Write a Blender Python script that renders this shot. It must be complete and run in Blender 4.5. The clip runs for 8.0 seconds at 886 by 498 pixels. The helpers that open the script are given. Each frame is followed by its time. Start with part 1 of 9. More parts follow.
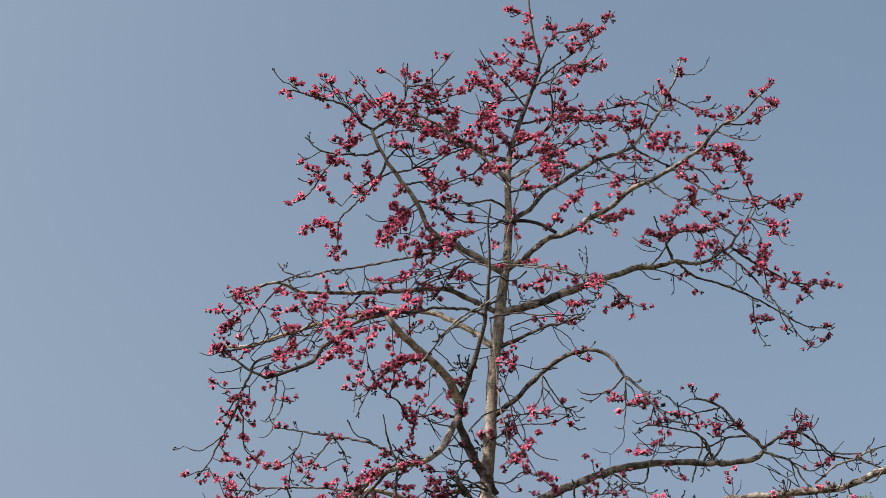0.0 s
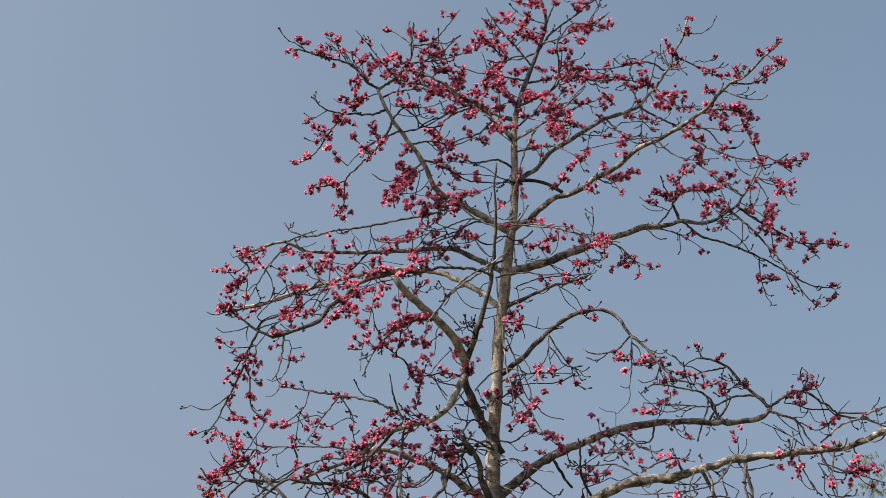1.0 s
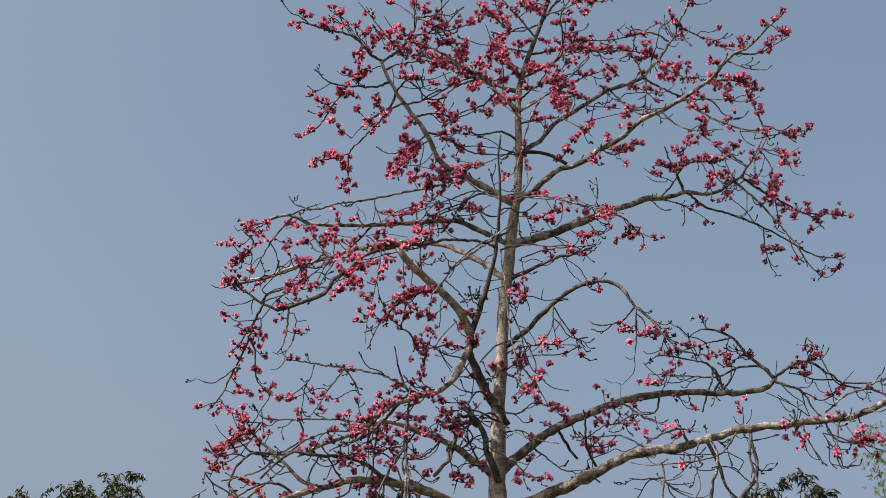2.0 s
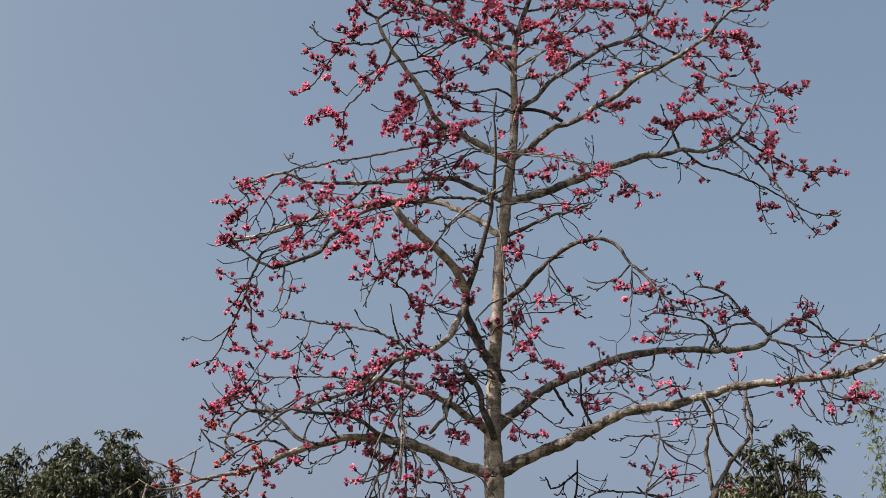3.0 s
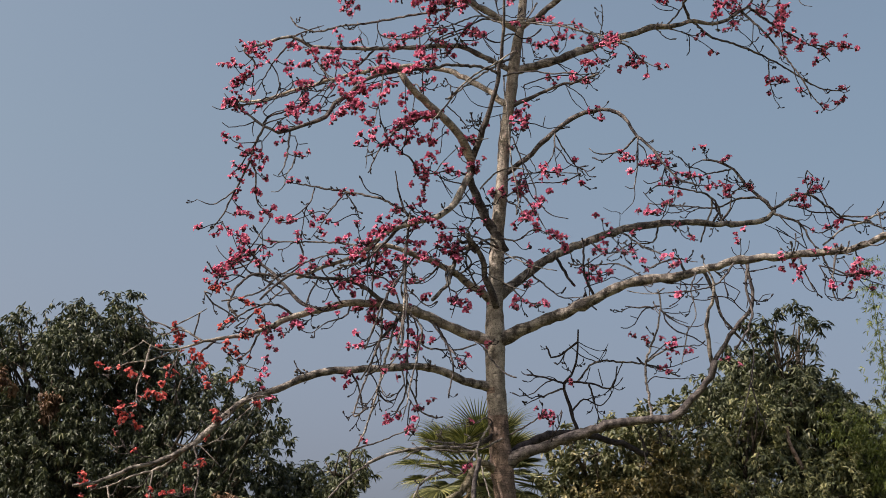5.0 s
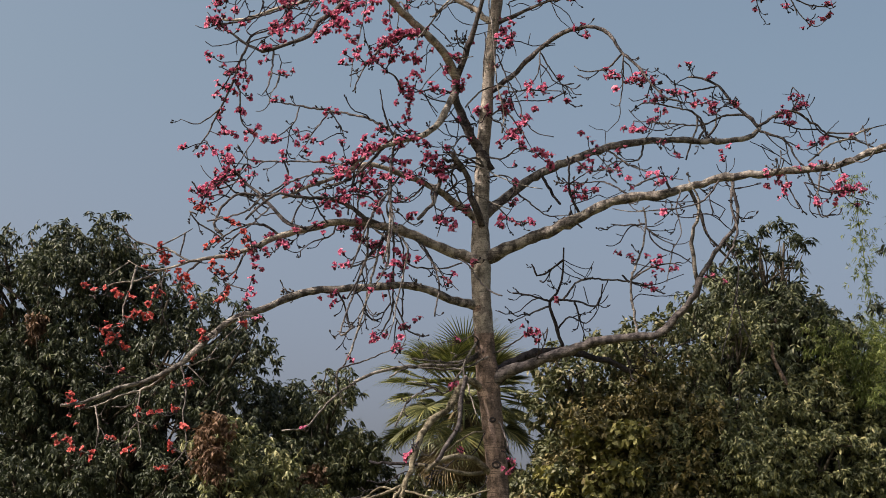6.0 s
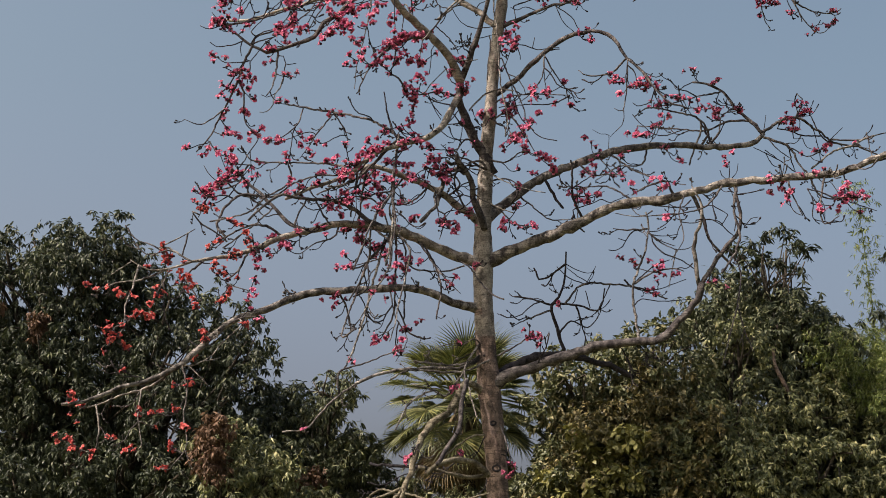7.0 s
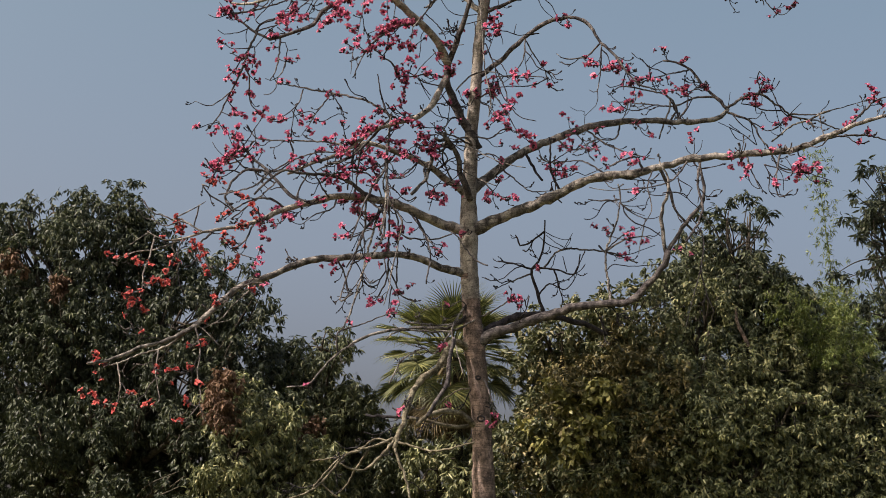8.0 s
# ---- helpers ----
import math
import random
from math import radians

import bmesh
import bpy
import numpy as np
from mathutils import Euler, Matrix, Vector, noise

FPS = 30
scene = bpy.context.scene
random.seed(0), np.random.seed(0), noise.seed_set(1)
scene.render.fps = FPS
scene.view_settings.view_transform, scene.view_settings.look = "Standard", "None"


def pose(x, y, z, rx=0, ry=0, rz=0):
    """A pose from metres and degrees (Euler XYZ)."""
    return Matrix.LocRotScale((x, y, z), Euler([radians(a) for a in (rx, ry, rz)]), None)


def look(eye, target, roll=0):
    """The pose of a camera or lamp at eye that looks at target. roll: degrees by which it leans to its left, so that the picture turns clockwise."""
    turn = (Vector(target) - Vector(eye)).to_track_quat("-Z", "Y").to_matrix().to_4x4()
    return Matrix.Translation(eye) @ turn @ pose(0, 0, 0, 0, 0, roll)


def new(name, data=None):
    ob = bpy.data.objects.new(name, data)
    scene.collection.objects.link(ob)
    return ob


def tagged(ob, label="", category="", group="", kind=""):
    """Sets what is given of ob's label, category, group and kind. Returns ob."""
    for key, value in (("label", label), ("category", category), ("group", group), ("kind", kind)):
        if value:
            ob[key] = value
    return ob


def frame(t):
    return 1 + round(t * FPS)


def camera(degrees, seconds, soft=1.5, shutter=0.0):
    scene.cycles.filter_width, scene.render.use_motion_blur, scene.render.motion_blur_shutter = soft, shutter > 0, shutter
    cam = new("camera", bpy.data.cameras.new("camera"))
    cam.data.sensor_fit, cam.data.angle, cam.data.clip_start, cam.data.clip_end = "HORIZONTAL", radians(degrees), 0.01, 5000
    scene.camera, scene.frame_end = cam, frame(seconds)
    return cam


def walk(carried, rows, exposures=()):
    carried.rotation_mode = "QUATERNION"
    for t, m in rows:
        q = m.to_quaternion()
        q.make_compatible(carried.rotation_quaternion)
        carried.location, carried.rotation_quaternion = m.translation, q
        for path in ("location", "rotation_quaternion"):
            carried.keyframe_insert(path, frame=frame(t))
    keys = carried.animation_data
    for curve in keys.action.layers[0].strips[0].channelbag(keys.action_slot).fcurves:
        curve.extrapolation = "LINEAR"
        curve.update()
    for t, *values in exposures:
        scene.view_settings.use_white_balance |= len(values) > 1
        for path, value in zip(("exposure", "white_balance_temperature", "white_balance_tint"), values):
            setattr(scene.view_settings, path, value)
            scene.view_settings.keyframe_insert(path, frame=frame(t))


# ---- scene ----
cam = camera(30.0, 8.0, soft=0.75)
EYE = 1.6
# seconds, metres back from the first standpoint, turn about x, y and z in degrees
ROWS = [
    (0.0, 0.0, 114.5, -0.0, 0.0),
    (0.5, 0.0, 113.978, -0.087, -0.008),
    (1.0, 0.0, 113.1, -0.093, 0.195),
    (2.5, 0.0, 111.451, 0.178, 0.461),
    (3.0, 0.0, 110.675, 0.21, 0.323),
    (3.5, 0.0, 110.728, -0.02, -0.339),
    (4.0, 0.0, 108.95, -0.441, -0.129),
    (4.5, 0.0, 107.685, -0.936, -0.037),
    (5.0, 0.0, 106.107, -0.923, 0.116),
    (5.2, 0.0, 105.435, -0.973, 0.443),
    (6.3, 0.0, 103.062, -0.489, -0.561),
    (6.5, 0.0, 103.144, -0.654, -0.586),
    (7.0, 0.0, 103.397, -1.096, -0.347),
    (7.5, 0.0, 102.797, -0.892, -0.761),
    (7.6, 0.0, 102.649, -1.068, -0.847),
    (7.7, 0.683, 102.277, -0.904, -0.741),
    (7.8, 1.279, 101.961, -0.91, -0.737),
    (7.9, 2.949, 101.339, -0.915, -0.644),
    (8.0, 3.281, 101.199, -0.94, -0.668),
]
walk(cam, [(t, pose(0, -back, EYE, rx, ry, rz)) for t, back, rx, ry, rz in ROWS],
     exposures=[(0.0, 0.65, 6500, 12), (3.5, 0.60, 6600, 13.5), (6.5, 0.55, 6700, 12), (8.0, 0.54, 6700, 12)])

# ---- daylight: hazy blue sky, warm sun from the left, a little behind the camera ----
SUN_ELEVATION, SUN_AZIMUTH = 46.0, -114.0   # degrees; azimuth clockwise from +y
world = bpy.data.worlds.new("sky")
world.use_nodes = True
scene.world = world
sky = world.node_tree.nodes.new("ShaderNodeTexSky")
sky.sky_type, sky.sun_disc = "NISHITA", False
sky.sun_elevation, sky.sun_rotation = radians(SUN_ELEVATION), radians(SUN_AZIMUTH)
sky.air_density, sky.dust_density, sky.ozone_density, sky.altitude = 1.0, 8.2, 0.0, 50
background = world.node_tree.nodes["Background"]
background.inputs["Strength"].default_value = 0.12
haze = world.node_tree.nodes.new("ShaderNodeMix")   # dust in the air: lavender low down, greener higher up
haze.data_type, haze.blend_type = "RGBA", "MULTIPLY"
haze.inputs[0].default_value = 1.0
sky_place, sky_split, dust = (world.node_tree.nodes.new(k) for k in ("ShaderNodeTexCoord", "ShaderNodeSeparateXYZ", "ShaderNodeValToRGB"))
world.node_tree.links.new(sky_place.outputs["Generated"], sky_split.inputs[0])
world.node_tree.links.new(sky_split.outputs["Z"], dust.inputs["Fac"])
while len(dust.color_ramp.elements) < 5:
    dust.color_ramp.elements.new(0.5)
for stop, (height, hue) in zip(dust.color_ramp.elements, ((0.10, (0.94, 0.93, 1.08)), (0.22, (0.955, 0.965, 0.985)), (0.33, (0.94, 1.0, 0.955)), (0.45, (0.95, 1.01, 0.95)), (0.56, (0.965, 1.04, 0.96)))):
    stop.position, stop.color = height, (*hue, 1)
world.node_tree.links.new(dust.outputs["Color"], haze.inputs[7])
world.node_tree.links.new(sky.outputs["Color"], haze.inputs[6])
world.node_tree.links.new(haze.outputs[2], background.inputs["Color"])
sun_lamp = new("sun", bpy.data.lights.new("sun", "SUN"))
sun_lamp.data.energy, sun_lamp.data.angle, sun_lamp.data.color = 4.5, radians(0.6), (1.0, 0.90, 0.79)
az, el = radians(SUN_AZIMUTH), radians(SUN_ELEVATION)
sun_from = Vector((math.sin(az) * math.cos(el), math.cos(az) * math.cos(el), math.sin(el)))
sun_lamp.matrix_world = look(sun_from * 60, (0, 0, 0))

# ---- materials ----
def nodes_of(name, rough=0.7, spec=0.3):
    m = bpy.data.materials.new(name)
    m.use_nodes = True
    t = m.node_tree
    b = t.nodes["Principled BSDF"]
    b.inputs["Roughness"].default_value = rough
    b.inputs["Specular IOR Level"].default_value = spec
    return m, t, b


def noise_tex(t, scale, detail=4, stretch=(1, 1, 1), space="Object"):
    coord, mapping, n = (t.nodes.new(k) for k in ("ShaderNodeTexCoord", "ShaderNodeMapping", "ShaderNodeTexNoise"))
    mapping.inputs["Scale"].default_value = stretch
    t.links.new(coord.outputs[space], mapping.inputs["Vector"])
    t.links.new(mapping.outputs["Vector"], n.inputs["Vector"])
    n.inputs["Scale"].default_value, n.inputs["Detail"].default_value = scale, detail
    return n.outputs["Fac"]


def ramp(t, fac, stops):
    r = t.nodes.new("ShaderNodeValToRGB")
    e = r.color_ramp.elements
    while len(e) < len(stops):
        e.new(0.5)
    for k, (p, c) in enumerate(stops):
        e[k].position, e[k].color = p, (*c, 1)
    t.links.new(fac, r.inputs["Fac"])
    return r.outputs["Color"]


def mixed(t, a, b, fac, mode="MIX"):
    m = t.nodes.new("ShaderNodeMix")
    m.data_type, m.blend_type = "RGBA", mode
    for socket, v in ((m.inputs[0], fac), (m.inputs[6], a), (m.inputs[7], b)):
        if isinstance(v, (int, float)):
            socket.default_value = v
        elif isinstance(v, tuple):
            socket.default_value = (*v, 1)
        else:
            t.links.new(v, socket)
    return m.outputs[2]


def bump(t, b, fac, strength, distance):
    n = t.nodes.new("ShaderNodeBump")
    n.inputs["Strength"].default_value, n.inputs["Distance"].default_value = strength, distance
    t.links.new(fac, n.inputs["Height"])
    t.links.new(n.outputs["Normal"], b.inputs["Normal"])


def bark_material(name, light, mid, dark, patch):
    """Bark: mottled over a hand's breadth, ringed, with dark blotches and fine grain."""
    m, t, b = nodes_of(name, 0.92, 0.12)
    base = ramp(t, noise_tex(t, 7, 6, (1, 1, 0.6)), [(0.38, dark), (0.49, mid), (0.60, light)])
    rings = noise_tex(t, 4, 4, (0.6, 0.6, 9))
    ringed = mixed(t, base, dark, ramp(t, rings, [(0.54, (0, 0, 0)), (0.62, (0.75, 0.75, 0.75))]))
    grain = noise_tex(t, 38, 4)
    blotch = noise_tex(t, 2.4, 6)
    spotted = mixed(t, ringed, patch, ramp(t, blotch, [(0.53, (0, 0, 0)), (0.60, (0.75, 0.75, 0.75))]))
    lichen = mixed(t, spotted, tuple(1.1 * c for c in light), ramp(t, noise_tex(t, 12, 5), [(0.57, (0, 0, 0)), (0.63, (0.35, 0.35, 0.35))]))
    pitted = mixed(t, lichen, ramp(t, noise_tex(t, 21, 3), [(0.35, (0.3, 0.3, 0.3)), (0.44, (1, 1, 1))]), 0.6, "MULTIPLY")
    t.links.new(mixed(t, pitted, ramp(t, grain, [(0.36, (0.6, 0.6, 0.6)), (0.62, (1.12, 1.12, 1.12))]), 0.7, "MULTIPLY"), b.inputs["Base Color"])
    bump(t, b, grain, 0.8, 0.02)
    return m


def leaf_material(name, stops, rough=0.48, through_light=0.14):
    m, t, b = nodes_of(name, rough, 0.34)
    geo = t.nodes.new("ShaderNodeNewGeometry")
    own = ramp(t, geo.outputs["Random Per Island"], stops)
    spots = ramp(t, noise_tex(t, 1.1, 3), [(0.3, (0.6, 0.62, 0.6)), (0.7, (1.15, 1.12, 1.0))])
    colour = mixed(t, own, spots, 0.8, "MULTIPLY")
    t.links.new(colour, b.inputs["Base Color"])
    glow, mix = t.nodes.new("ShaderNodeBsdfTranslucent"), t.nodes.new("ShaderNodeMixShader")
    t.links.new(mixed(t, colour, (1.0, 1.15, 0.6), 0.7, "MULTIPLY"), glow.inputs["Color"])
    mix.inputs[0].default_value = through_light
    t.links.new(b.outputs[0], mix.inputs[1])
    t.links.new(glow.outputs[0], mix.inputs[2])
    t.links.new(mix.outputs[0], t.nodes["Material Output"].inputs["Surface"])
    return m


bark_pale = bark_material("pale bark", (0.37, 0.328, 0.296), (0.265, 0.232, 0.208), (0.125, 0.108, 0.098), (0.165, 0.143, 0.13))
bark_old = bark_material("old brown bark", (0.315, 0.228, 0.196), (0.168, 0.120, 0.104), (0.079, 0.061, 0.056), (0.134, 0.101, 0.091))
bark_khaki = bark_material("pale khaki bark", (0.255, 0.225, 0.173), (0.165, 0.143, 0.106), (0.068, 0.057, 0.044), (0.105, 0.090, 0.068))
bark_grey = bark_material("grey bark", (0.315, 0.283, 0.266), (0.168, 0.149, 0.143), (0.046, 0.041, 0.042), (0.060, 0.053, 0.054))
bark_brown = bark_material("twig bark", (0.155, 0.136, 0.136), (0.084, 0.073, 0.076), (0.034, 0.030, 0.034), (0.056, 0.050, 0.054))
bark_dark = bark_material("dark bark", (0.058, 0.05, 0.055), (0.038, 0.033, 0.039), (0.02, 0.018, 0.022), (0.03, 0.027, 0.031))
bark_mango = bark_material("mango bark", (0.10, 0.083, 0.066), (0.065, 0.053, 0.043), (0.03, 0.025, 0.022), (0.06, 0.055, 0.047))
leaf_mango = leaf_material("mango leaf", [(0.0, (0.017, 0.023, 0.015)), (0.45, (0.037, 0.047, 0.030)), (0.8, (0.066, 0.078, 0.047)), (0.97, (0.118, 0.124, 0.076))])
# leaf_light and leaf_mid: the mango leaf with full and half sunlight put into its colour
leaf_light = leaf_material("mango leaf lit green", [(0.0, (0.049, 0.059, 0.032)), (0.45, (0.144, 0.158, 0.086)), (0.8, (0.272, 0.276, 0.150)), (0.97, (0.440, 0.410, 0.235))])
leaf_mid = leaf_material("mango leaf half lit", [(0.0, (0.027, 0.035, 0.022)), (0.45, (0.071, 0.084, 0.050)), (0.8, (0.130, 0.145, 0.084)), (0.97, (0.225, 0.220, 0.132))])
leaf_yellow = leaf_material("yellowing leaf", [(0.0, (0.050, 0.050, 0.025)), (0.4, (0.108, 0.094, 0.045)), (0.75, (0.190, 0.156, 0.080)), (0.95, (0.320, 0.260, 0.130))])
leaf_broad = leaf_material("broad yellow-green leaf", [(0.0, (0.09, 0.095, 0.035)), (0.5, (0.20, 0.19, 0.07)), (0.95, (0.36, 0.33, 0.13))])
leaf_olive = leaf_material("olive leaf", [(0.0, (0.042, 0.052, 0.030)), (0.45, (0.105, 0.116, 0.063)), (0.8, (0.185, 0.186, 0.105)), (0.97, (0.310, 0.275, 0.170))])
leaf_dry = leaf_material("dry brown leaf", [(0.0, (0.068, 0.037, 0.025)), (0.6, (0.130, 0.074, 0.051)), (0.95, (0.209, 0.126, 0.089))], 0.7)
leaf_bamboo = leaf_material("bamboo leaf", [(0.0, (0.075, 0.105, 0.032)), (0.6, (0.150, 0.186, 0.054)), (0.95, (0.24, 0.262, 0.092))])
leaf_palm = leaf_material("palm frond", [(0.0, (0.062, 0.074, 0.034)), (0.6, (0.140, 0.150, 0.064)), (0.95, (0.295, 0.283, 0.122))], 0.45, 0.2)
leaf_palm_dry = leaf_material("dry palm frond", [(0.0, (0.12, 0.085, 0.045)), (0.9, (0.24, 0.18, 0.10))], 0.6)


def petal_material(name, deep, bright):
    m, t, b = nodes_of(name, 0.5, 0.35)
    dusk = tuple(0.45 * c for c in deep)   # petals past their best
    salmon = (bright[0], 1.25 * bright[1], 0.9 * bright[2])
    info = t.nodes.new("ShaderNodeObjectInfo")
    geo = t.nodes.new("ShaderNodeNewGeometry")
    each = mixed(t, ramp(t, info.outputs["Random"], [(0.0, dusk), (0.25, deep), (0.75, bright), (1.0, salmon)]), ramp(t, geo.outputs["Random Per Island"], [(0.0, dusk), (0.25, deep), (0.75, bright), (1.0, salmon)]), 0.6)
    t.links.new(mixed(t, each, ramp(t, noise_tex(t, 30, 2), [(0.3, (0.7, 0.7, 0.7)), (0.7, (1.1, 1.1, 1.1))]), 0.6, "MULTIPLY"), b.inputs["Base Color"])
    glow, mix = t.nodes.new("ShaderNodeBsdfTranslucent"), t.nodes.new("ShaderNodeMixShader")
    t.links.new(each, glow.inputs["Color"])
    mix.inputs[0].default_value = 0.3
    t.links.new(b.outputs[0], mix.inputs[1])
    t.links.new(glow.outputs[0], mix.inputs[2])
    t.links.new(mix.outputs[0], t.nodes["Material Output"].inputs["Surface"])
    return m


petal = petal_material("crimson petal", (0.32, 0.042, 0.125), (0.80, 0.205, 0.365))
# scarlet copy of the petal, with warm sunlight put into its colour
petal_scarlet = petal_material("scarlet petal", (0.31, 0.03, 0.042), (0.64, 0.115, 0.128))
calyx_green = petal_material("dark calyx", (0.03, 0.016, 0.028), (0.10, 0.032, 0.055))

ground_dry, gt, gb = nodes_of("dry grass and soil", 0.95, 0.1)
gt.links.new(mixed(gt, ramp(gt, noise_tex(gt, 0.15, 6), [(0.35, (0.10, 0.085, 0.04)), (0.5, (0.09, 0.10, 0.035)), (0.68, (0.20, 0.155, 0.095))]),
                   ramp(gt, noise_tex(gt, 9, 4), [(0.3, (0.6, 0.6, 0.6)), (0.7, (1.15, 1.15, 1.1))]), 0.8, "MULTIPLY"), gb.inputs["Base Color"])
bump(gt, gb, noise_tex(gt, 14, 5), 0.8, 0.05)


# ---- mesh helpers ----
rng = np.random.default_rng(7)


def reseed(*numbers):
    """Chance of its own for each thing that grows, so that one does not change another."""
    global rng
    rng = np.random.default_rng([int(abs(v) * 1000) for v in numbers])


def mesh_of(name, verts, faces, materials, slots=None, smooth=False):
    """verts (n, 3); faces: list of arrays (k, 3) or (k, 4)."""
    me = bpy.data.meshes.new(name)
    verts = np.asarray(verts, dtype=np.float32)
    faces = [np.asarray(q, dtype=np.int32) for q in (faces if isinstance(faces, list) else [faces]) if len(q)]
    loops = np.concatenate([q.ravel() for q in faces])
    sizes = np.concatenate([np.full(len(q), q.shape[1], np.int32) for q in faces])
    me.vertices.add(len(verts))
    me.vertices.foreach_set("co", verts.ravel())
    me.loops.add(len(loops))
    me.loops.foreach_set("vertex_index", loops)
    me.polygons.add(len(sizes))
    me.polygons.foreach_set("loop_start", np.concatenate([[0], np.cumsum(sizes)[:-1]]).astype(np.int32))
    me.polygons.foreach_set("loop_total", sizes)
    for m in (materials if isinstance(materials, (list, tuple)) else [materials]):
        me.materials.append(m)
    if slots is not None:
        me.polygons.foreach_set("material_index", np.asarray(slots, dtype=np.int32))
    me.polygons.foreach_set("use_smooth", np.full(len(sizes), smooth))
    me.update(calc_edges=True)
    return me


def part(name, me, parent, label="", kind=""):
    ob = new(name, me)
    ob.parent = parent
    return tagged(ob, label, kind=kind)


def thing(name, place, label, category, group="", kind=""):
    e = new(name)
    e.location = place
    bpy.context.view_layer.update()
    return tagged(e, label, category, group, kind)


def spline(points, step):
    """A smooth line through the points, with about step metres between samples."""
    p = np.asarray(points, float)
    q = np.vstack([2 * p[0] - p[1], p, 2 * p[-1] - p[-2]])
    line = []
    for k in range(1, len(q) - 2):
        n = max(1, int(np.linalg.norm(q[k + 1] - q[k]) / step))
        u = np.linspace(0, 1, n, endpoint=False)[:, None]
        a, b, c, d = q[k - 1], q[k], q[k + 1], q[k + 2]
        line.append(0.5 * (2 * b + (c - a) * u + (2 * a - 5 * b + 4 * c - d) * u ** 2 + (3 * b - a - 3 * c + d) * u ** 3))
    return np.vstack(line + [p[-1:]])


def taper(points, line, values):
    """The values, given along the points, at every sample of the line through them."""
    p = np.asarray(points, float)
    nearest = [int(np.argmin(((line - q) ** 2).sum(1))) for q in p]
    nearest[0], nearest[-1] = 0, len(line) - 1
    at = np.interp(np.arange(len(line)), np.maximum.accumulate(nearest), np.linspace(0, 1, len(p)))
    return np.interp(at, np.linspace(0, 1, len(values)), values)


def spread(values, n):
    return np.interp(np.linspace(0, 1, n), np.linspace(0, 1, len(values)), values)


class Tubes:
    """Gathers tapered tubes into one mesh."""

    def __init__(self):
        self.v, self.f, self.n = [], [], 0

    def add(self, line, radii, sides=6, rough=0.0):
        line, radii = np.asarray(line, float), np.asarray(radii, float)
        tan = np.gradient(line, axis=0)
        tan /= np.linalg.norm(tan, axis=1)[:, None] + 1e-9
        side = np.cross(tan[0], (0.3, 0.8, 0.5))
        sides_of = []
        for d in tan:
            side = side - d * side.dot(d)
            side /= np.linalg.norm(side) + 1e-9
            sides_of.append(side)
        a = np.array(sides_of)
        b = np.cross(tan, a)
        ang = np.linspace(0, 2 * np.pi, sides, endpoint=False)
        r = radii[:, None] * (1 + rough * rng.normal(size=(len(line), sides)))
        ring = line[:, None] + r[..., None] * (np.cos(ang)[None, :, None] * a[:, None] + np.sin(ang)[None, :, None] * b[:, None])
        n, k = len(line), np.arange(sides)
        i = (np.arange(n - 1) * sides)[:, None]
        quads = np.stack([i + k, i + (k + 1) % sides, i + sides + (k + 1) % sides, i + sides + k], -1).reshape(-1, 4) + self.n
        self.v += [ring.reshape(-1, 3), line[:1], line[-1:]]
        first, last = self.n + n * sides, self.n + n * sides + 1
        caps = np.concatenate([np.stack([np.full(sides, first), self.n + (k + 1) % sides, self.n + k], -1),
                               np.stack([np.full(sides, last), self.n + (n - 1) * sides + k, self.n + (n - 1) * sides + (k + 1) % sides], -1)])
        self.f.append((quads, caps))
        self.n += n * sides + 2

    def mesh(self, name, material, origin=(0, 0, 0)):
        return mesh_of(name, np.vstack(self.v) - np.asarray(origin), [np.vstack([q for q, c in self.f]), np.vstack([c for q, c in self.f])], material, smooth=True)


def unit(v):
    v = np.asarray(v, float)
    return v / (np.linalg.norm(v, axis=-1, keepdims=True) + 1e-9)


# ---- the ground ----
ground_bm = bmesh.new()
bmesh.ops.create_grid(ground_bm, x_segments=120, y_segments=120, size=1)
for v in ground_bm.verts:
    x, y = (math.copysign(abs(c) ** 3, c) * 2500 for c in v.co[:2])
    far = min(1, math.hypot(x, y) / 60)
    v.co = (x, y + 30, -0.12 + 0.1 * noise.noise((x * 0.15, y * 0.15, 0)) + 0.5 * far * noise.noise((x * 0.01, y * 0.01, 4)))
ground_me = bpy.data.meshes.new("ground")
ground_bm.to_mesh(ground_me)
ground_bm.free()
ground_me.materials.append(ground_dry)
tagged(new("ground", ground_me), "dry grass and bare soil ground", "ground", kind="structure")


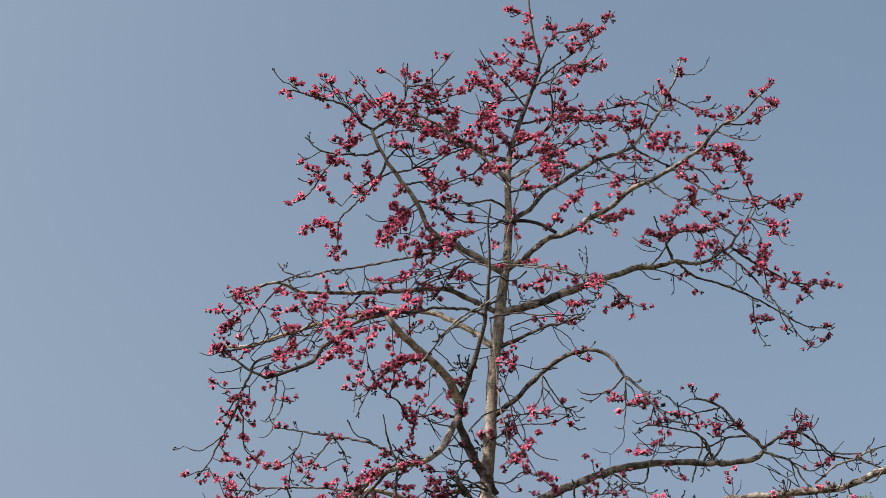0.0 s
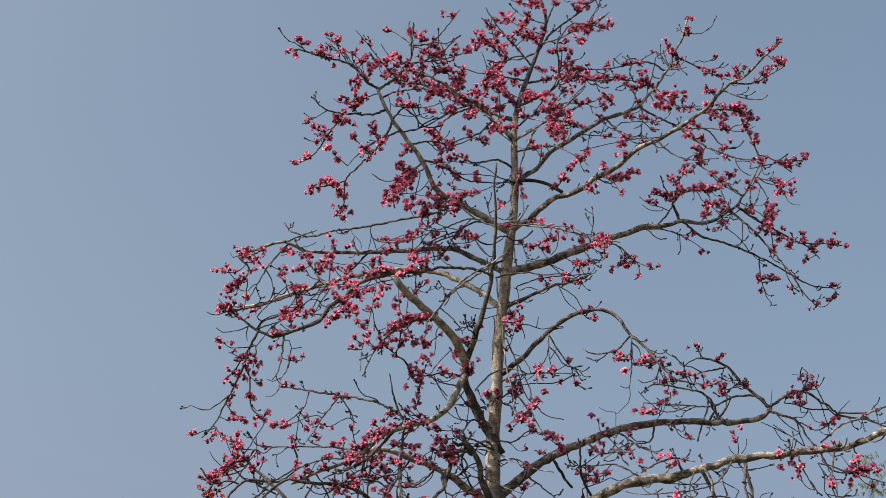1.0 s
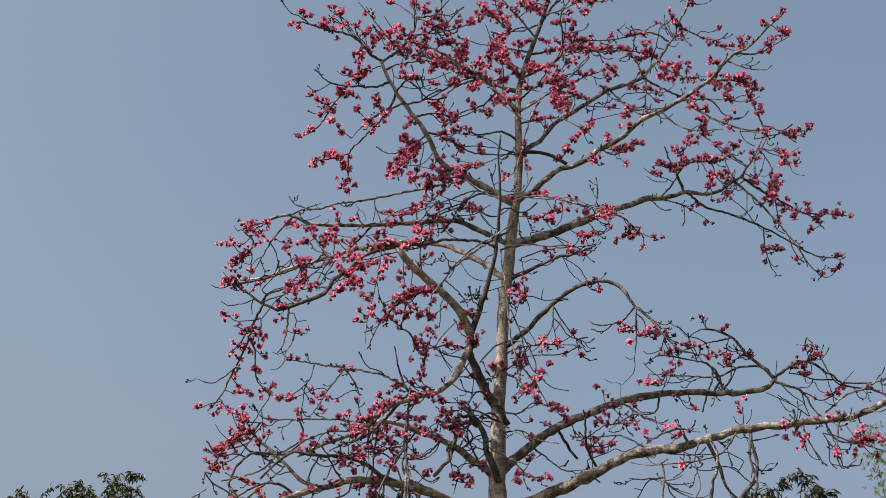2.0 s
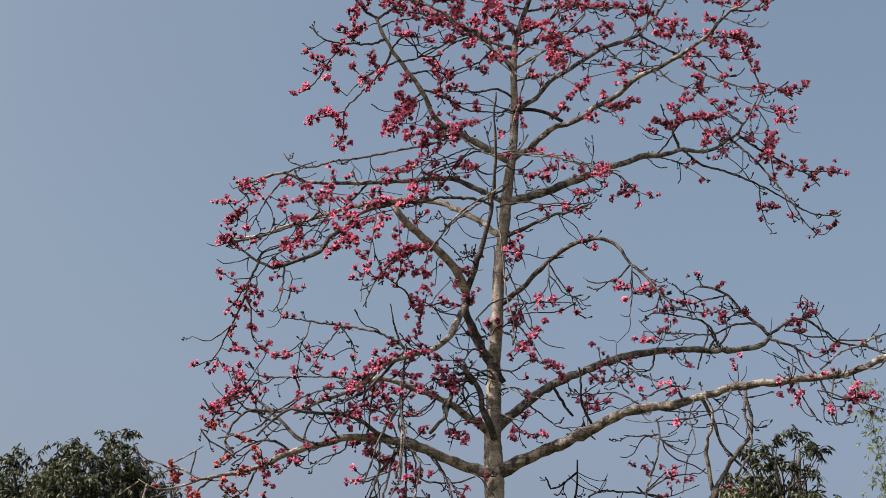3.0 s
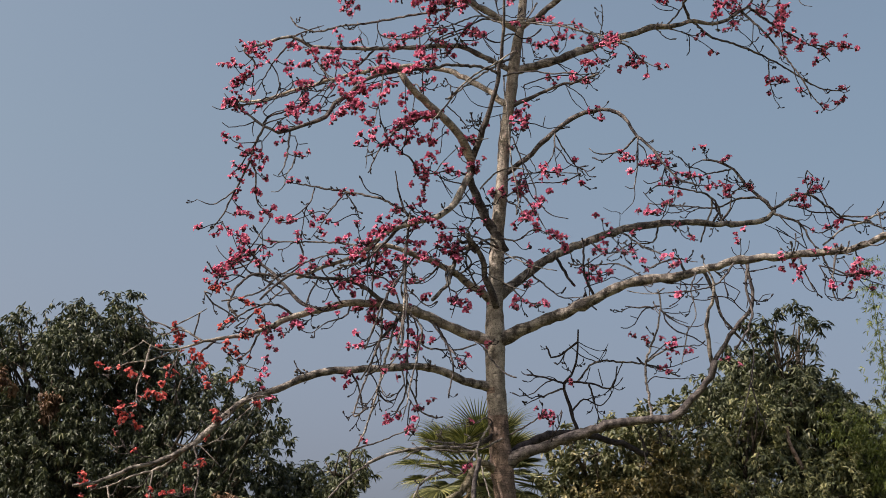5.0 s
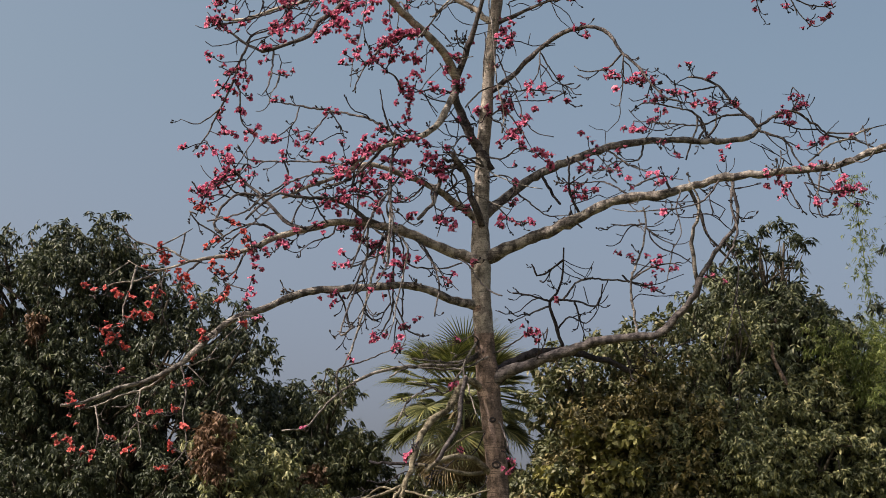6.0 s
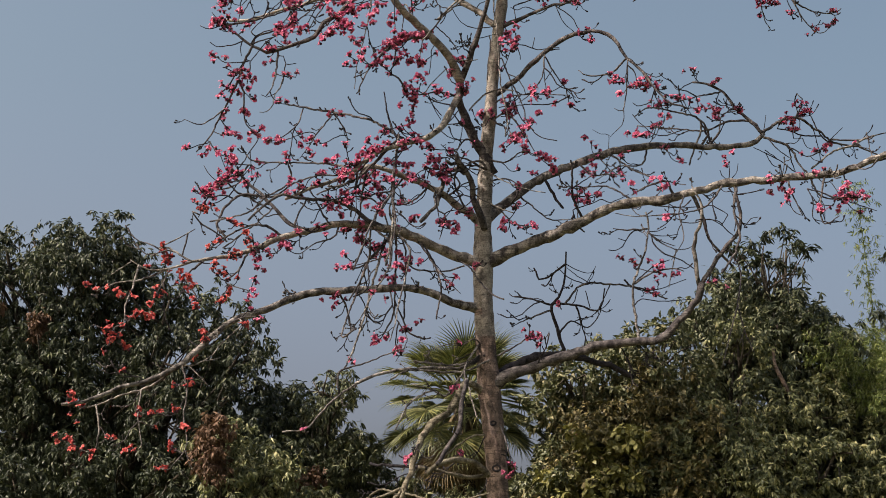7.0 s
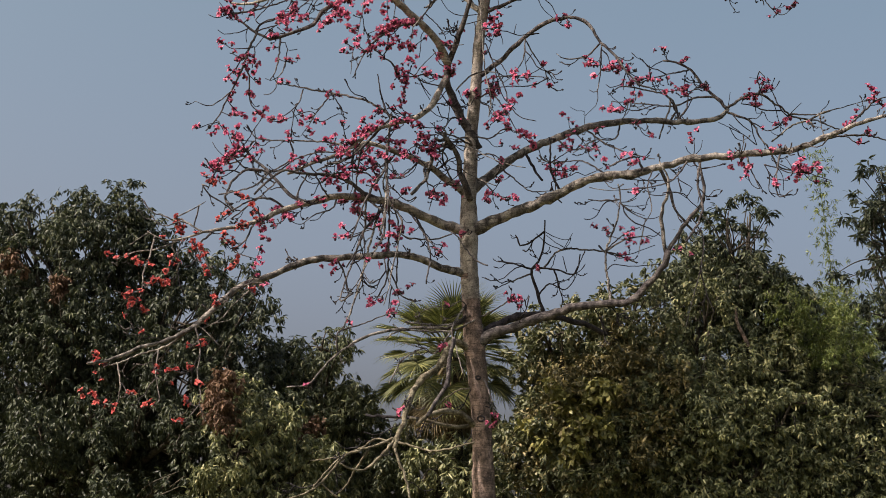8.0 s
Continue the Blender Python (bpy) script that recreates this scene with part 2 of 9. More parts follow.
# ---- leafy trees behind ----
def leaves(centres, axes, per, length, width, droop, curl=0.4):
    """Whorls of folded, drooping leaves: one whorl at every centre, round its axis."""
    n = len(centres)
    c = np.repeat(centres, per, 0)
    ax = np.repeat(unit(axes), per, 0)
    m = n * per
    turn = rng.uniform(0, 2 * np.pi, m)
    ref = unit(np.cross(ax, unit(rng.normal(size=(m, 3)))))
    ref2 = np.cross(ax, ref)
    out = np.cos(turn)[:, None] * ref + np.sin(turn)[:, None] * ref2
    d = unit(out * rng.uniform(0.6, 1.1, (m, 1)) + ax * rng.uniform(0.0, 0.8, (m, 1)) + np.array([0, 0, -1.0]) * droop * rng.uniform(0.5, 1.3, (m, 1)))
    side = unit(np.cross(d, np.array([0, 0, 1.0]) + 0.6 * rng.normal(size=(m, 3))))
    up = np.cross(side, d)
    ln = length * rng.uniform(0.65, 1.2, (m, 1))
    wd = width * rng.uniform(0.8, 1.2, (m, 1))
    c = c + ax * rng.uniform(-0.05, 0.05, (m, 1))
    low, high, tip = c + d * ln * 0.33, c + d * ln * 0.68 - up * ln * curl * 0.35, c + d * ln * 0.97 - up * ln * curl
    roll = up * wd * rng.uniform(-0.25, 0.25, (m, 1))   # the blade twists a little along its length
    v = np.stack([c, low + side * wd * 0.48, low - side * wd * 0.48, high + side * wd * 0.38 + roll, high - side * wd * 0.38 - roll, tip], 1)
    tri = np.array([[0, 2, 1], [1, 2, 4], [1, 4, 3], [3, 4, 5]])
    return v.reshape(-1, 3), (np.arange(m)[:, None, None] * 6 + tri).reshape(-1, 3)


# ways through the big mango's crown where the sky shows between the limbs: a place on each and its half width
CROWN_GAPS = [(-9.01, 39, 9.72, 0.16), (-10.44, 39, 9.57, 0.2), (-8.55, 39, 11.34, 0.2), (-8.79, 39, 10.76, 0.09), (-5.56, 39, 8.98, 0.14), (-6.19, 39, 8.11, 0.2), (-6.45, 39, 8.05, 0.14),
              (-8.1, 39, 9.38, 0.09), (-8.67, 39, 8.64, 0.08), (-6.29, 39, 6.47, 0.24), (-6.22, 39, 6.2, 0.17), (-6.88, 39, 5.63, 0.1), (-4.7, 39, 6.88, 0.1), (-5.24, 39, 6.8, 0.08), (-5.9, 39, 7.72, 0.08),
              (-5.1, 39, 9.3, 0.12), (-5.35, 39, 8.6, 0.1), (-6.8, 39, 8.2, 0.09)]


def lobe_points(lobes, count, inner=0.6, ruffle=0.3, clump=7, thin=()):
    """Points near the faces of round lobes, gathered in ragged clumps, with the way out of the lobe."""
    lo = np.asarray(lobes, float)
    heads = max(1, count // clump)
    weight = lo[:, 3] ** 2 * np.array([0.2 if k in thin else 1.0 for k in range(len(lo))])   # thin: lobes of sparse leaf
    pick = rng.choice(len(lo), heads, p=weight / weight.sum())
    d = unit(rng.normal(size=(heads, 3)))
    waves = np.array([noise.noise(Vector(q * 1.7) + Vector((k * 3.1, 0, 0))) for q, k in zip(d, pick)])
    r = lo[pick, 3] * (1 + ruffle * waves) * rng.uniform(inner, 1.04, heads)
    heart = lo[pick, :3] + d * r[:, None] * np.array([1, 1, 0.9])
    each = rng.choice(heads, count)
    off = np.clip(rng.normal(size=(count, 3)), -1.7, 1.7) * np.array([0.15, 0.15, 0.15]) * (0.6 + 0.5 * lo[pick[each], 3:4])
    at, way = heart[each] + off, unit(d[each] + 2.2 * off)
    keep = np.ones(count, bool)
    for x, y, z, half in CROWN_GAPS:   # each gap runs on through the crown, away from the open ground
        run = unit((x, y + 3.3, z - 1.6))
        rel = at - np.array([x, y, z])
        keep &= np.linalg.norm(rel - (rel @ run)[:, None] * run, axis=1) > half + 0.08 * rng.uniform(size=count)
    return at[keep], way[keep]


def leafy_tree(name, label, foot, lobes, whorls, material, per=11, length=0.20, width=0.046, droop=0.9, trunk_r=0.22, extra=(), ruffle=0.3, thin=()):
    tree = thing(name, foot, label, "tree", "mango trees" if name == "mango_tree" else "")
    reseed(*foot)
    foot = np.asarray(foot, float)
    lo = np.asarray(lobes, float)
    wood = Tubes()
    fork = foot + np.array([0, 0, max(1.2, 0.35 * (lo[:, 2].max() - foot[2]))])
    wood.add(spline([foot - (0, 0, 0.3), foot + (fork - foot) * 0.5 + (0.08, 0, 0), fork], 0.3), spread([trunk_r * 1.4, trunk_r, trunk_r * 0.9], len(spline([foot - (0, 0, 0.3), foot + (fork - foot) * 0.5 + (0.08, 0, 0), fork], 0.3))), 10, 0.05)
    part("trunk", wood.mesh("trunk", bark_mango, foot), tree)
    for x, y, z, r in lobes:
        wood = Tubes()
        tip = np.array([x, y, z + 0.3 * r])
        line = spline([fork - (0, 0, 0.15), fork + (tip - fork) * 0.5 + rng.normal(0, 0.15, 3) + (0, 0, -0.2), tip], 0.3)
        wood.add(line, spread([trunk_r * 0.55, trunk_r * 0.3, 0.03], len(line)), 7, 0.04)
        for k in range(7):
            at = line[int(len(line) * rng.uniform(0.55, 0.98))]
            end = np.array([x, y, z]) + unit(rng.normal(size=3)) * r * 0.85
            twig = spline([at, (at + end) / 2 + rng.normal(0, 0.12, 3), end], 0.25)
            wood.add(twig, spread([0.035, 0.012], len(twig)), 5)
        part("limb", wood.mesh("limb", bark_mango, foot), tree)
    c, d = lobe_points(lobes, int(0.68 * whorls), ruffle=ruffle, thin=thin)
    ax = unit(d + np.array([0, 0, 0.35]))
    v, q = leaves(c, ax, per, length, width, droop)
    part("crown", mesh_of("crown", v - foot, q, material), tree, kind="stuff")
    for lab, mat, spots, n, *size in extra:
        c, d = lobe_points(spots, n, 0.5)
        v, q = leaves(c, d, per, *(size or (length * 0.85, width)), droop)
        part("foliage_patch", mesh_of("foliage_patch", v - foot, q, mat), tree, lab, kind="stuff")
    return tree


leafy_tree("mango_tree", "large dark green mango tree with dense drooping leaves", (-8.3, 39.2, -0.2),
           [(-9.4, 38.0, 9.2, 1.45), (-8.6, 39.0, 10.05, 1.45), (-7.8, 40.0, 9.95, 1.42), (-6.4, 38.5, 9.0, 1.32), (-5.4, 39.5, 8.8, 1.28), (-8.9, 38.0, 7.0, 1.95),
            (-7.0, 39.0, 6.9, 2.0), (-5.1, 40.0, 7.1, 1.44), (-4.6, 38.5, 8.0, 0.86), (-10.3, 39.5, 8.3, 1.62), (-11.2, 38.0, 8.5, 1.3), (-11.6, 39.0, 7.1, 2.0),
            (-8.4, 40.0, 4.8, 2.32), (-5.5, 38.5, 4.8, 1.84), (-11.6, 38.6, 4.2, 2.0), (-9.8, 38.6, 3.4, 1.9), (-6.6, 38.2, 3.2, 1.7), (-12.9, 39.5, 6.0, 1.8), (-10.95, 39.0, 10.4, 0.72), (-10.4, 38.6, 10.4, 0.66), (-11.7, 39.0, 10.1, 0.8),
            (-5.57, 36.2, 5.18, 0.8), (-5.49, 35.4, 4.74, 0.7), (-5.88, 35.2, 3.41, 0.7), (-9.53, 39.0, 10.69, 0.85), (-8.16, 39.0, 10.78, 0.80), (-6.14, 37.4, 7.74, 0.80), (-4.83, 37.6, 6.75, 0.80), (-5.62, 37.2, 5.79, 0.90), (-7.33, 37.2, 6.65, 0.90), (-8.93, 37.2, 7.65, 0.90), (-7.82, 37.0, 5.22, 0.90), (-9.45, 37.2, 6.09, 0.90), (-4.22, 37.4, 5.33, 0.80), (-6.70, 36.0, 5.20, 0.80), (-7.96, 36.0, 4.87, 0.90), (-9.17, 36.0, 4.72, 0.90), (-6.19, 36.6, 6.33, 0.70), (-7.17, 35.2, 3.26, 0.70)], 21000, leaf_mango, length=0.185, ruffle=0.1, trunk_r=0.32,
           extra=[("dry brown flower panicles among the leaves", leaf_dry, [(-4.66, 34.9, 5.8, 0.34), (-4.76, 34.8, 5.36, 0.4), (-4.61, 34.8, 5.0, 0.25), (-10.2, 37.0, 9.0, 0.3), (-9.0, 36.9, 8.5, 0.25)], 400)])
leafy_tree("mango_tree", "smaller dark green mango tree beside the large one", (-2.9, 40.3, -0.2),
           [(-2.5, 39.0, 7.3, 0.67), (-2.9, 40.0, 6.3, 1.03), (-3.8, 41.0, 6.7, 1.12), (-2.0, 39.5, 5.7, 0.88), (-2.9, 40.5, 5.0, 1.38), (-4.0, 39.0, 5.1, 1.33), (-1.6, 40.0, 5.0, 0.75), (-1.3, 39.6, 3.9, 0.9), (-3.2, 39.4, 3.2, 1.4)],
           5400, leaf_mid, trunk_r=0.16,
           extra=[("dry brown flower panicles among the leaves", leaf_dry, [(-3.1, 37.9, 4.6, 0.4), (-2.9, 38.2, 5.2, 0.25)], 170)])
# front lobes of the large mango, split off to take the sunlit leaf colour
leafy_tree("mango_tree", "low mango tree with olive, sunlit-coloured leaves in front of the large one", (-4.6, 36.2, -0.2),
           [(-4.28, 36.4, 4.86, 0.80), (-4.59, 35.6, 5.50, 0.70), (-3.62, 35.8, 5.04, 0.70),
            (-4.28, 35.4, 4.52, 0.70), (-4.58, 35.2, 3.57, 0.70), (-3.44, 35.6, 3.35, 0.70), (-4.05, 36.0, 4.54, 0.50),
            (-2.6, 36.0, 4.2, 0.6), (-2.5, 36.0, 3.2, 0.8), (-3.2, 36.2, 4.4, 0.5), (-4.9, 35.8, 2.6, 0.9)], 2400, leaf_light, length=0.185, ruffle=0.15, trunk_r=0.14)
leafy_tree("bushy_tree", "bushy tree with yellowing and olive green leaves", (4.0, 37.8, -0.2),
           [(3.3, 37.2, 6.6, 0.8), (4.1, 37.5, 7.7, 0.96), (4.0, 38.5, 6.3, 1.45), (5.0, 37.0, 7.9, 1.14), (5.4, 38.0, 6.2, 1.56), (3.1, 37.0, 4.9, 1.1), (4.4, 37.5, 4.6, 1.54),
            (2.9, 38.5, 5.6, 0.7), (2.2, 37.2, 4.0, 1.0), (2.75, 37.4, 5.9, 0.5), (2.45, 37.3, 5.1, 0.55), (3.1, 37.6, 6.5, 0.5), (5.3, 36.5, 6.3, 0.85), (4.6, 36.3, 5.2, 0.95), (5.2, 36.4, 4.2, 0.95), (3.6, 36.4, 4.2, 0.9), (2.72, 37.6, 7.75, 0.45), (2.49, 37.4, 6.93, 0.50), (3.00, 37.0, 7.21, 0.60)], 7000, leaf_olive, per=9, length=0.17, width=0.066, droop=0.35, trunk_r=0.18,
           extra=[("yellow and tan leaves", leaf_yellow, [(3.4, 36.6, 6.4, 0.7), (4.4, 36.9, 6.9, 0.9), (3.6, 36.6, 5.2, 1.1), (2.6, 36.7, 4.3, 0.7), (5.2, 36.4, 6.4, 0.6), (3.4, 36.0, 5.9, 0.7), (4.6, 36.0, 5.6, 0.8), (4.0, 36.3, 4.6, 1.0), (4.9, 36.2, 7.6, 0.5), (4.7, 35.9, 6.9, 0.4), (5.3, 35.9, 6.7, 0.4), (5.1, 35.9, 5.9, 0.5), (5.8, 35.9, 6.2, 0.4), (5.6, 35.8, 5.3, 0.4), (5.3, 35.7, 4.7, 0.5)], 2000),
                  ("broad pale yellow-green leaves", leaf_broad, [(3.06, 35.9, 5.96, 0.35), (3.4, 35.8, 5.5, 0.45), (4.06, 35.7, 5.75, 0.4), (3.4, 35.9, 4.75, 0.4), (4.1, 35.7, 4.9, 0.45), (4.95, 35.7, 5.8, 0.3), (2.7, 36.2, 4.9, 0.4)], 230, 0.2, 0.115)])
leafy_tree("mango_tree", "dark green mango thicket behind the large mango tree", (-8.0, 43.4, -0.2),
           [(-9.5, 43.0, 8.2, 2.0), (-7.0, 43.0, 7.6, 1.9), (-11.6, 43.2, 7.4, 2.0), (-8.4, 43.0, 5.2, 2.4), (-5.6, 43.2, 5.6, 1.8), (-11.8, 43.2, 4.4, 2.2), (-13.4, 43.2, 6.4, 2.0), (-4.0, 43.0, 3.6, 1.9), (-7.6, 43.2, 3.0, 2.2)],
           2600, leaf_mango, length=0.25, width=0.075, trunk_r=0.2)


def sprays(tree, foot, origin, spots, material, length=0.23):
    """Leafy shoots that stand clear of a crown: a thin twig to every spot, with a tuft of hanging leaves at its end."""
    reseed(*origin)
    for spot in spots:
        spot, origin = np.array(spot), np.array(origin)
        wood = Tubes()
        line = spline([origin, (origin + spot) / 2 + rng.normal(0, 0.12, 3), spot], 0.15)
        wood.add(line, spread([0.028, 0.010], len(line)), 5)
        shoot = part("shoot", wood.mesh("shoot", bark_mango, foot), tree)
        n = 7
        c = spot + rng.normal(size=(n, 3)) * np.array([0.10, 0.10, 0.09])
        v, q = leaves(c, np.array([[0, 0, 1.0]]) + 0.5 * rng.normal(size=(n, 3)), 8, length, 0.055, 0.8)
        part("leaf_tuft", mesh_of("leaf_tuft", v - np.asarray(foot), q, material), shoot, kind="stuff")


leafy_tree("mango_tree", "dark green mango thicket behind the other trees", (8.6, 44.0, -0.2),
           [(4.2, 43.0, 5.0, 2.1), (6.0, 43.5, 6.2, 2.0), (7.8, 43.5, 6.4, 2.2), (10.2, 43.8, 6.0, 2.2), (12.6, 43.8, 5.4, 2.2), (8.8, 43.5, 3.6, 2.4), (5.0, 43.5, 3.0, 2.2), (12.0, 43.5, 3.0, 2.2)],
           2800, leaf_mango, length=0.26, width=0.07, trunk_r=0.2)
mango_right = leafy_tree("mango_tree", "dark green mango tree with a sparse leafy top shoot", (8.3, 39.5, -0.2),
           [(7.7, 38.5, 10.3, 0.82), (8.5, 39.5, 11, 0.54), (7.4, 40.5, 9.7, 1.04), (8.4, 39, 8.8, 1.27), (9.5, 40, 8.5, 0.82), (7.4, 38.5, 7.1, 1.58), (9.4, 39.5, 6.8, 1.48), (7.3, 40.5, 5.3, 1.8),
            (8.9, 39, 5, 1.73), (10.5, 40, 5.3, 1.37), (6.3, 38.5, 8.7, 0.79), (10.9, 40.5, 7.2, 1.2), (11.8, 40, 5.2, 1.4), (6.5, 39.5, 4.6, 1.5), (10.5, 39, 3.5, 1.6), (7.5, 39, 3.3, 1.7),
            (7.83, 38, 8.12, 0.6), (7, 39, 9.5, 0.83), (9, 39.2, 8.9, 0.6), (8.57, 38.2, 9.2, 0.45), (7.91, 38, 8.88, 0.5), (9.12, 38.2, 8.67, 0.5), (7.8, 38.5, 9.5, 0.4), (8.4, 38.6, 9.6, 0.35),
            (9.5, 39, 8.6, 0.67), (6.3, 38.8, 8.9, 0.8), (9.8, 39.2, 7.5, 1.07)], 13500, leaf_mid, per=10, length=0.185, width=0.05, trunk_r=0.26, thin=(0, 1))
# front lobes of the right mango, split off; sunlight is in the leaf colour
leafy_tree("mango_tree", "lower mango tree with small leaves coloured as sunlit", (7.0, 37.3, -0.2),
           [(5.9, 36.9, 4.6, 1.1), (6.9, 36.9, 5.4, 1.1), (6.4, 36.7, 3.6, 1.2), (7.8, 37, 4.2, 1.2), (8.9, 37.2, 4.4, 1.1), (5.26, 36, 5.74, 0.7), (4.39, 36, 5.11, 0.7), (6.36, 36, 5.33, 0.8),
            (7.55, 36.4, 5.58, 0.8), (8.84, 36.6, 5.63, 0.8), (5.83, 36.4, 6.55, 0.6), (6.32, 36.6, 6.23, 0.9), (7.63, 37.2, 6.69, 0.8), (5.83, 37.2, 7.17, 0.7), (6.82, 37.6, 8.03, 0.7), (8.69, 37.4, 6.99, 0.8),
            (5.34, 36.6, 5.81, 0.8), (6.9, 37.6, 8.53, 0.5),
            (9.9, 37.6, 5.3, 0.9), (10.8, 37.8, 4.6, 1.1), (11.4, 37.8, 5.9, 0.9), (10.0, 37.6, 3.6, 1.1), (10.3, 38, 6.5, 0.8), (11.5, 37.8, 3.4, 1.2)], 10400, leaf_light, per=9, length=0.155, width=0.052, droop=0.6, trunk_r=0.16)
snag = Tubes()
snag_line = spline([(8.01, 37.0, 7.06), (7.81, 37.0, 7.47), (7.62, 37.0, 7.88), (7.60, 37.0, 8.27)], 0.1)
snag.add(snag_line, spread([0.05, 0.05, 0.045, 0.03], len(snag_line)), 9, 0.06)
part("snag", snag.mesh("snag", bark_old, (8.3, 39.5, -0.2)), mango_right, "broken bare brown limb")
sprays(mango_right, (8.3, 39.5, -0.2), (7.9, 38.9, 9.3), [(6.97, 38.10, 10.83), (7.47, 38.60, 11.10), (7.88, 39.10, 11.48), (8.24, 38.35, 11.36), (8.55, 38.85, 11.15), (8.69, 38.10, 10.84), (7.32, 38.60, 10.54), (7.84, 39.10, 10.83), (8.12, 38.35, 10.61), (8.63, 38.85, 10.57), (6.96, 38.10, 10.14), (7.61, 38.60, 10.13), (8.23, 39.10, 10.25), (8.50, 38.35, 9.93), (6.69, 38.85, 10.41), (8.80, 38.10, 9.43), (9.21, 38.60, 9.39)], leaf_mango)
mango_edge = leafy_tree("mango_tree", "tall dark green mango tree", (12.9, 40.2, -0.2),
           [(12.3, 39.0, 11.7, 0.8), (12.1, 40.0, 11.1, 0.62), (13.1, 41.0, 10.0, 1.26), (12.0, 39.5, 8.5, 0.81), (13.2, 40.5, 7.1, 1.52), (12.2, 39.0, 4.9, 1.6)],
           2400, leaf_mango, trunk_r=0.24)
sprays(mango_edge, (12.9, 40.2, -0.2), (12.6, 39.8, 10.2), [(11.24, 38.70, 12.12), (11.76, 39.20, 12.41), (12.11, 39.70, 12.04), (11.14, 38.95, 11.62), (11.64, 39.45, 11.48), (10.91, 38.70, 10.87), (11.45, 39.20, 10.90), (11.99, 39.70, 11.17), (11.18, 38.95, 10.48), (11.74, 39.45, 10.44), (11.76, 38.70, 9.81), (11.44, 39.20, 9.57), (11.09, 39.70, 9.53), (10.57, 38.95, 9.48)], leaf_mango)


# ---- the flowering silk cotton tree ----
FOOT = np.array([1.5, 34.0, -0.2])
big_tree = thing("silk_cotton_tree", FOOT, "tall leafless silk cotton tree covered in crimson flowers", "tree")
bloom_sites = []


def trunk(points, radii):
    reseed(*points[0])
    line = spline(points, 0.12)
    r = taper(points, line, radii) * (1 + 0.03 * rng.normal(size=len(line)))
    stem = Tubes()
    stem.add(line, r, 18, 0.02)
    me = stem.mesh("trunk", bark_pale, FOOT)
    me.materials.append(bark_old)
    me.materials.append(bark_brown)
    for f in me.polygons:   # the old, browner bark reaches up the trunk in a ragged edge
        edge = 1.6 * noise.noise(f.center * 2.0)
        f.material_index = 1 if f.center[2] < 8.0 + edge else 2 if f.center[2] > 19.4 + edge else 0
    part("trunk", me, big_tree, "pale grey-brown ringed trunk, browner below, dark at the top")


def twig_line(at, way, length):
    """A twig that leaves the bough sideways, sags, and turns up at its end."""
    n = 6
    p, d, line = np.array(at), unit(way), [np.array(at)]
    sag = rng.uniform(0.05, 0.5)
    for k in range(n):
        p = p + d * length / n
        line.append(p)
        d = unit(d + np.array([0, 0, -sag if k < 2 else 0.42]) + rng.normal(0, 0.11, 3))
    return np.array(line)


def bloom(at, way, chance):
    """Perhaps a cluster of one to three blooms at a place on a twig."""
    if rng.uniform() < chance:
        for k in range(rng.choice((1, 1, 2, 2, 3, 4))):
            axis = unit(0.4 * unit(way) + 0.5 * rng.normal(size=3) + np.array([0, 0, 0.7]))
            bloom_sites.append((at + rng.normal(0, 0.045, 3) * min(k, 1), axis))


def bud(small, at, way, size=1.0):
    """A dark knob: a spent cup or a closed bud."""
    d = unit(way) * rng.uniform(0.6, 1.1)
    small.add(np.array([at, at + d * 0.025, at + d * 0.05, at + d * 0.068]), np.array([0.008, 0.022, 0.02, 0.006]) * rng.uniform(0.6, 1.05) * size, 5)


def twig(small, at, way, length, blooms, forks=2):
    tw = twig_line(at, way, length)
    rr = np.array([0.012, 0.0105, 0.0095, 0.009, 0.0085, 0.009, 0.014]) * rng.uniform(0.8, 1.2) * (0.8 + 0.6 * length)
    small.add(tw, rr, 5, 0.05)
    for j in (1, 2, 3, 4, 5, 6):
        bloom(tw[j], tw[j] - tw[j - 1], blooms * (0.035 if j > 2 else 0.012))
        if rng.uniform() < 0.09:
            bud(small, tw[j], tw[j] - tw[j - 1] + rng.normal(0, 0.04, 3))
    bud(small, tw[6] - 0.01, tw[6] - tw[5], 1.0 if blooms else 0.6)
    for j in range(forks):
        if rng.uniform() < 0.45:
            k = int(rng.integers(2, 6))
            twig(small, tw[k], unit(tw[k] - tw[k - 1]) + 0.9 * unit(rng.normal(size=3)), length * rng.uniform(0.3, 0.6), blooms, forks - 3)


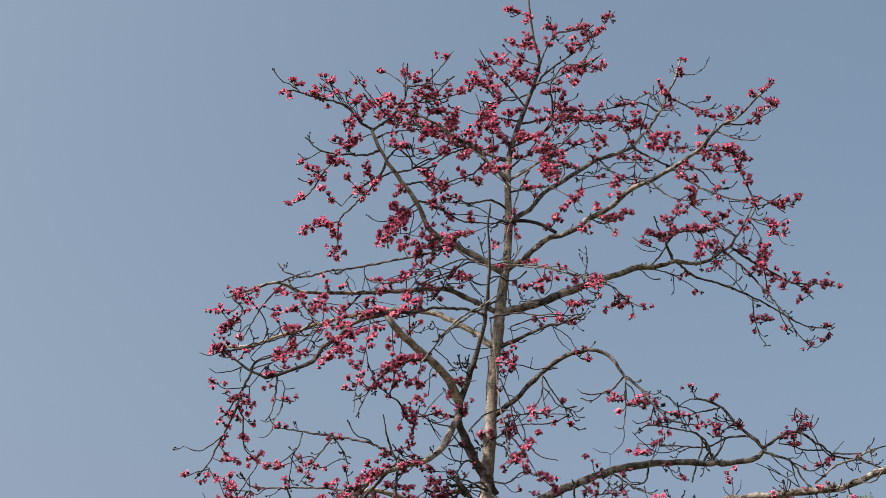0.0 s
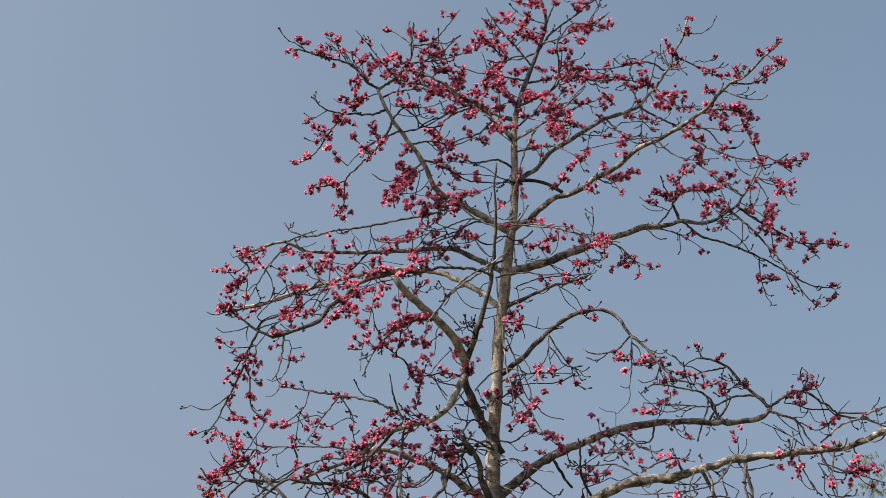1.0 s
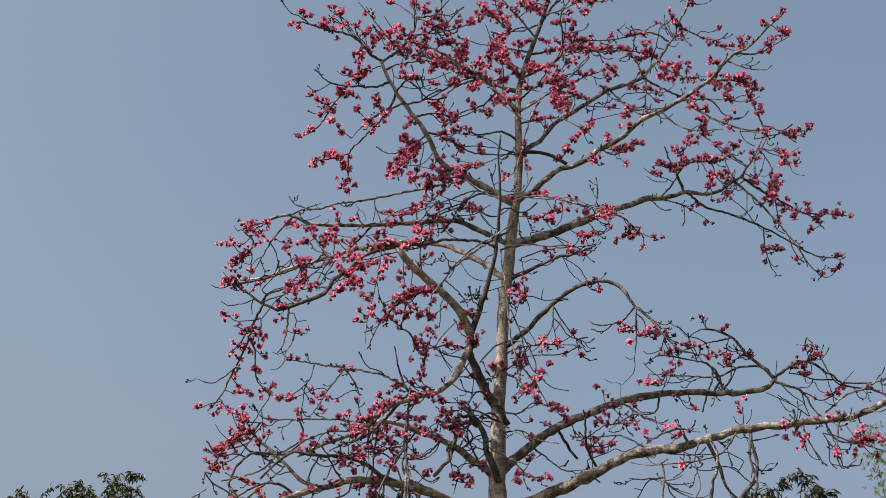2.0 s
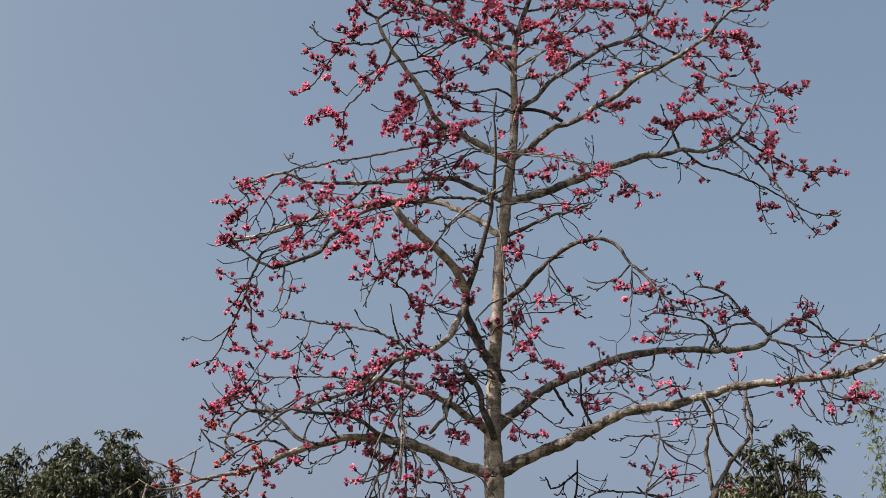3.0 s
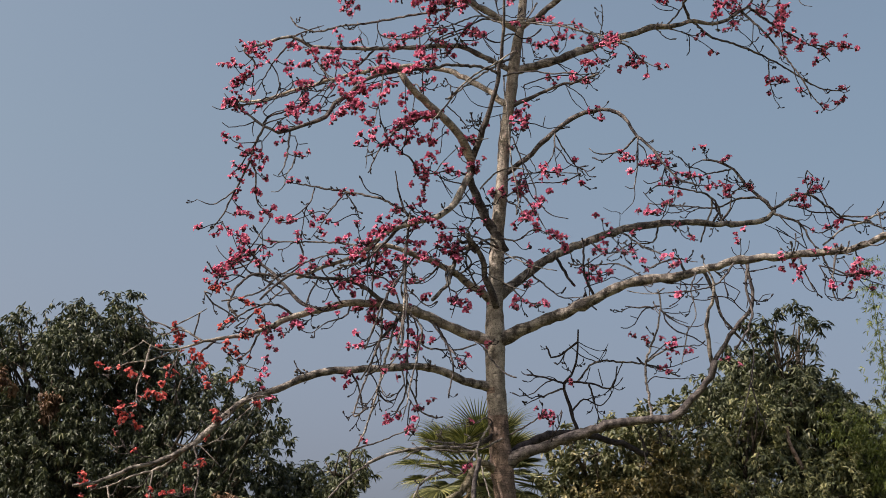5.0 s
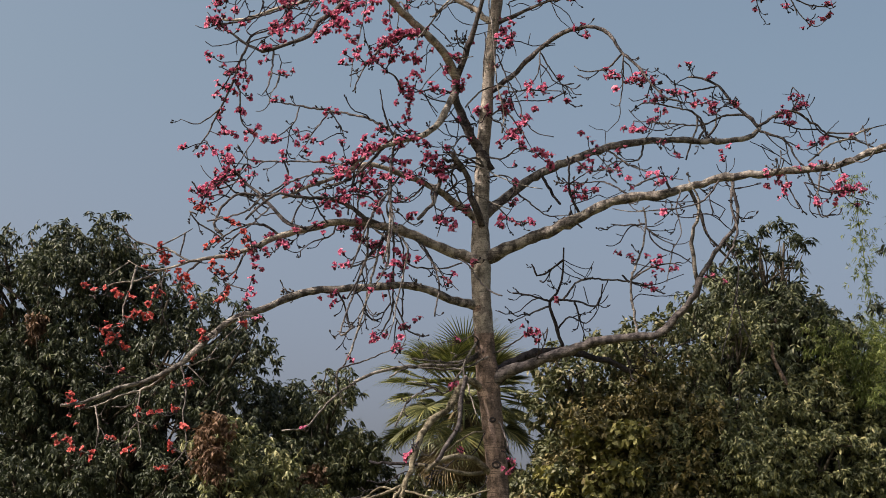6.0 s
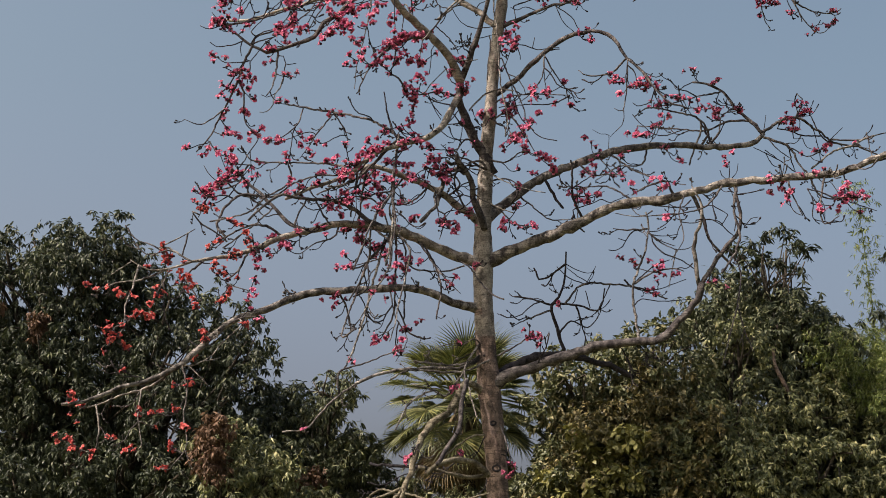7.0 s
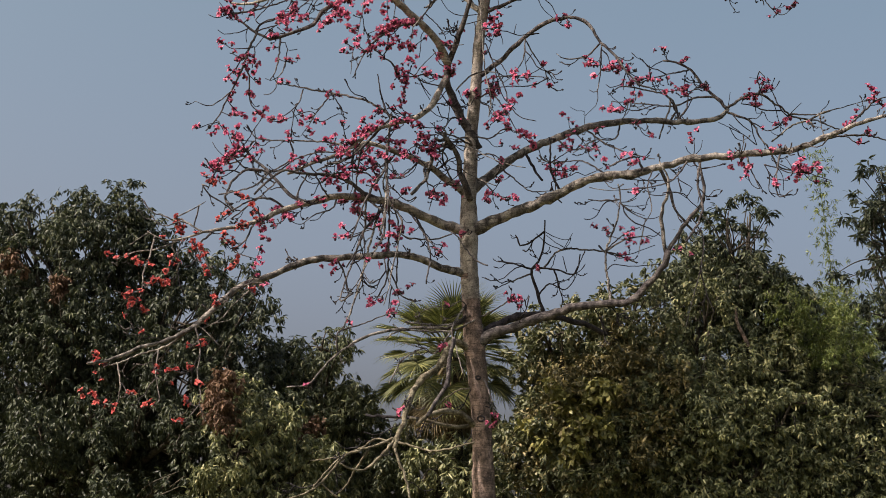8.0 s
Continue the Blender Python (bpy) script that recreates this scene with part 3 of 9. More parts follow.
def branch(points, radii, twigs, blooms, bark=None, at=()):
    """A bough through the points. at: its flower clusters, each the share of the bough's length at which its spur grows, the spur's reach in x and z, and its blooms."""
    reseed(*points[0], *points[-1])
    line = spline(points, 0.14 if radii[0] > 0.04 else 0.07)
    n = len(line)
    r = taper(points, line, radii)
    wob = 0.35 * np.minimum(r, 0.03)[:, None] * rng.normal(size=(n, 3))
    wob[0] = 0
    line = line + wob
    wood = Tubes()
    wood.add(line, r * (1 + 0.07 * rng.normal(size=n)), 11 if radii[0] > 0.09 else 7, 0.06)
    thick = radii[0] > 0.075
    bough = part("branch", wood.mesh("branch", bark if bark else bark_pale if thick else (bark_dark if blooms == 0 else bark_brown), FOOT), big_tree)
    span = np.concatenate([[0], np.cumsum(np.linalg.norm(np.diff(line, axis=0), axis=1))])
    small = Tubes()
    tan = unit(np.gradient(line, axis=0))
    for u, dx, dz, count in at:
        k = min(n - 1, int(np.searchsorted(span, u * span[-1])))
        reach = math.hypot(dx, dz)
        end = line[k] + np.array([dx, rng.uniform(-0.5, 0.3) * (0.1 + reach), dz])
        if reach > 0.06:
            mid = (line[k] + end) / 2 + np.array([0, 0, -0.08 * reach]) + rng.normal(0, 0.04, 3) * reach
            spur = spline([line[k], mid, end], 0.06)
            small.add(spur, spread([0.012, 0.009, 0.011], len(spur)), 5, 0.05)
        run = unit(end - line[k]) if reach > 0.06 else tan[k]
        for q in range(int(count * (3.4 if end[2] > 17 else 2.4 if end[2] > 13 else 1.9) + rng.uniform(0.5, 1.5))):
            axis = unit(0.4 * run + 0.5 * rng.normal(size=3) + np.array([0, 0, 0.7]))   # the cups sit up on their twigs
            bloom_sites.append((end + run * rng.uniform(-0.07, 0.06) * (count + 1) + rng.normal(0, 1, 3) * np.array([0.05, 0.05, 0.025]), axis))
        bud(small, end, run + 0.5 * rng.normal(size=3))
    lo = 0.25 if thick else 0.1
    for u in np.sort(rng.uniform(lo, 0.94, int(round(span[-1] * (1 - lo) * twigs * 1.8)))):
        k = min(n - 1, int(np.searchsorted(span, u * span[-1])))
        side = unit(np.cross(tan[k], rng.normal(size=3)))
        way = tan[k] * rng.uniform(0.3, 1.3) + side * rng.uniform(0.4, 0.9) + np.array([0, 0, 0.1])
        twig(small, line[k], way, (rng.uniform(0.18, 0.5) if rng.uniform() < 0.65 else rng.uniform(0.4, 0.95) * (1.4 - u)) * min(1, 2.7 - 2.3 * u), blooms)
    if thick and twigs > 0:
        for u in rng.uniform(0.12, 0.85, int(span[-1] * 0.7)):
            k = int(u * (n - 1))
            side = unit(np.cross(tan[k], rng.normal(size=3)))
            twig(small, line[k], tan[k] * rng.uniform(0.2, 1.0) + side + np.array([0, 0, 0.1]), rng.uniform(0.4, 1.1), blooms, 6)
    if blooms > 0.25:
        for k in range(int(n * 0.4), n):
            bloom(line[k], tan[k], blooms * 0.03)
    if small.n:
        part("twig_spray", small.mesh("twig_spray", bark_brown if bark is bark_grey else bark_dark, FOOT), bough, kind="stuff")


# limbs and boughs
trunk([(1.37,34.0,-0.03),(1.32,34.0,3.15),(1.27,34.0,4.49),(1.24,34.0,5.09),(1.16,34.0,5.9),(1.07,34.0,6.72),(0.99,34.0,7.55),(0.94,34.0,8.27),(0.91,34.0,8.75),(0.9,34.0,9.48),(0.89,34.0,10.22),(0.92,34.0,11.09),(0.93,34.0,11.72),(1.02,34.0,12.83),(1.06,34.0,13.6),(1.11,34.0,14.25),(1.2,34.0,14.92),(1.28,34.0,15.73),(1.38,34.0,16.41),(1.45,34.0,16.97),(1.49,34.0,17.67),(1.49,34.0,18.25),(1.49,34.0,18.97),(1.56,34.0,19.56),(1.73,34.0,20.16),(1.94,34.0,20.76),(2.15,34.0,21.37),(2.3,34.0,21.99),(2.18,34.0,22.62),(2.1,34.0,23.42),(2.06,34.0,24.1)], [0.351,0.264,0.228,0.22,0.216,0.244,0.212,0.196,0.196,0.214,0.18,0.163,0.147,0.136,0.129,0.119,0.124,0.128,0.104,0.096,0.094,0.078,0.074,0.07,0.06,0.05,0.043,0.036,0.029,0.023,0.012])
branch([(1.26,34.00,15.52),(1.72,34.15,15.72),(2.16,34.32,15.92),(2.61,34.49,16.15),(3.00,34.65,16.38),(3.36,34.76,16.58),(3.70,34.87,16.74),(4.00,34.99,16.89),(4.50,35.15,17.14),(4.88,35.28,17.22),(5.21,35.39,17.32),(5.51,35.49,17.48),(5.87,35.61,17.44),(6.23,35.72,17.56),(6.69,35.91,17.91),(6.94,36.00,18.18),(7.29,36.22,18.78),(7.56,36.39,19.30)], [0.1,0.086,0.072,0.052,0.035,0.017], 0.8, 0.5, bark_grey, at=[(0.14,-0.24,0.33,2),(0.22,0.0,0.07,2),(0.28,-0.0,-0.05,2),(0.73,0.07,-0.25,1)])
branch([(1.32,33.98,16.50),(1.76,33.85,16.74),(2.11,33.71,17.01),(2.40,33.60,17.20),(2.63,33.52,17.22),(2.96,33.41,17.31),(3.33,33.26,17.53),(3.64,33.14,17.66),(3.89,33.04,17.85),(4.20,32.90,18.08),(4.45,32.81,18.14),(4.75,32.71,18.26),(5.06,32.58,18.40),(5.36,32.47,18.58),(5.67,32.32,18.77),(5.91,32.20,19.02),(6.16,32.07,19.23),(6.54,31.92,19.37),(6.78,31.79,19.60),(7.02,31.67,19.81),(7.22,31.57,19.97)], [0.07,0.062,0.055,0.044,0.032,0.017], 0.8, 0.6, bark_grey, at=[(0.28,0.12,-0.21,2),(0.42,0.0,0.05,1),(0.65,0.03,-0.06,2),(0.94,-0.06,0.07,1),(0.98,-0.01,-0.01,2)])
branch([(1.47,33.91,17.71),(1.80,34.07,17.99),(2.00,34.18,18.18),(2.35,34.34,18.68),(2.71,34.46,18.98),(3.10,34.61,19.32),(3.40,34.72,19.59),(3.69,34.80,19.79),(4.13,34.94,20.03),(4.48,35.04,20.20),(4.79,35.19,20.62),(5.00,35.28,20.92),(5.37,35.46,21.56),(5.53,35.56,21.97),(5.78,35.71,22.54),(5.98,35.88,23.21)], [0.06,0.052,0.042,0.034,0.023], 0.9, 0.7, bark_grey, at=[(0.37,0.0,0.08,1),(1.0,0.0,0.0,1)])
branch([(1.47,33.91,17.71),(1.81,33.93,17.76),(2.26,33.92,17.66),(2.57,33.88,17.43)], [0.046,0.041], 0, 0, at=[(0.07,-0.0,0.11,2),(0.1,0.01,-0.38,2),(0.72,0.09,0.11,2),(0.84,0.17,0.22,3)])
branch([(1.17,34.0,14.67),(1.68,33.77,14.83),(2.17,33.54,15.0),(2.65,33.33,15.05),(3.08,33.13,15.14)], [0.052,0.035,0.017], 1, 0.25, bark_brown, at=[(0.03,0.08,-0.18,2),(0.53,-0.06,0.13,2),(0.78,0.06,-0.13,1),(0.92,-0.08,0.29,2)])
branch([(1.03,34.0,13.11),(1.41,33.86,13.32),(1.78,33.7,13.62),(2.2,33.51,14.01),(2.63,33.35,14.25),(3.1,33.19,14.34),(3.45,33.08,14.23),(3.73,32.95,13.86),(3.84,32.88,13.65),(4.1,32.76,13.35),(4.31,32.64,13.0),(4.62,32.49,12.57),(5.0,32.35,12.38)], [0.066,0.052,0.04,0.029,0.017], 0.5, 0.15, bark_brown, at=[(0.43,-0.0,-0.07,1),(0.46,0.01,-0.14,1)])
branch([(0.9,34.0,10.33),(1.35,34.18,10.75),(2.1,34.45,11.39),(2.87,34.7,11.82),(3.64,34.93,12.18),(4.55,35.19,12.42),(5.47,35.45,12.54),(6.0,35.59,12.54),(6.95,35.85,12.73),(7.31,35.97,13.01)], [0.112,0.094,0.084,0.074,0.066,0.05], 0.5, 0.3, bark_grey, at=[(0.42,-0.08,0.3,2),(0.68,0.06,-0.31,1)])
branch([(0.92,34.00,9.37),(1.57,33.81,9.67),(2.27,33.61,9.93),(2.85,33.44,10.17),(3.43,33.27,10.42),(3.89,33.14,10.56),(4.57,32.96,10.57),(5.02,32.83,10.68),(5.70,32.64,10.84),(6.36,32.46,10.89),(7.02,32.28,10.92),(7.67,32.09,10.95),(8.10,31.97,10.99),(8.75,31.76,11.23),(9.40,31.55,11.50),(10.25,31.29,11.68)], [0.146,0.122,0.107,0.096,0.085,0.081,0.07,0.052,0.029], 0.6, 0.3, bark_grey, at=[(0.62,-0.01,-0.09,3),(0.63,0.04,-0.1,2),(0.68,0.03,0.01,2)])
branch([(1.06,34.0,6.72),(1.34,33.92,6.97),(1.81,33.82,7.12),(2.61,33.65,7.4),(3.29,33.5,7.6),(3.97,33.35,7.67),(4.54,33.24,7.72),(4.87,33.13,8.06),(5.27,33.0,8.51),(5.32,32.93,8.85)], [0.145,0.116,0.099,0.081,0.076,0.064], 0.2, 0, bark_brown)
branch([(5.32,32.94,8.79),(5.59,32.99,9.22),(5.87,33.04,9.66),(6.18,33.09,10.04),(6.14,33.16,10.72),(5.99,33.2,11.1)], [0.052,0.041,0.023], 0.25, 0.1, at=[(0.02,0.25,-0.16,2),(1.0,0.01,0.37,2)])
branch([(5.29,32.94,8.79),(5.17,32.78,9.52),(5.25,32.68,9.97),(5.31,32.59,10.37),(5.11,32.49,10.76)], [0.046,0.035,0.017], 0.25, 0.1, bark_grey)
branch([(1.09,33.99,6.75),(1.29,34.17,7.08),(1.59,34.34,7.28),(2.08,34.59,7.53),(2.71,34.89,7.64),(3.27,35.16,7.58),(3.82,35.42,7.48),(4.24,35.64,7.3)], [0.105,0.093,0.081,0.07,0.058], 0, 0, bark_dark)
branch([(5.46,35.48,17.46),(5.93,35.65,17.13),(6.61,35.84,17.0),(7.43,36.09,16.74),(7.98,36.26,16.49),(8.52,36.43,16.23),(9.09,36.58,16.21),(9.36,36.65,16.36)], [0.029,0.012], 0.8, 0.4, at=[(0.09,-0.1,-0.08,1),(0.88,0.0,0.05,1)])
branch([(6.69,35.91,17.91),(7.14,35.78,17.39),(7.50,35.67,16.85),(7.83,35.55,16.30),(8.04,35.47,15.91),(8.13,35.40,15.53)], [0.029,0.012], 1, 0.35, at=[(0.0,-0.12,0.03,2),(0.32,0.12,0.09,3)])
branch([(6.84,35.97,18.07),(7.50,36.23,17.73),(8.10,36.45,17.48),(8.67,36.67,17.28),(8.95,36.82,17.04)], [0.029,0.012], 1, 0.7, at=[(0.11,-0.02,0.04,2),(0.31,0.07,0.07,2),(0.51,-0.08,-0.15,4),(0.64,-0.08,-0.15,2),(0.84,-0.0,-0.03,2),(0.94,-0.25,-0.18,1)])
branch([(8.38,36.56,17.35),(8.92,36.56,17.34),(9.46,36.56,17.28)], [0.017,0.007], 1, 0.5, at=[(0.12,0.02,0.18,2),(0.5,0.0,0.04,1),(0.75,0.01,0.07,2),(0.87,0.0,-0.0,1)])
branch([(5.42,35.46,17.43),(5.26,35.20,17.77),(5.49,34.96,17.98),(5.96,34.65,17.84),(6.32,34.41,17.80)], [0.035,0.014], 1.3, 0.8, at=[(0.37,-0.03,0.04,3),(0.53,0.0,0.03,5),(0.76,0.0,0.0,4),(0.91,0.02,0.03,2)])
branch([(7.05,36.07,18.36),(6.74,36.34,18.82),(6.46,36.58,19.20),(6.13,36.79,19.58)], [0.029,0.012], 1, 0.6, at=[(0.38,0.15,0.15,2),(0.46,0.04,0.05,1),(0.96,-0.16,-0.17,1)])
branch([(7.56,36.39,19.30),(8.10,36.51,19.48),(8.74,36.67,19.63)], [0.017,0.007], 1, 0.7, at=[(0.6,-0.02,-0.01,3)])
branch([(7.40,36.29,18.98),(7.93,36.13,18.72),(8.14,35.99,18.17),(8.38,35.91,18.06)], [0.017,0.007], 1, 0.4, at=[(0.4,0.0,0.0,2),(0.55,-0.15,-0.06,2)])
branch([(4.82,35.26,17.22),(5.12,35.39,17.6),(5.29,35.48,17.93),(5.1,35.55,18.11),(4.79,35.65,18.23)], [0.023,0.009], 1, 0.6, at=[(0.77,0.0,0.0,3),(0.86,-0.01,0.05,2)])
branch([(3.60,34.84,16.70),(3.93,34.56,16.34),(4.20,34.30,15.92),(4.54,34.06,15.66)], [0.023,0.009], 1, 0.8, at=[(0.49,-0.19,-0.15,4),(0.62,-0.05,-0.05,2),(0.96,-0.02,-0.01,1)])
branch([(4.25,35.07,17.02),(4.82,35.34,17.19),(5.32,35.57,17.17),(5.74,35.78,17.04),(6.09,35.97,16.86)], [0.017,0.007], 0.8, 0.3, at=[(1.0,0.0,0.0,1)])
branch([(7.33,36.06,16.77),(7.34,36.15,16.33),(7.46,36.24,15.87),(7.58,36.28,15.7)], [0.017,0.007], 1, 0.5, at=[(0.45,0.12,-0.01,2),(0.5,0.3,0.04,2),(0.55,-0.05,-0.03,2)])
branch([(8.11,36.3,16.42),(8.46,36.3,15.82),(8.77,36.3,15.6),(9.06,36.3,15.82)], [0.017,0.007], 1, 0.3, at=[(0.18,-0.22,-0.09,1),(0.65,-0.08,-0.08,1),(0.97,-0.03,0.03,2)])
branch([(6.19,32.05,19.24),(6.73,32.26,19.35),(7.16,32.44,19.67),(7.55,32.61,19.98)], [0.023,0.009], 1, 0.7, at=[(0.09,0.02,0.22,2),(0.52,-0.0,-0.01,2),(1.0,-0.07,0.07,1)])
branch([(5.91,32.20,19.02),(5.99,32.13,19.11),(6.38,31.92,18.81),(6.77,31.74,18.67),(6.90,31.66,18.74)], [0.023,0.009], 0.6, 0.2, at=[(0.0,-0.16,0.13,2)])
branch([(5.49,32.41,18.66),(5.89,32.62,18.87),(6.35,32.85,18.98),(6.83,33.09,18.93)], [0.029,0.012], 1.2, 1, at=[(0.2,0.01,-0.1,3),(0.45,0.02,-0.12,3),(0.62,-0.01,0.04,4),(0.83,-0.03,-0.01,4),(1.0,0.0,0.0,2)])
branch([(5.08,32.58,18.41),(5.47,32.4,17.95),(5.97,32.21,17.58),(6.42,32.05,17.36),(6.82,31.92,17.33)], [0.029,0.012], 1, 0.6, at=[(0.11,-0.04,-0.03,2),(0.54,0.08,0.1,1),(0.95,-0.02,-0.03,2)])
branch([(6.77,33.06,18.94),(6.69,33.12,18.67),(6.87,33.23,18.22),(6.98,33.33,17.78),(6.77,33.43,17.4)], [0.023,0.009], 1, 0.5, at=[(0.39,-0.01,0.02,2),(1.0,-0.12,0.07,1),(1.0,0.06,-0.0,1)])
branch([(4.59,32.76,18.2),(4.91,32.5,17.72),(5.29,32.27,17.47),(5.8,31.98,17.36)], [0.023,0.009], 1, 0.6, at=[(0.66,0.0,0.04,2)])
branch([(4.96,32.63,18.37),(5.44,32.52,18.36),(5.93,32.42,18.3),(6.4,32.31,18.18),(6.7,32.24,18.28)], [0.017,0.007], 1, 0.9, at=[(0.55,0.01,0.11,3),(0.84,-0.03,0.09,2)])
branch([(3.30,33.28,17.50),(3.62,33.48,17.48),(4.04,33.75,17.84)], [0.017,0.007], 1, 0.8, at=[(0.77,0.02,0.01,2),(1.0,0.2,0.07,1)])
branch([(3.49,33.20,17.59),(3.69,32.99,17.17),(3.79,32.83,16.85)], [0.017,0.007], 0.8, 0.5, at=[(0.0,-0.06,0.14,1),(0.22,0.1,0.06,2),(0.79,0.0,-0.0,1)])
branch([(1.82,33.84,16.80),(2.21,33.45,16.42),(2.67,33.04,16.20),(3.32,32.36,15.50)], [0.017,0.007], 0.8, 0.5, at=[(0.03,0.01,-0.04,2),(0.3,-0.07,-0.33,2),(0.34,-0.0,-0.05,1),(0.44,-0.0,-0.09,1),(0.88,-0.06,-0.1,3),(1.0,-0.01,-0.13,4)])
branch([(4.51,35.06,20.25),(5.11,35.30,20.04),(5.53,35.47,19.91),(5.89,35.62,19.80)], [0.029,0.012], 1, 0.5, at=[(0.33,-0.07,-0.16,1)])
branch([(4.86,35.22,20.74),(5.17,35.02,20.41),(5.53,34.81,20.11),(5.96,34.58,20.02)], [0.023,0.009], 1.2, 0.9, at=[(0.12,0.01,0.01,2),(0.41,-0.04,-0.08,2),(0.46,0.06,0.15,2),(0.71,0.01,-0.05,2)])
branch([(5.52,35.56,21.96),(5.95,35.69,21.79),(6.52,35.87,21.58),(6.95,36.0,21.49)], [0.023,0.009], 1, 0.5, at=[(0.0,-0.07,0.08,3),(0.08,-0.04,-0.1,2),(0.66,-0.0,-0.01,2)])
branch([(5.83,35.75,22.69),(6.25,35.91,22.77),(6.53,36.02,22.97)], [0.017,0.007], 0.8, 0.6, at=[(0.07,-0.0,0.07,2)])
branch([(3.7,34.81,19.81),(4.06,34.59,19.27),(4.36,34.44,18.97),(4.74,34.28,18.97)], [0.023,0.009], 1, 0.6, at=[(0.52,-0.09,-0.12,2),(0.83,-0.02,0.02,1)])
branch([(4.54,35.07,20.29),(4.40,35.32,20.90),(4.10,35.54,21.31),(3.57,35.81,21.43),(3.04,36.07,21.61),(2.62,36.30,21.49)], [0.023,0.009], 1.2, 1, at=[(0.23,0.0,0.0,2),(0.5,0.0,0.09,3),(0.58,0.0,0.02,4),(0.68,0.0,0.1,2),(0.76,0.0,0.01,3),(0.88,0.1,-0.18,2),(0.96,0.1,-0.22,2)])
branch([(5.30,35.42,21.43),(4.77,35.17,21.55),(4.17,34.89,21.26),(3.60,34.62,21.03),(2.96,34.32,20.87)], [0.023,0.009], 1.2, 0.8, at=[(0.97,-0.01,0.0,3),(1.0,-0.06,0.18,3)])
branch([(3.06,34.59,19.28),(3.45,34.86,19.38),(4.00,35.23,19.52)], [0.017,0.007], 1, 0.8, at=[(0.26,-0.06,-0.33,1),(0.71,0.0,0.04,1)])
branch([(5.37,35.46,21.56),(5.15,35.78,22.15),(4.75,36.10,22.14),(4.43,36.34,22.37)], [0.017,0.007], 1, 0.6)
branch([(4.59,35.09,20.31),(4.57,34.85,19.71),(4.35,34.73,19.49)], [0.023,0.009], 1, 1, at=[(0.41,-0.19,-0.03,4)])
branch([(2.08,34.0,21.14),(2.45,34.26,21.83),(2.95,34.5,22.37),(3.4,34.73,22.91),(3.86,34.96,23.46),(4.1,35.12,23.89),(4.31,35.24,24.21)], [0.029,0.012], 1.3, 0.9, at=[(0.47,-0.15,0.12,2),(0.56,-0.08,0.08,2),(0.7,0.02,-0.03,1),(0.77,0.0,0.0,2),(0.88,-0.04,0.04,2)])
branch([(2.25,34.0,21.76),(2.43,33.77,22.16),(2.63,33.56,22.5),(2.72,33.45,22.69)], [0.023,0.009], 1, 0.6, at=[(0.0,-0.09,-0.16,2),(0.61,0.03,-0.0,2),(0.87,-0.17,0.06,2)])
branch([(1.62,34.0,19.71),(2.17,33.68,19.83),(2.49,33.45,20.0),(2.51,33.19,20.38),(2.47,32.92,20.74),(2.79,32.6,21.07),(3.15,32.39,20.95),(3.52,32.16,21.03)], [0.029,0.012], 1.2, 1, at=[(0.0,-0.22,0.15,3),(0.09,0.02,-0.0,2),(0.2,0.09,-0.11,2),(0.5,-0.08,0.03,1),(0.53,0.12,-0.03,2)])
branch([(1.78,34.0,20.31),(2.21,34.21,20.5),(2.91,34.55,20.84),(3.47,34.83,20.84),(4.04,35.09,21.02),(4.7,35.39,21.1)], [0.029,0.012], 1.3, 1, at=[(0.18,-0.02,-0.02,1),(0.37,-0.05,0.14,3),(0.81,-0.01,0.01,2),(1.0,0.08,0.13,4)])
branch([(1.8,34.0,20.38),(1.4,33.84,20.37),(1.0,33.68,20.35),(0.6,33.52,20.34),(0.21,33.35,20.39)], [0.023,0.009], 1.2, 0.9, at=[(0.13,0.0,0.11,2),(0.31,-0.04,-0.32,4),(0.41,-0.02,-0.12,3),(0.5,0.0,0.0,2),(0.56,-0.04,-0.32,4)])
branch([(2.08,34.0,21.14),(1.56,34.29,21.11),(1.16,34.51,21.43),(0.9,34.68,21.77),(0.56,34.85,21.9)], [0.023,0.009], 1.3, 1, at=[(0.4,-0.12,-0.18,3),(0.47,-0.02,-0.03,2),(0.5,0.03,0.05,2),(0.66,0.08,0.07,3),(0.85,0.02,-0.01,3),(0.95,0.01,-0.1,2)])
branch([(1.94,34.0,20.76),(1.6,33.72,21.06),(1.33,33.51,21.27),(1.07,33.28,21.49),(0.84,33.03,21.78)], [0.023,0.009], 1, 0.7, at=[(0.0,-0.13,-0.08,2),(0.0,0.2,-0.08,1),(0.3,0.2,0.15,3),(0.35,0.07,0.07,2),(0.47,0.2,0.13,3),(0.75,0.07,0.05,1)])
branch([(2.28,34.0,21.91),(1.84,34.19,22.19),(1.52,34.36,22.56)], [0.017,0.007], 1, 0.9, at=[(0.39,0.02,0.12,2),(0.52,-0.07,-0.24,2),(0.82,-0.2,-0.25,2)])
branch([(2.21,34.0,22.46),(1.83,33.85,22.37),(1.46,33.7,22.37)], [0.017,0.007], 1, 0.9, at=[(0.06,0.01,-0.1,2),(0.13,-0.0,0.16,3),(0.69,0.0,0.03,2)])
branch([(2.11,34.0,23.32),(1.86,34.08,23.4),(1.67,34.14,23.47)], [0.017,0.007], 1, 0.8, at=[(0.07,-0.03,-0.31,2),(1.0,0.0,0.0,2)])
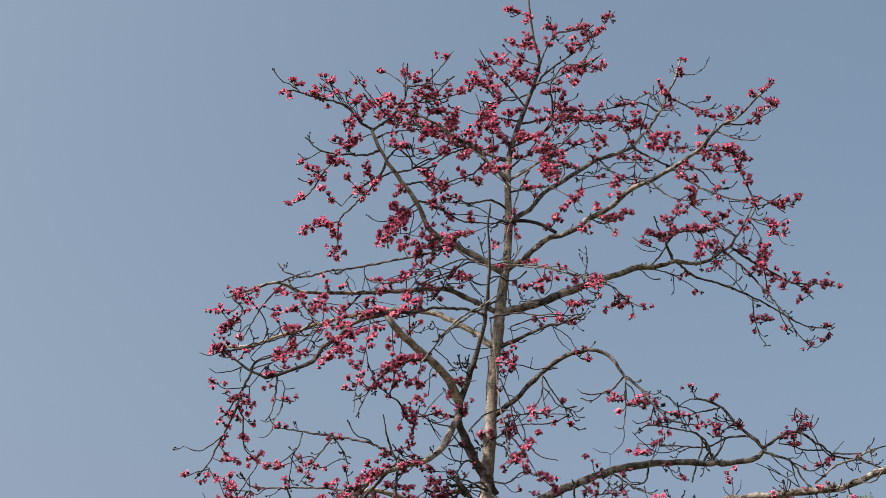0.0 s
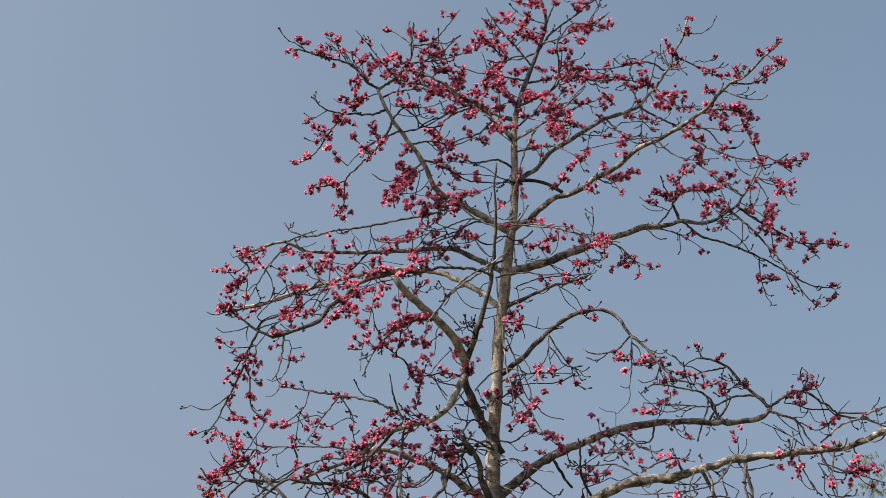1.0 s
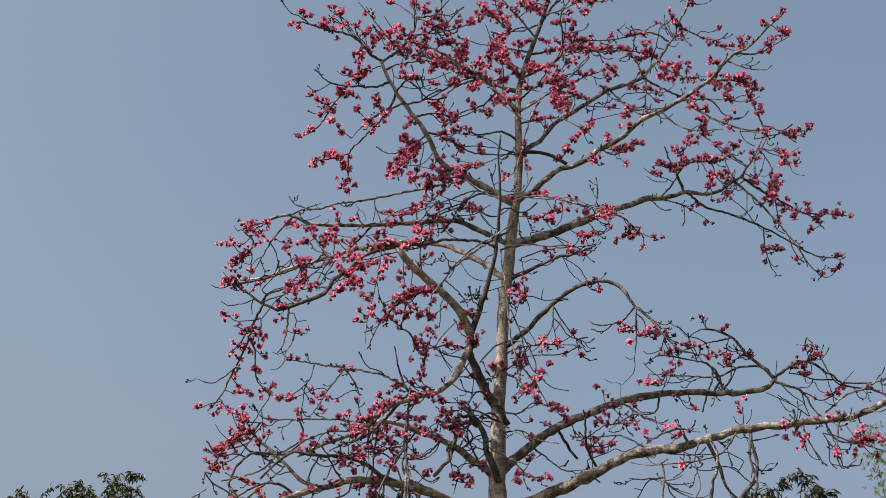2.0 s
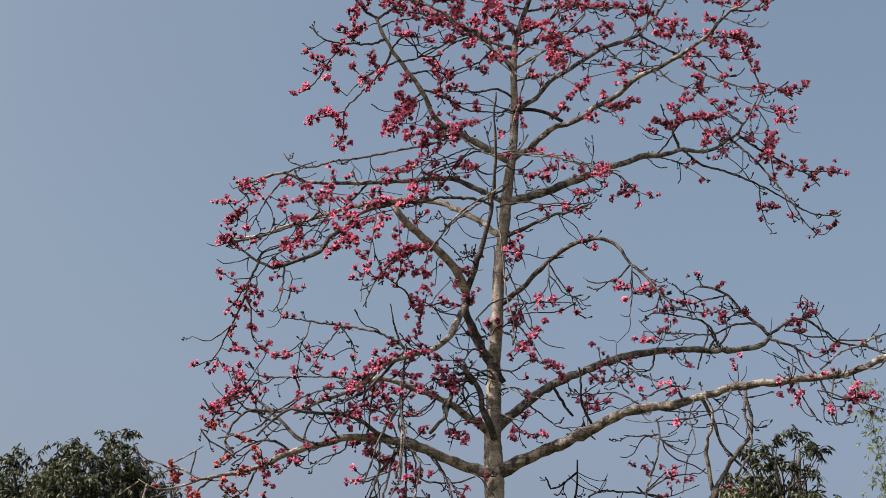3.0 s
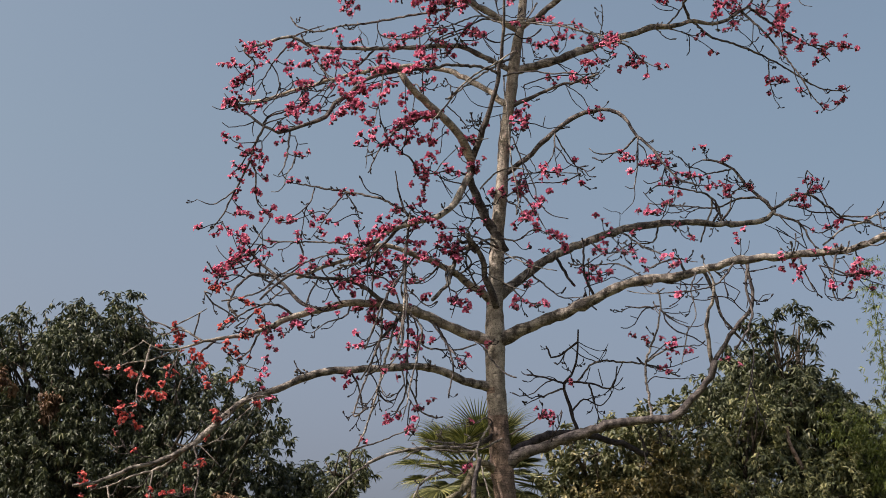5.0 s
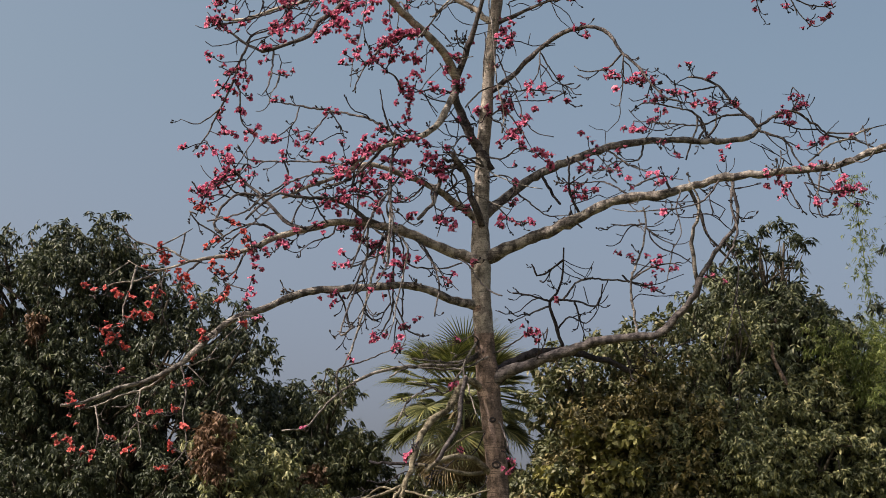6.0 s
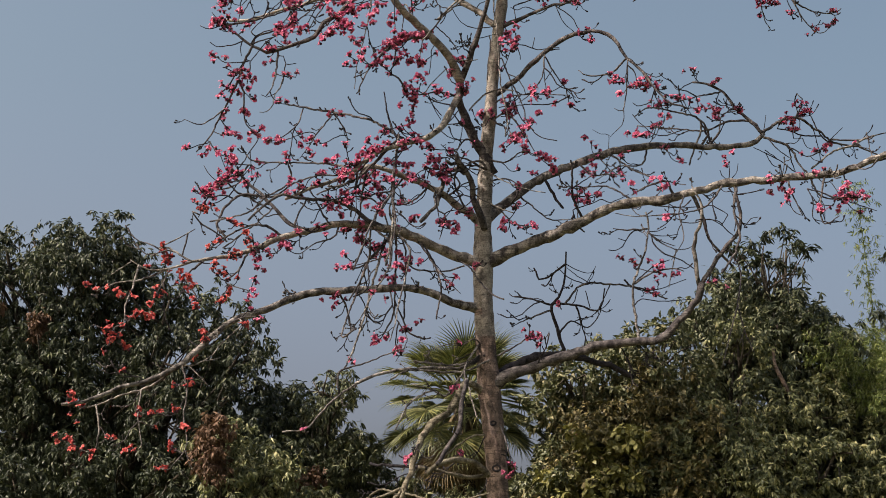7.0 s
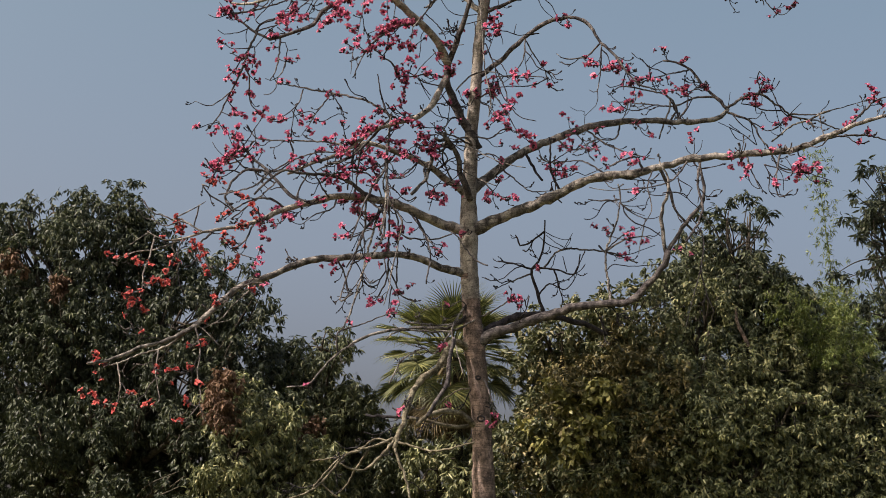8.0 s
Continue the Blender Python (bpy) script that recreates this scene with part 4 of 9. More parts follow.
branch([(2.15,34.0,21.37),(2.54,33.75,21.35),(2.98,33.42,21.41),(3.36,33.17,21.37)], [0.023,0.009], 1.2, 1, at=[(0.0,-0.2,0.23,2),(0.0,-0.13,0.05,3),(0.55,0.16,-0.36,2),(0.69,0.0,0.0,4),(0.77,0.03,-0.19,3),(0.85,0.0,0.02,4),(1.0,0.26,-0.06,1)])
branch([(2.63,33.56,22.5),(3.04,33.64,22.64),(3.45,33.73,22.73),(3.58,33.8,22.42),(3.44,33.87,22.15)], [0.023,0.009], 1, 0.8, at=[(0.43,0.0,0.06,3),(0.46,0.01,-0.14,2)])
branch([(1.49,34.0,18.79),(1.89,33.68,18.95),(2.33,33.37,19.01),(2.75,33.1,18.8),(3.1,32.85,18.52)], [0.029,0.012], 1.2, 0.9, at=[(0.82,-0.03,-0.04,2)])
branch([(1.51,34.0,19.12),(2.07,34.42,19.78),(2.71,34.8,20.21),(3.34,35.15,20.4),(3.79,35.43,20.78)], [0.023,0.009], 1.2, 0.9, at=[(0.0,-0.07,0.0,2),(0.33,-0.01,-0.03,3),(0.71,0.03,-0.0,2),(0.9,0.06,-0.12,2),(1.0,0.07,-0.08,2)])
branch([(1.73,34.0,20.08),(2.1,33.71,19.77),(2.34,33.43,19.33),(2.55,33.03,18.62)], [0.023,0.009], 1.2, 0.9, at=[(0.57,0.06,-0.0,3),(0.73,0.1,0.04,2),(0.95,-0.1,-0.06,2),(1.0,-0.0,-0.17,2)])
branch([(1.51,34.0,18.53),(1.94,33.72,18.47),(2.38,33.45,18.4),(2.85,33.09,17.94),(3.08,32.89,17.64)], [0.023,0.009], 1.2, 0.8, at=[(0.17,-0.01,0.16,1),(0.26,0.01,-0.01,2),(0.86,0.06,0.05,2)])
branch([(1.32,33.98,16.50),(0.71,33.75,16.81),(0.21,33.58,17.01),(-0.20,33.44,17.20),(-0.34,33.38,17.36),(-0.42,33.33,17.50),(-0.59,33.17,17.89),(-0.83,33.05,18.19),(-1.11,32.90,18.54),(-1.32,32.76,18.81),(-1.43,32.70,18.99),(-1.57,32.55,19.34),(-1.60,32.53,19.41)], [0.072,0.066,0.058,0.05,0.042,0.032], 0.6, 0.4, bark_pale, at=[(0.41,-0.05,-0.08,2)])
branch([(-1.57,32.55,19.35),(-1.19,32.71,19.75),(-0.93,32.85,20.19),(-0.83,32.99,20.71),(-0.94,33.13,21.24),(-0.92,33.20,21.51)], [0.035,0.014], 1, 0.8, at=[(0.21,0.05,-0.11,3),(0.42,-0.06,0.05,3),(0.86,0.03,-0.02,2)])
branch([(-1.59,32.54,19.38),(-1.86,32.43,19.52),(-2.13,32.29,19.80),(-2.44,32.18,19.88),(-2.88,32.03,19.91),(-3.31,31.88,19.99),(-3.52,31.81,19.92)], [0.035,0.014], 1.2, 0.6, at=[(0.11,0.06,0.1,1),(0.17,-0.15,-0.12,2),(0.3,0.19,0.12,2),(0.48,-0.0,0.1,1),(0.71,0.05,0.08,2),(0.96,-0.01,-0.01,1)])
branch([(-1.41,32.71,18.95),(-1.70,32.55,18.73),(-2.41,32.24,18.60),(-2.78,32.07,18.65),(-2.98,31.93,18.82)], [0.029,0.012], 1, 0.6, at=[(0.43,-0.01,0.33,3)])
branch([(-2.32,32.28,18.62),(-2.66,32.41,18.16),(-2.96,32.53,17.73),(-3.25,32.6,17.57)], [0.023,0.009], 1, 0.7, at=[(0.05,-0.03,0.03,2),(0.1,0.12,-0.05,3),(0.4,-0.29,0.18,2),(0.4,0.06,-0.0,1),(0.49,-0.05,0.01,2),(1.0,-0.0,0.01,3)])
branch([(-1.26,32.80,18.73),(-1.40,32.98,18.43),(-1.70,33.19,18.13),(-2.08,33.42,17.82),(-2.34,33.59,17.59),(-2.39,33.83,17.10),(-2.60,33.97,16.88)], [0.029,0.012], 1, 0.8, at=[(0.36,0.05,-0.02,2),(0.88,0.05,-0.04,4),(0.97,0.08,-0.07,3)])
branch([(-1.08,32.91,18.51),(-1.69,32.54,18.00),(-2.02,32.28,17.57),(-2.19,32.13,17.26)], [0.023,0.009], 1, 0.6, at=[(0.35,-0.1,0.16,4),(0.59,-0.17,0.16,1),(0.68,0.01,-0.01,1),(0.97,-0.3,0.22,2)])
branch([(-1.06,32.93,18.47),(-0.57,33.18,18.75),(-0.05,33.47,19.21),(0.27,33.66,19.50)], [0.023,0.009], 1, 0.8, at=[(0.81,-0.08,0.1,3)])
branch([(-0.86,33.01,20.77),(-0.44,32.84,20.7),(-0.05,32.59,21.0),(0.24,32.37,21.31)], [0.023,0.009], 1, 0.7, at=[(0.15,0.01,0.16,2),(0.35,0.04,-0.06,2),(0.8,-0.11,0.06,2)])
branch([(-0.86,33.01,20.77),(-1.16,33.17,21.12),(-1.43,33.3,21.34)], [0.017,0.007], 1, 0.5, at=[(0.95,-0.03,-0.06,1)])
branch([(-0.93,32.85,20.19),(-0.31,33.23,20.48),(0.21,33.57,20.82),(0.48,33.74,21.04)], [0.023,0.009], 1.3, 0.9, at=[(0.16,0.0,-0.1,3),(0.56,-0.0,0.06,2),(0.7,-0.0,0.11,2),(0.95,-0.0,-0.02,1)])
branch([(-2.13,32.29,19.8),(-2.34,32.42,20.23),(-2.61,32.54,20.6),(-2.8,32.61,20.74)], [0.017,0.007], 1, 0.5)
branch([(-1.16,32.72,19.8),(-1.32,32.6,19.83),(-1.63,32.26,20.07),(-1.82,32.04,20.23),(-2.08,31.75,20.42)], [0.017,0.007], 1, 0.6, at=[(0.1,0.06,0.1,4),(0.31,-0.16,-0.12,2),(0.74,0.03,0.01,1)])
branch([(0.01,33.51,17.11),(-0.22,33.32,17.02),(-0.30,33.10,16.70),(0.07,32.83,16.51)], [0.029,0.012], 1.3, 1, at=[(0.45,-0.0,-0.0,4),(1.0,0.0,0.07,2)])
branch([(-0.60,33.36,17.99),(-0.38,33.39,17.97),(-0.06,33.45,17.84),(0.22,33.54,17.69),(0.43,33.62,17.61),(1.00,33.77,17.63),(1.47,33.91,17.71)], [0.029,0.012], 1.2, 0.8, at=[(0.21,0.04,-0.04,3),(0.35,-0.06,-0.16,2),(0.59,0.0,0.16,2)])
branch([(-0.58,33.19,17.85),(-0.79,33.02,17.60),(-1.04,32.78,17.17),(-1.27,32.53,16.64)], [0.023,0.009], 1.4, 1, at=[(0.3,-0.07,0.04,3),(0.48,0.01,0.01,4),(0.67,0.03,-0.02,4),(0.86,0.03,-0.02,3),(1.0,0.0,-0.03,2)])
branch([(-3.18,31.92,19.97),(-3.31,31.92,20.16),(-3.42,31.92,20.28)], [0.017,0.007], 1, 0.4, at=[(0.37,0.04,0.03,1)])
branch([(-1.5,32.61,19.18),(-1.2,32.86,19.46),(-0.57,33.32,19.79),(-0.05,33.71,19.85)], [0.023,0.009], 1.3, 1, at=[(0.75,-0.06,-0.15,3),(0.92,0.0,-0.04,4)])
branch([(-1.26,32.80,18.73),(-1.01,32.58,18.90),(-0.49,32.27,18.76),(-0.05,31.97,18.77)], [0.023,0.009], 1.1, 0.9, at=[(0.24,-0.06,0.1,2)])
branch([(-0.86,33.03,18.23),(-0.40,33.31,18.45),(0.08,33.59,18.48),(0.60,33.93,18.86)], [0.023,0.009], 1.2, 0.9, at=[(0.0,-0.07,-0.14,2),(0.49,-0.02,0.02,3),(1.0,0.1,-0.1,2)])
branch([(1.49,34.0,18.79),(1.25,33.8,19.01),(0.98,33.63,19.14),(0.72,33.42,19.37),(0.33,33.18,19.49),(-0.05,32.93,19.65),(-0.56,32.63,19.77),(-1.0,32.38,19.78)], [0.058,0.046,0.029,0.023], 1.2, 1, bark_grey, at=[(0.15,-0.13,-0.13,2),(0.31,0.03,0.01,2),(0.47,-0.03,-0.01,3),(0.9,-0.02,-0.05,2)])
branch([(1.54,34.0,19.34),(1.13,34.18,19.58),(0.81,34.33,19.85),(0.21,34.6,20.33),(-0.46,34.88,20.71),(-1.15,35.15,21.02)], [0.052,0.035,0.023], 1.3, 1, at=[(0.18,0.08,0.18,2),(0.34,0.06,0.17,3),(0.4,0.17,0.24,3),(0.58,0.03,0.02,5),(0.73,0.05,0.03,3),(0.82,0.03,0.12,4),(0.94,0.03,0.04,4)])
branch([(1.47,34.0,18.1),(1.1,33.71,18.17),(0.58,33.34,17.92),(0.2,33.05,17.92),(-0.17,32.71,17.48)], [0.029,0.012], 1.2, 0.8)
branch([(0.72,33.42,19.37),(0.21,33.68,19.39),(-0.18,33.93,19.23),(-0.58,34.17,19.06)], [0.029,0.012], 1.2, 1, at=[(0.18,0.0,0.06,3),(0.23,0.06,-0.26,2),(0.88,0.11,-0.11,3)])
branch([(0.33,33.18,19.49),(0.08,33.39,20.04),(-0.18,33.57,20.52),(-0.52,33.76,20.93)], [0.023,0.009], 1.2, 0.9, at=[(0.22,0.03,0.02,3),(0.31,0.16,0.13,2),(0.52,-0.06,-0.04,4),(0.72,0.04,0.04,3),(1.0,-0.0,0.08,2)])
branch([(0.98,33.63,19.14),(0.65,33.48,18.71),(0.2,33.34,18.49),(-0.18,33.18,18.05)], [0.023,0.009], 1.2, 0.9, at=[(0.41,-0.05,0.11,2),(0.82,-0.0,0.01,2),(1.0,0.0,-0.07,2)])
branch([(0.17,33.57,17.03),(-0.31,33.80,16.90),(-1.07,34.12,16.88),(-1.85,34.43,16.85),(-2.65,34.73,16.87),(-3.18,34.94,16.82),(-3.66,35.13,17.02),(-3.85,35.24,17.31)], [0.029,0.023,0.017], 0.5, 0.15, at=[(0.0,0.0,0.07,4),(0.0,0.19,0.14,2),(0.03,-0.0,0.04,3),(0.15,-0.03,0.01,3),(0.15,0.03,-0.11,1),(0.17,-0.0,0.15,2),(0.22,-0.13,0.32,2)])
branch([(-0.59,33.92,16.92),(-0.68,33.78,16.52),(-1.05,33.59,16.17),(-1.42,33.44,16.07)], [0.017,0.007], 1, 0.9, at=[(0.27,0.11,-0.04,1),(0.56,0.05,-0.06,2),(0.89,-0.02,-0.02,3)])
branch([(1.08,34.00,11.36),(0.87,33.95,11.81),(0.64,33.78,12.16),(0.44,33.63,12.52),(0.34,33.48,12.88),(0.36,33.37,13.23),(0.49,33.23,13.54),(0.62,33.03,13.96),(0.76,32.87,14.34),(0.88,32.68,14.76),(0.94,32.51,15.19),(0.99,32.20,15.89),(0.99,32.01,16.33),(0.96,31.86,16.66),(1.01,31.66,17.10)], [0.118,0.1,0.086,0.074,0.06,0.045,0.035,0.023,0.017], 0.5, 0.4, bark_brown, at=[(0.12,0.01,-0.02,2),(0.38,-0.19,0.09,3),(0.87,0.05,0.02,1)])
branch([(0.36,33.38,13.19),(0.10,33.12,13.67),(-0.19,32.93,13.92),(-0.46,32.76,14.14),(-0.79,32.56,14.38),(-1.04,32.40,14.59),(-1.17,32.29,14.79)], [0.094,0.086,0.074,0.062], 0.8, 0.6, at=[(0.05,-0.03,0.0,5),(0.05,-0.02,-0.03,4),(0.17,0.09,0.06,1),(0.32,-0.3,-0.25,2)])
branch([(-1.17,32.29,14.79),(-1.61,32.24,14.70),(-2.00,32.19,14.46),(-2.17,32.17,14.26),(-2.51,32.12,13.99),(-2.68,32.08,13.67),(-3.08,32.04,13.50),(-3.41,32.00,13.32),(-3.64,31.97,13.29),(-3.93,31.94,13.39),(-4.23,31.90,13.60),(-4.59,31.85,13.89)], [0.052,0.046,0.046,0.041,0.029,0.023], 1, 0.5, at=[(0.2,0.02,-0.06,3),(0.27,0.05,-0.03,2),(0.86,0.12,0.15,1),(0.97,-0.08,-0.07,3),(1.0,-0.08,-0.06,2)])
branch([(-3.93,31.94,13.39),(-4.1,32.03,13.03),(-4.21,32.11,12.69),(-4.54,32.28,12.02),(-4.76,32.39,11.58),(-5.04,32.47,11.27)], [0.029,0.012], 0.8, 0.5, at=[(0.2,0.09,-0.03,1),(0.22,-0.13,0.01,1),(0.22,0.1,-0.04,2),(0.24,-0.29,0.07,1),(0.35,-0.02,0.04,2),(0.39,-0.21,0.07,2),(0.47,-0.07,0.06,2),(0.51,0.04,-0.03,4),(0.75,0.31,-0.12,2)])
branch([(-4.5,32.25,12.1),(-4.91,32.14,11.76),(-5.24,32.07,11.83)], [0.017,0.007], 0.8, 0.2)
branch([(-3.93,31.94,13.39),(-3.84,32.02,13.64),(-3.34,32.19,13.89),(-2.89,32.37,14.28),(-2.68,32.49,14.65)], [0.023,0.009], 1, 0.6, at=[(0.37,0.02,-0.02,3),(0.37,0.08,-0.17,2),(0.61,0.06,-0.09,2)])
branch([(-4.5,31.86,13.81),(-4.02,31.97,13.93),(-3.46,32.1,14.17),(-3.12,32.17,14.33),(-2.66,32.28,14.5),(-1.96,32.43,14.65)], [0.023,0.009], 1, 0.7, at=[(0.02,-0.04,0.07,4),(0.45,-0.1,0.29,1),(0.5,-0.09,0.23,2),(0.53,-0.02,0.02,2),(0.83,0.03,0.02,2),(0.9,0.03,0.07,3)])
branch([(-3.41,32.0,13.31),(-3.41,31.86,12.85),(-3.47,31.75,12.44),(-3.57,31.68,12.24)], [0.023,0.009], 0.7, 0.2, at=[(0.16,-0.11,-0.02,1),(0.47,0.21,-0.06,1)])
branch([(-2.17,32.17,14.26),(-2.27,31.99,13.88),(-2.48,31.81,13.56)], [0.023,0.009], 1.5, 1, at=[(0.25,0.06,-0.03,4),(0.57,0.03,-0.03,4),(0.94,0.03,-0.03,3)])
branch([(-0.32,32.84,14.03),(-0.78,32.58,13.83),(-1.11,32.37,13.58),(-1.39,32.16,13.26),(-1.60,31.94,12.81),(-1.73,31.73,12.38)], [0.029,0.012], 1.1, 0.9, at=[(0.14,-0.0,0.02,4),(0.23,0.0,0.0,5),(0.27,0.09,-0.2,4),(0.3,0.01,0.01,3),(0.37,0.03,-0.11,3),(0.51,0.15,-0.14,3),(0.68,0.03,-0.05,2)])
branch([(-0.66,32.64,14.29),(-0.86,32.80,14.72),(-0.89,32.98,14.39),(-0.95,33.14,14.06)], [0.017,0.007], 0.8, 0.3, at=[(0.14,0.15,0.14,1),(0.46,-0.05,-0.02,1)])
branch([(-4.21,32.11,12.69),(-4.09,32.2,12.48),(-4.06,32.39,11.94),(-3.85,32.51,11.67)], [0.023,0.009], 0.8, 0.4, at=[(0.85,-0.02,-0.03,1),(1.0,0.05,0.06,2)])
branch([(1.14,34.0,14.68),(0.7,34.2,15.13),(0.2,34.41,15.51),(-0.31,34.6,15.79),(-1.08,34.86,15.97),(-1.74,35.08,15.99),(-2.39,35.31,15.92),(-2.92,35.49,15.85),(-3.59,35.71,15.73),(-4.53,36.03,15.54),(-5.09,36.21,15.61)], [0.072,0.062,0.05,0.04,0.029], 1.1, 0.8, bark_pale, at=[(0.49,-0.0,0.11,3)])
branch([(1.26,34.00,15.52),(0.90,33.89,15.66),(0.45,33.76,15.83),(0.08,33.66,15.96),(-0.55,33.50,15.88),(-1.16,33.34,15.76),(-1.77,33.19,15.68),(-2.74,32.93,15.55),(-3.16,32.82,15.57),(-3.52,32.71,15.72),(-4.04,32.56,15.50),(-4.50,32.43,15.27)], [0.064,0.056,0.045,0.035,0.029], 1.1, 0.8, bark_grey, at=[(0.23,0.02,-0.04,3),(0.25,-0.02,0.06,5),(0.28,0.02,-0.06,2),(0.42,-0.0,0.04,2),(0.45,0.03,-0.04,3),(0.58,-0.0,0.05,1),(0.63,-0.01,0.19,1),(0.65,-0.06,-0.14,3),(0.9,0.06,-0.1,2),(0.95,0.07,-0.11,3)])
branch([(0.90,32.63,14.89),(0.81,32.59,14.94),(0.43,32.39,14.97),(-0.05,32.14,14.89),(-0.52,31.89,14.70),(-1.10,31.57,14.52),(-1.66,31.26,14.34)], [0.035,0.029], 1, 1, at=[(0.57,0.01,0.1,3),(0.63,-0.02,0.1,2),(0.72,-0.03,-0.06,2),(0.86,-0.02,0.03,3),(1.0,-0.0,0.04,3)])
branch([(1.36,34.0,16.24),(1.2,33.76,15.76),(0.56,33.31,15.17),(0.07,32.92,14.62),(-0.29,32.56,14.03),(-0.46,32.4,13.78)], [0.029,0.012], 0.6, 0.3, bark_grey, at=[(0.0,0.36,-0.04,1),(1.0,-0.06,-0.38,3)])
branch([(-3.46,32.72,15.68),(-3.83,32.95,15.36),(-4.08,33.14,15.04),(-4.33,33.35,14.66)], [0.023,0.009], 1, 0.6, at=[(0.09,0.1,-0.12,2),(0.4,0.28,-0.17,1),(0.51,-0.06,0.07,1),(1.0,-0.12,0.0,1)])
branch([(-3.16,32.82,15.55),(-2.95,32.69,15.12),(-2.69,32.56,14.74),(-2.55,32.49,14.52)], [0.023,0.009], 1.2, 0.6, at=[(0.25,0.01,-0.01,3),(0.35,-0.21,-0.11,2),(0.54,0.09,0.06,3)])
branch([(-1.77,33.19,15.68),(-2.14,33.3,15.3),(-2.51,33.4,15.01),(-2.75,33.48,14.71),(-2.99,33.59,14.3)], [0.023,0.009], 1.1, 0.7, at=[(0.21,-0.03,0.03,1),(0.41,-0.19,0.23,2)])
branch([(-0.55,33.5,15.87),(-0.3,33.69,16.14),(0.08,33.93,16.38),(0.59,34.24,16.49)], [0.023,0.009], 1.2, 0.9, at=[(0.7,-0.0,-0.02,4),(0.9,-0.0,-0.01,2)])
branch([(1.02,33.87,16.67),(0.58,33.65,16.6),(0.2,33.43,16.3),(-0.3,33.16,15.98),(-0.78,32.85,15.51)], [0.023,0.009], 1, 0.7, at=[(1.0,0.0,-0.13,4)])
branch([(-3.52,32.71,15.72),(-3.23,32.81,15.9),(-2.88,32.93,16.08)], [0.023,0.009], 1, 0.3)
branch([(-4.5,32.43,15.27),(-4.25,32.52,14.98),(-4.49,32.6,14.69),(-4.61,32.63,14.64)], [0.023,0.009], 1.2, 0.8, at=[(0.05,0.03,0.04,3),(0.43,0.06,-0.03,1),(0.7,-0.22,0.18,1),(0.8,0.03,-0.0,3),(0.89,0.03,-0.05,1)])
branch([(0.87,34.0,10.21),(0.57,33.88,10.46),(0.27,33.77,10.64),(-0.03,33.65,10.85),(-0.27,33.57,10.95),(-0.8,33.4,11.09),(-1.39,33.2,11.25),(-1.85,33.06,11.09),(-2.3,32.9,10.82),(-2.74,32.75,10.6),(-3.18,32.59,10.32)], [0.087,0.076,0.058,0.041,0.029], 1.1, 0.8, at=[(0.02,-0.02,-0.05,2),(0.05,-0.05,-0.05,2),(0.9,-0.0,0.03,3)])
branch([(0.35,33.46,12.95),(0.21,33.28,12.65),(0.08,33.10,12.29),(-0.09,32.90,11.99),(-0.38,32.70,11.73),(-0.71,32.50,11.58),(-1.19,32.30,11.34),(-1.57,32.09,11.05),(-1.93,31.89,10.65)], [0.085,0.074,0.056,0.026], 1.2, 1, at=[(0.45,-0.05,0.12,3),(0.5,0.01,-0.05,2),(0.73,-0.12,0.18,3),(0.73,-0.0,0.06,4),(0.76,-0.03,-0.0,3),(0.79,-0.12,0.18,2),(0.84,-0.04,0.03,3),(0.95,-0.01,0.01,3),(1.0,0.0,0.0,4)])
branch([(-0.9,32.6,11.61),(-1.12,32.76,12.12),(-1.25,32.96,12.81)], [0.029,0.012], 0.2, 0)
branch([(-0.79,32.67,11.67),(-1.27,32.91,12.05),(-1.76,33.12,12.3),(-2.37,33.36,12.47),(-2.99,33.61,12.65),(-3.37,33.76,12.76)], [0.029,0.023,0.017], 0.7, 0.3, at=[(0.16,-0.11,-0.17,2),(1.0,-0.18,0.06,1),(1.0,0.0,-0.01,1)])
branch([(-2.31,33.33,12.43),(-2.06,33.43,12.08),(-2.0,33.5,11.73)], [0.017,0.007], 0.9, 0.4, at=[(0.0,0.0,0.0,1)])
branch([(-2.99,33.61,12.62),(-3.09,33.54,12.24),(-3.43,33.44,11.9),(-3.66,33.39,11.8)], [0.017,0.007], 1, 0.4, at=[(0.51,0.14,-0.2,1),(0.94,-0.0,0.0,1)])
branch([(-2.31,33.33,12.43),(-2.63,33.05,11.9),(-2.78,32.87,11.54),(-2.94,32.72,11.25)], [0.017,0.007], 1, 0.5, at=[(0.85,0.07,-0.03,1)])
branch([(-1.92,31.95,10.75),(-2.02,32.0,10.9),(-2.6,32.18,11.0),(-3.31,32.4,11.06),(-3.9,32.58,11.15),(-4.16,32.7,11.49)], [0.023,0.012], 0.9, 0.4, at=[(0.1,0.01,0.08,1),(0.19,0.0,-0.0,2),(0.48,-0.03,0.1,2)])
branch([(0.34,33.47,12.92),(-0.15,33.19,12.90),(-0.51,32.98,12.76),(-0.80,32.83,12.77)], [0.023,0.009], 1.3, 1, at=[(0.0,0.04,0.11,3),(0.0,0.11,0.08,3),(0.43,-0.0,0.06,3),(0.77,-0.03,-0.31,4),(0.83,0.01,0.11,4),(0.97,-0.04,-0.09,2)])
branch([(-0.8,32.83,12.77),(-0.92,32.74,12.99),(-1.14,32.65,13.14),(-1.4,32.54,13.35),(-1.51,32.43,13.63)], [0.023,0.009], 1.1, 0.9, at=[(0.42,0.12,0.13,3)])
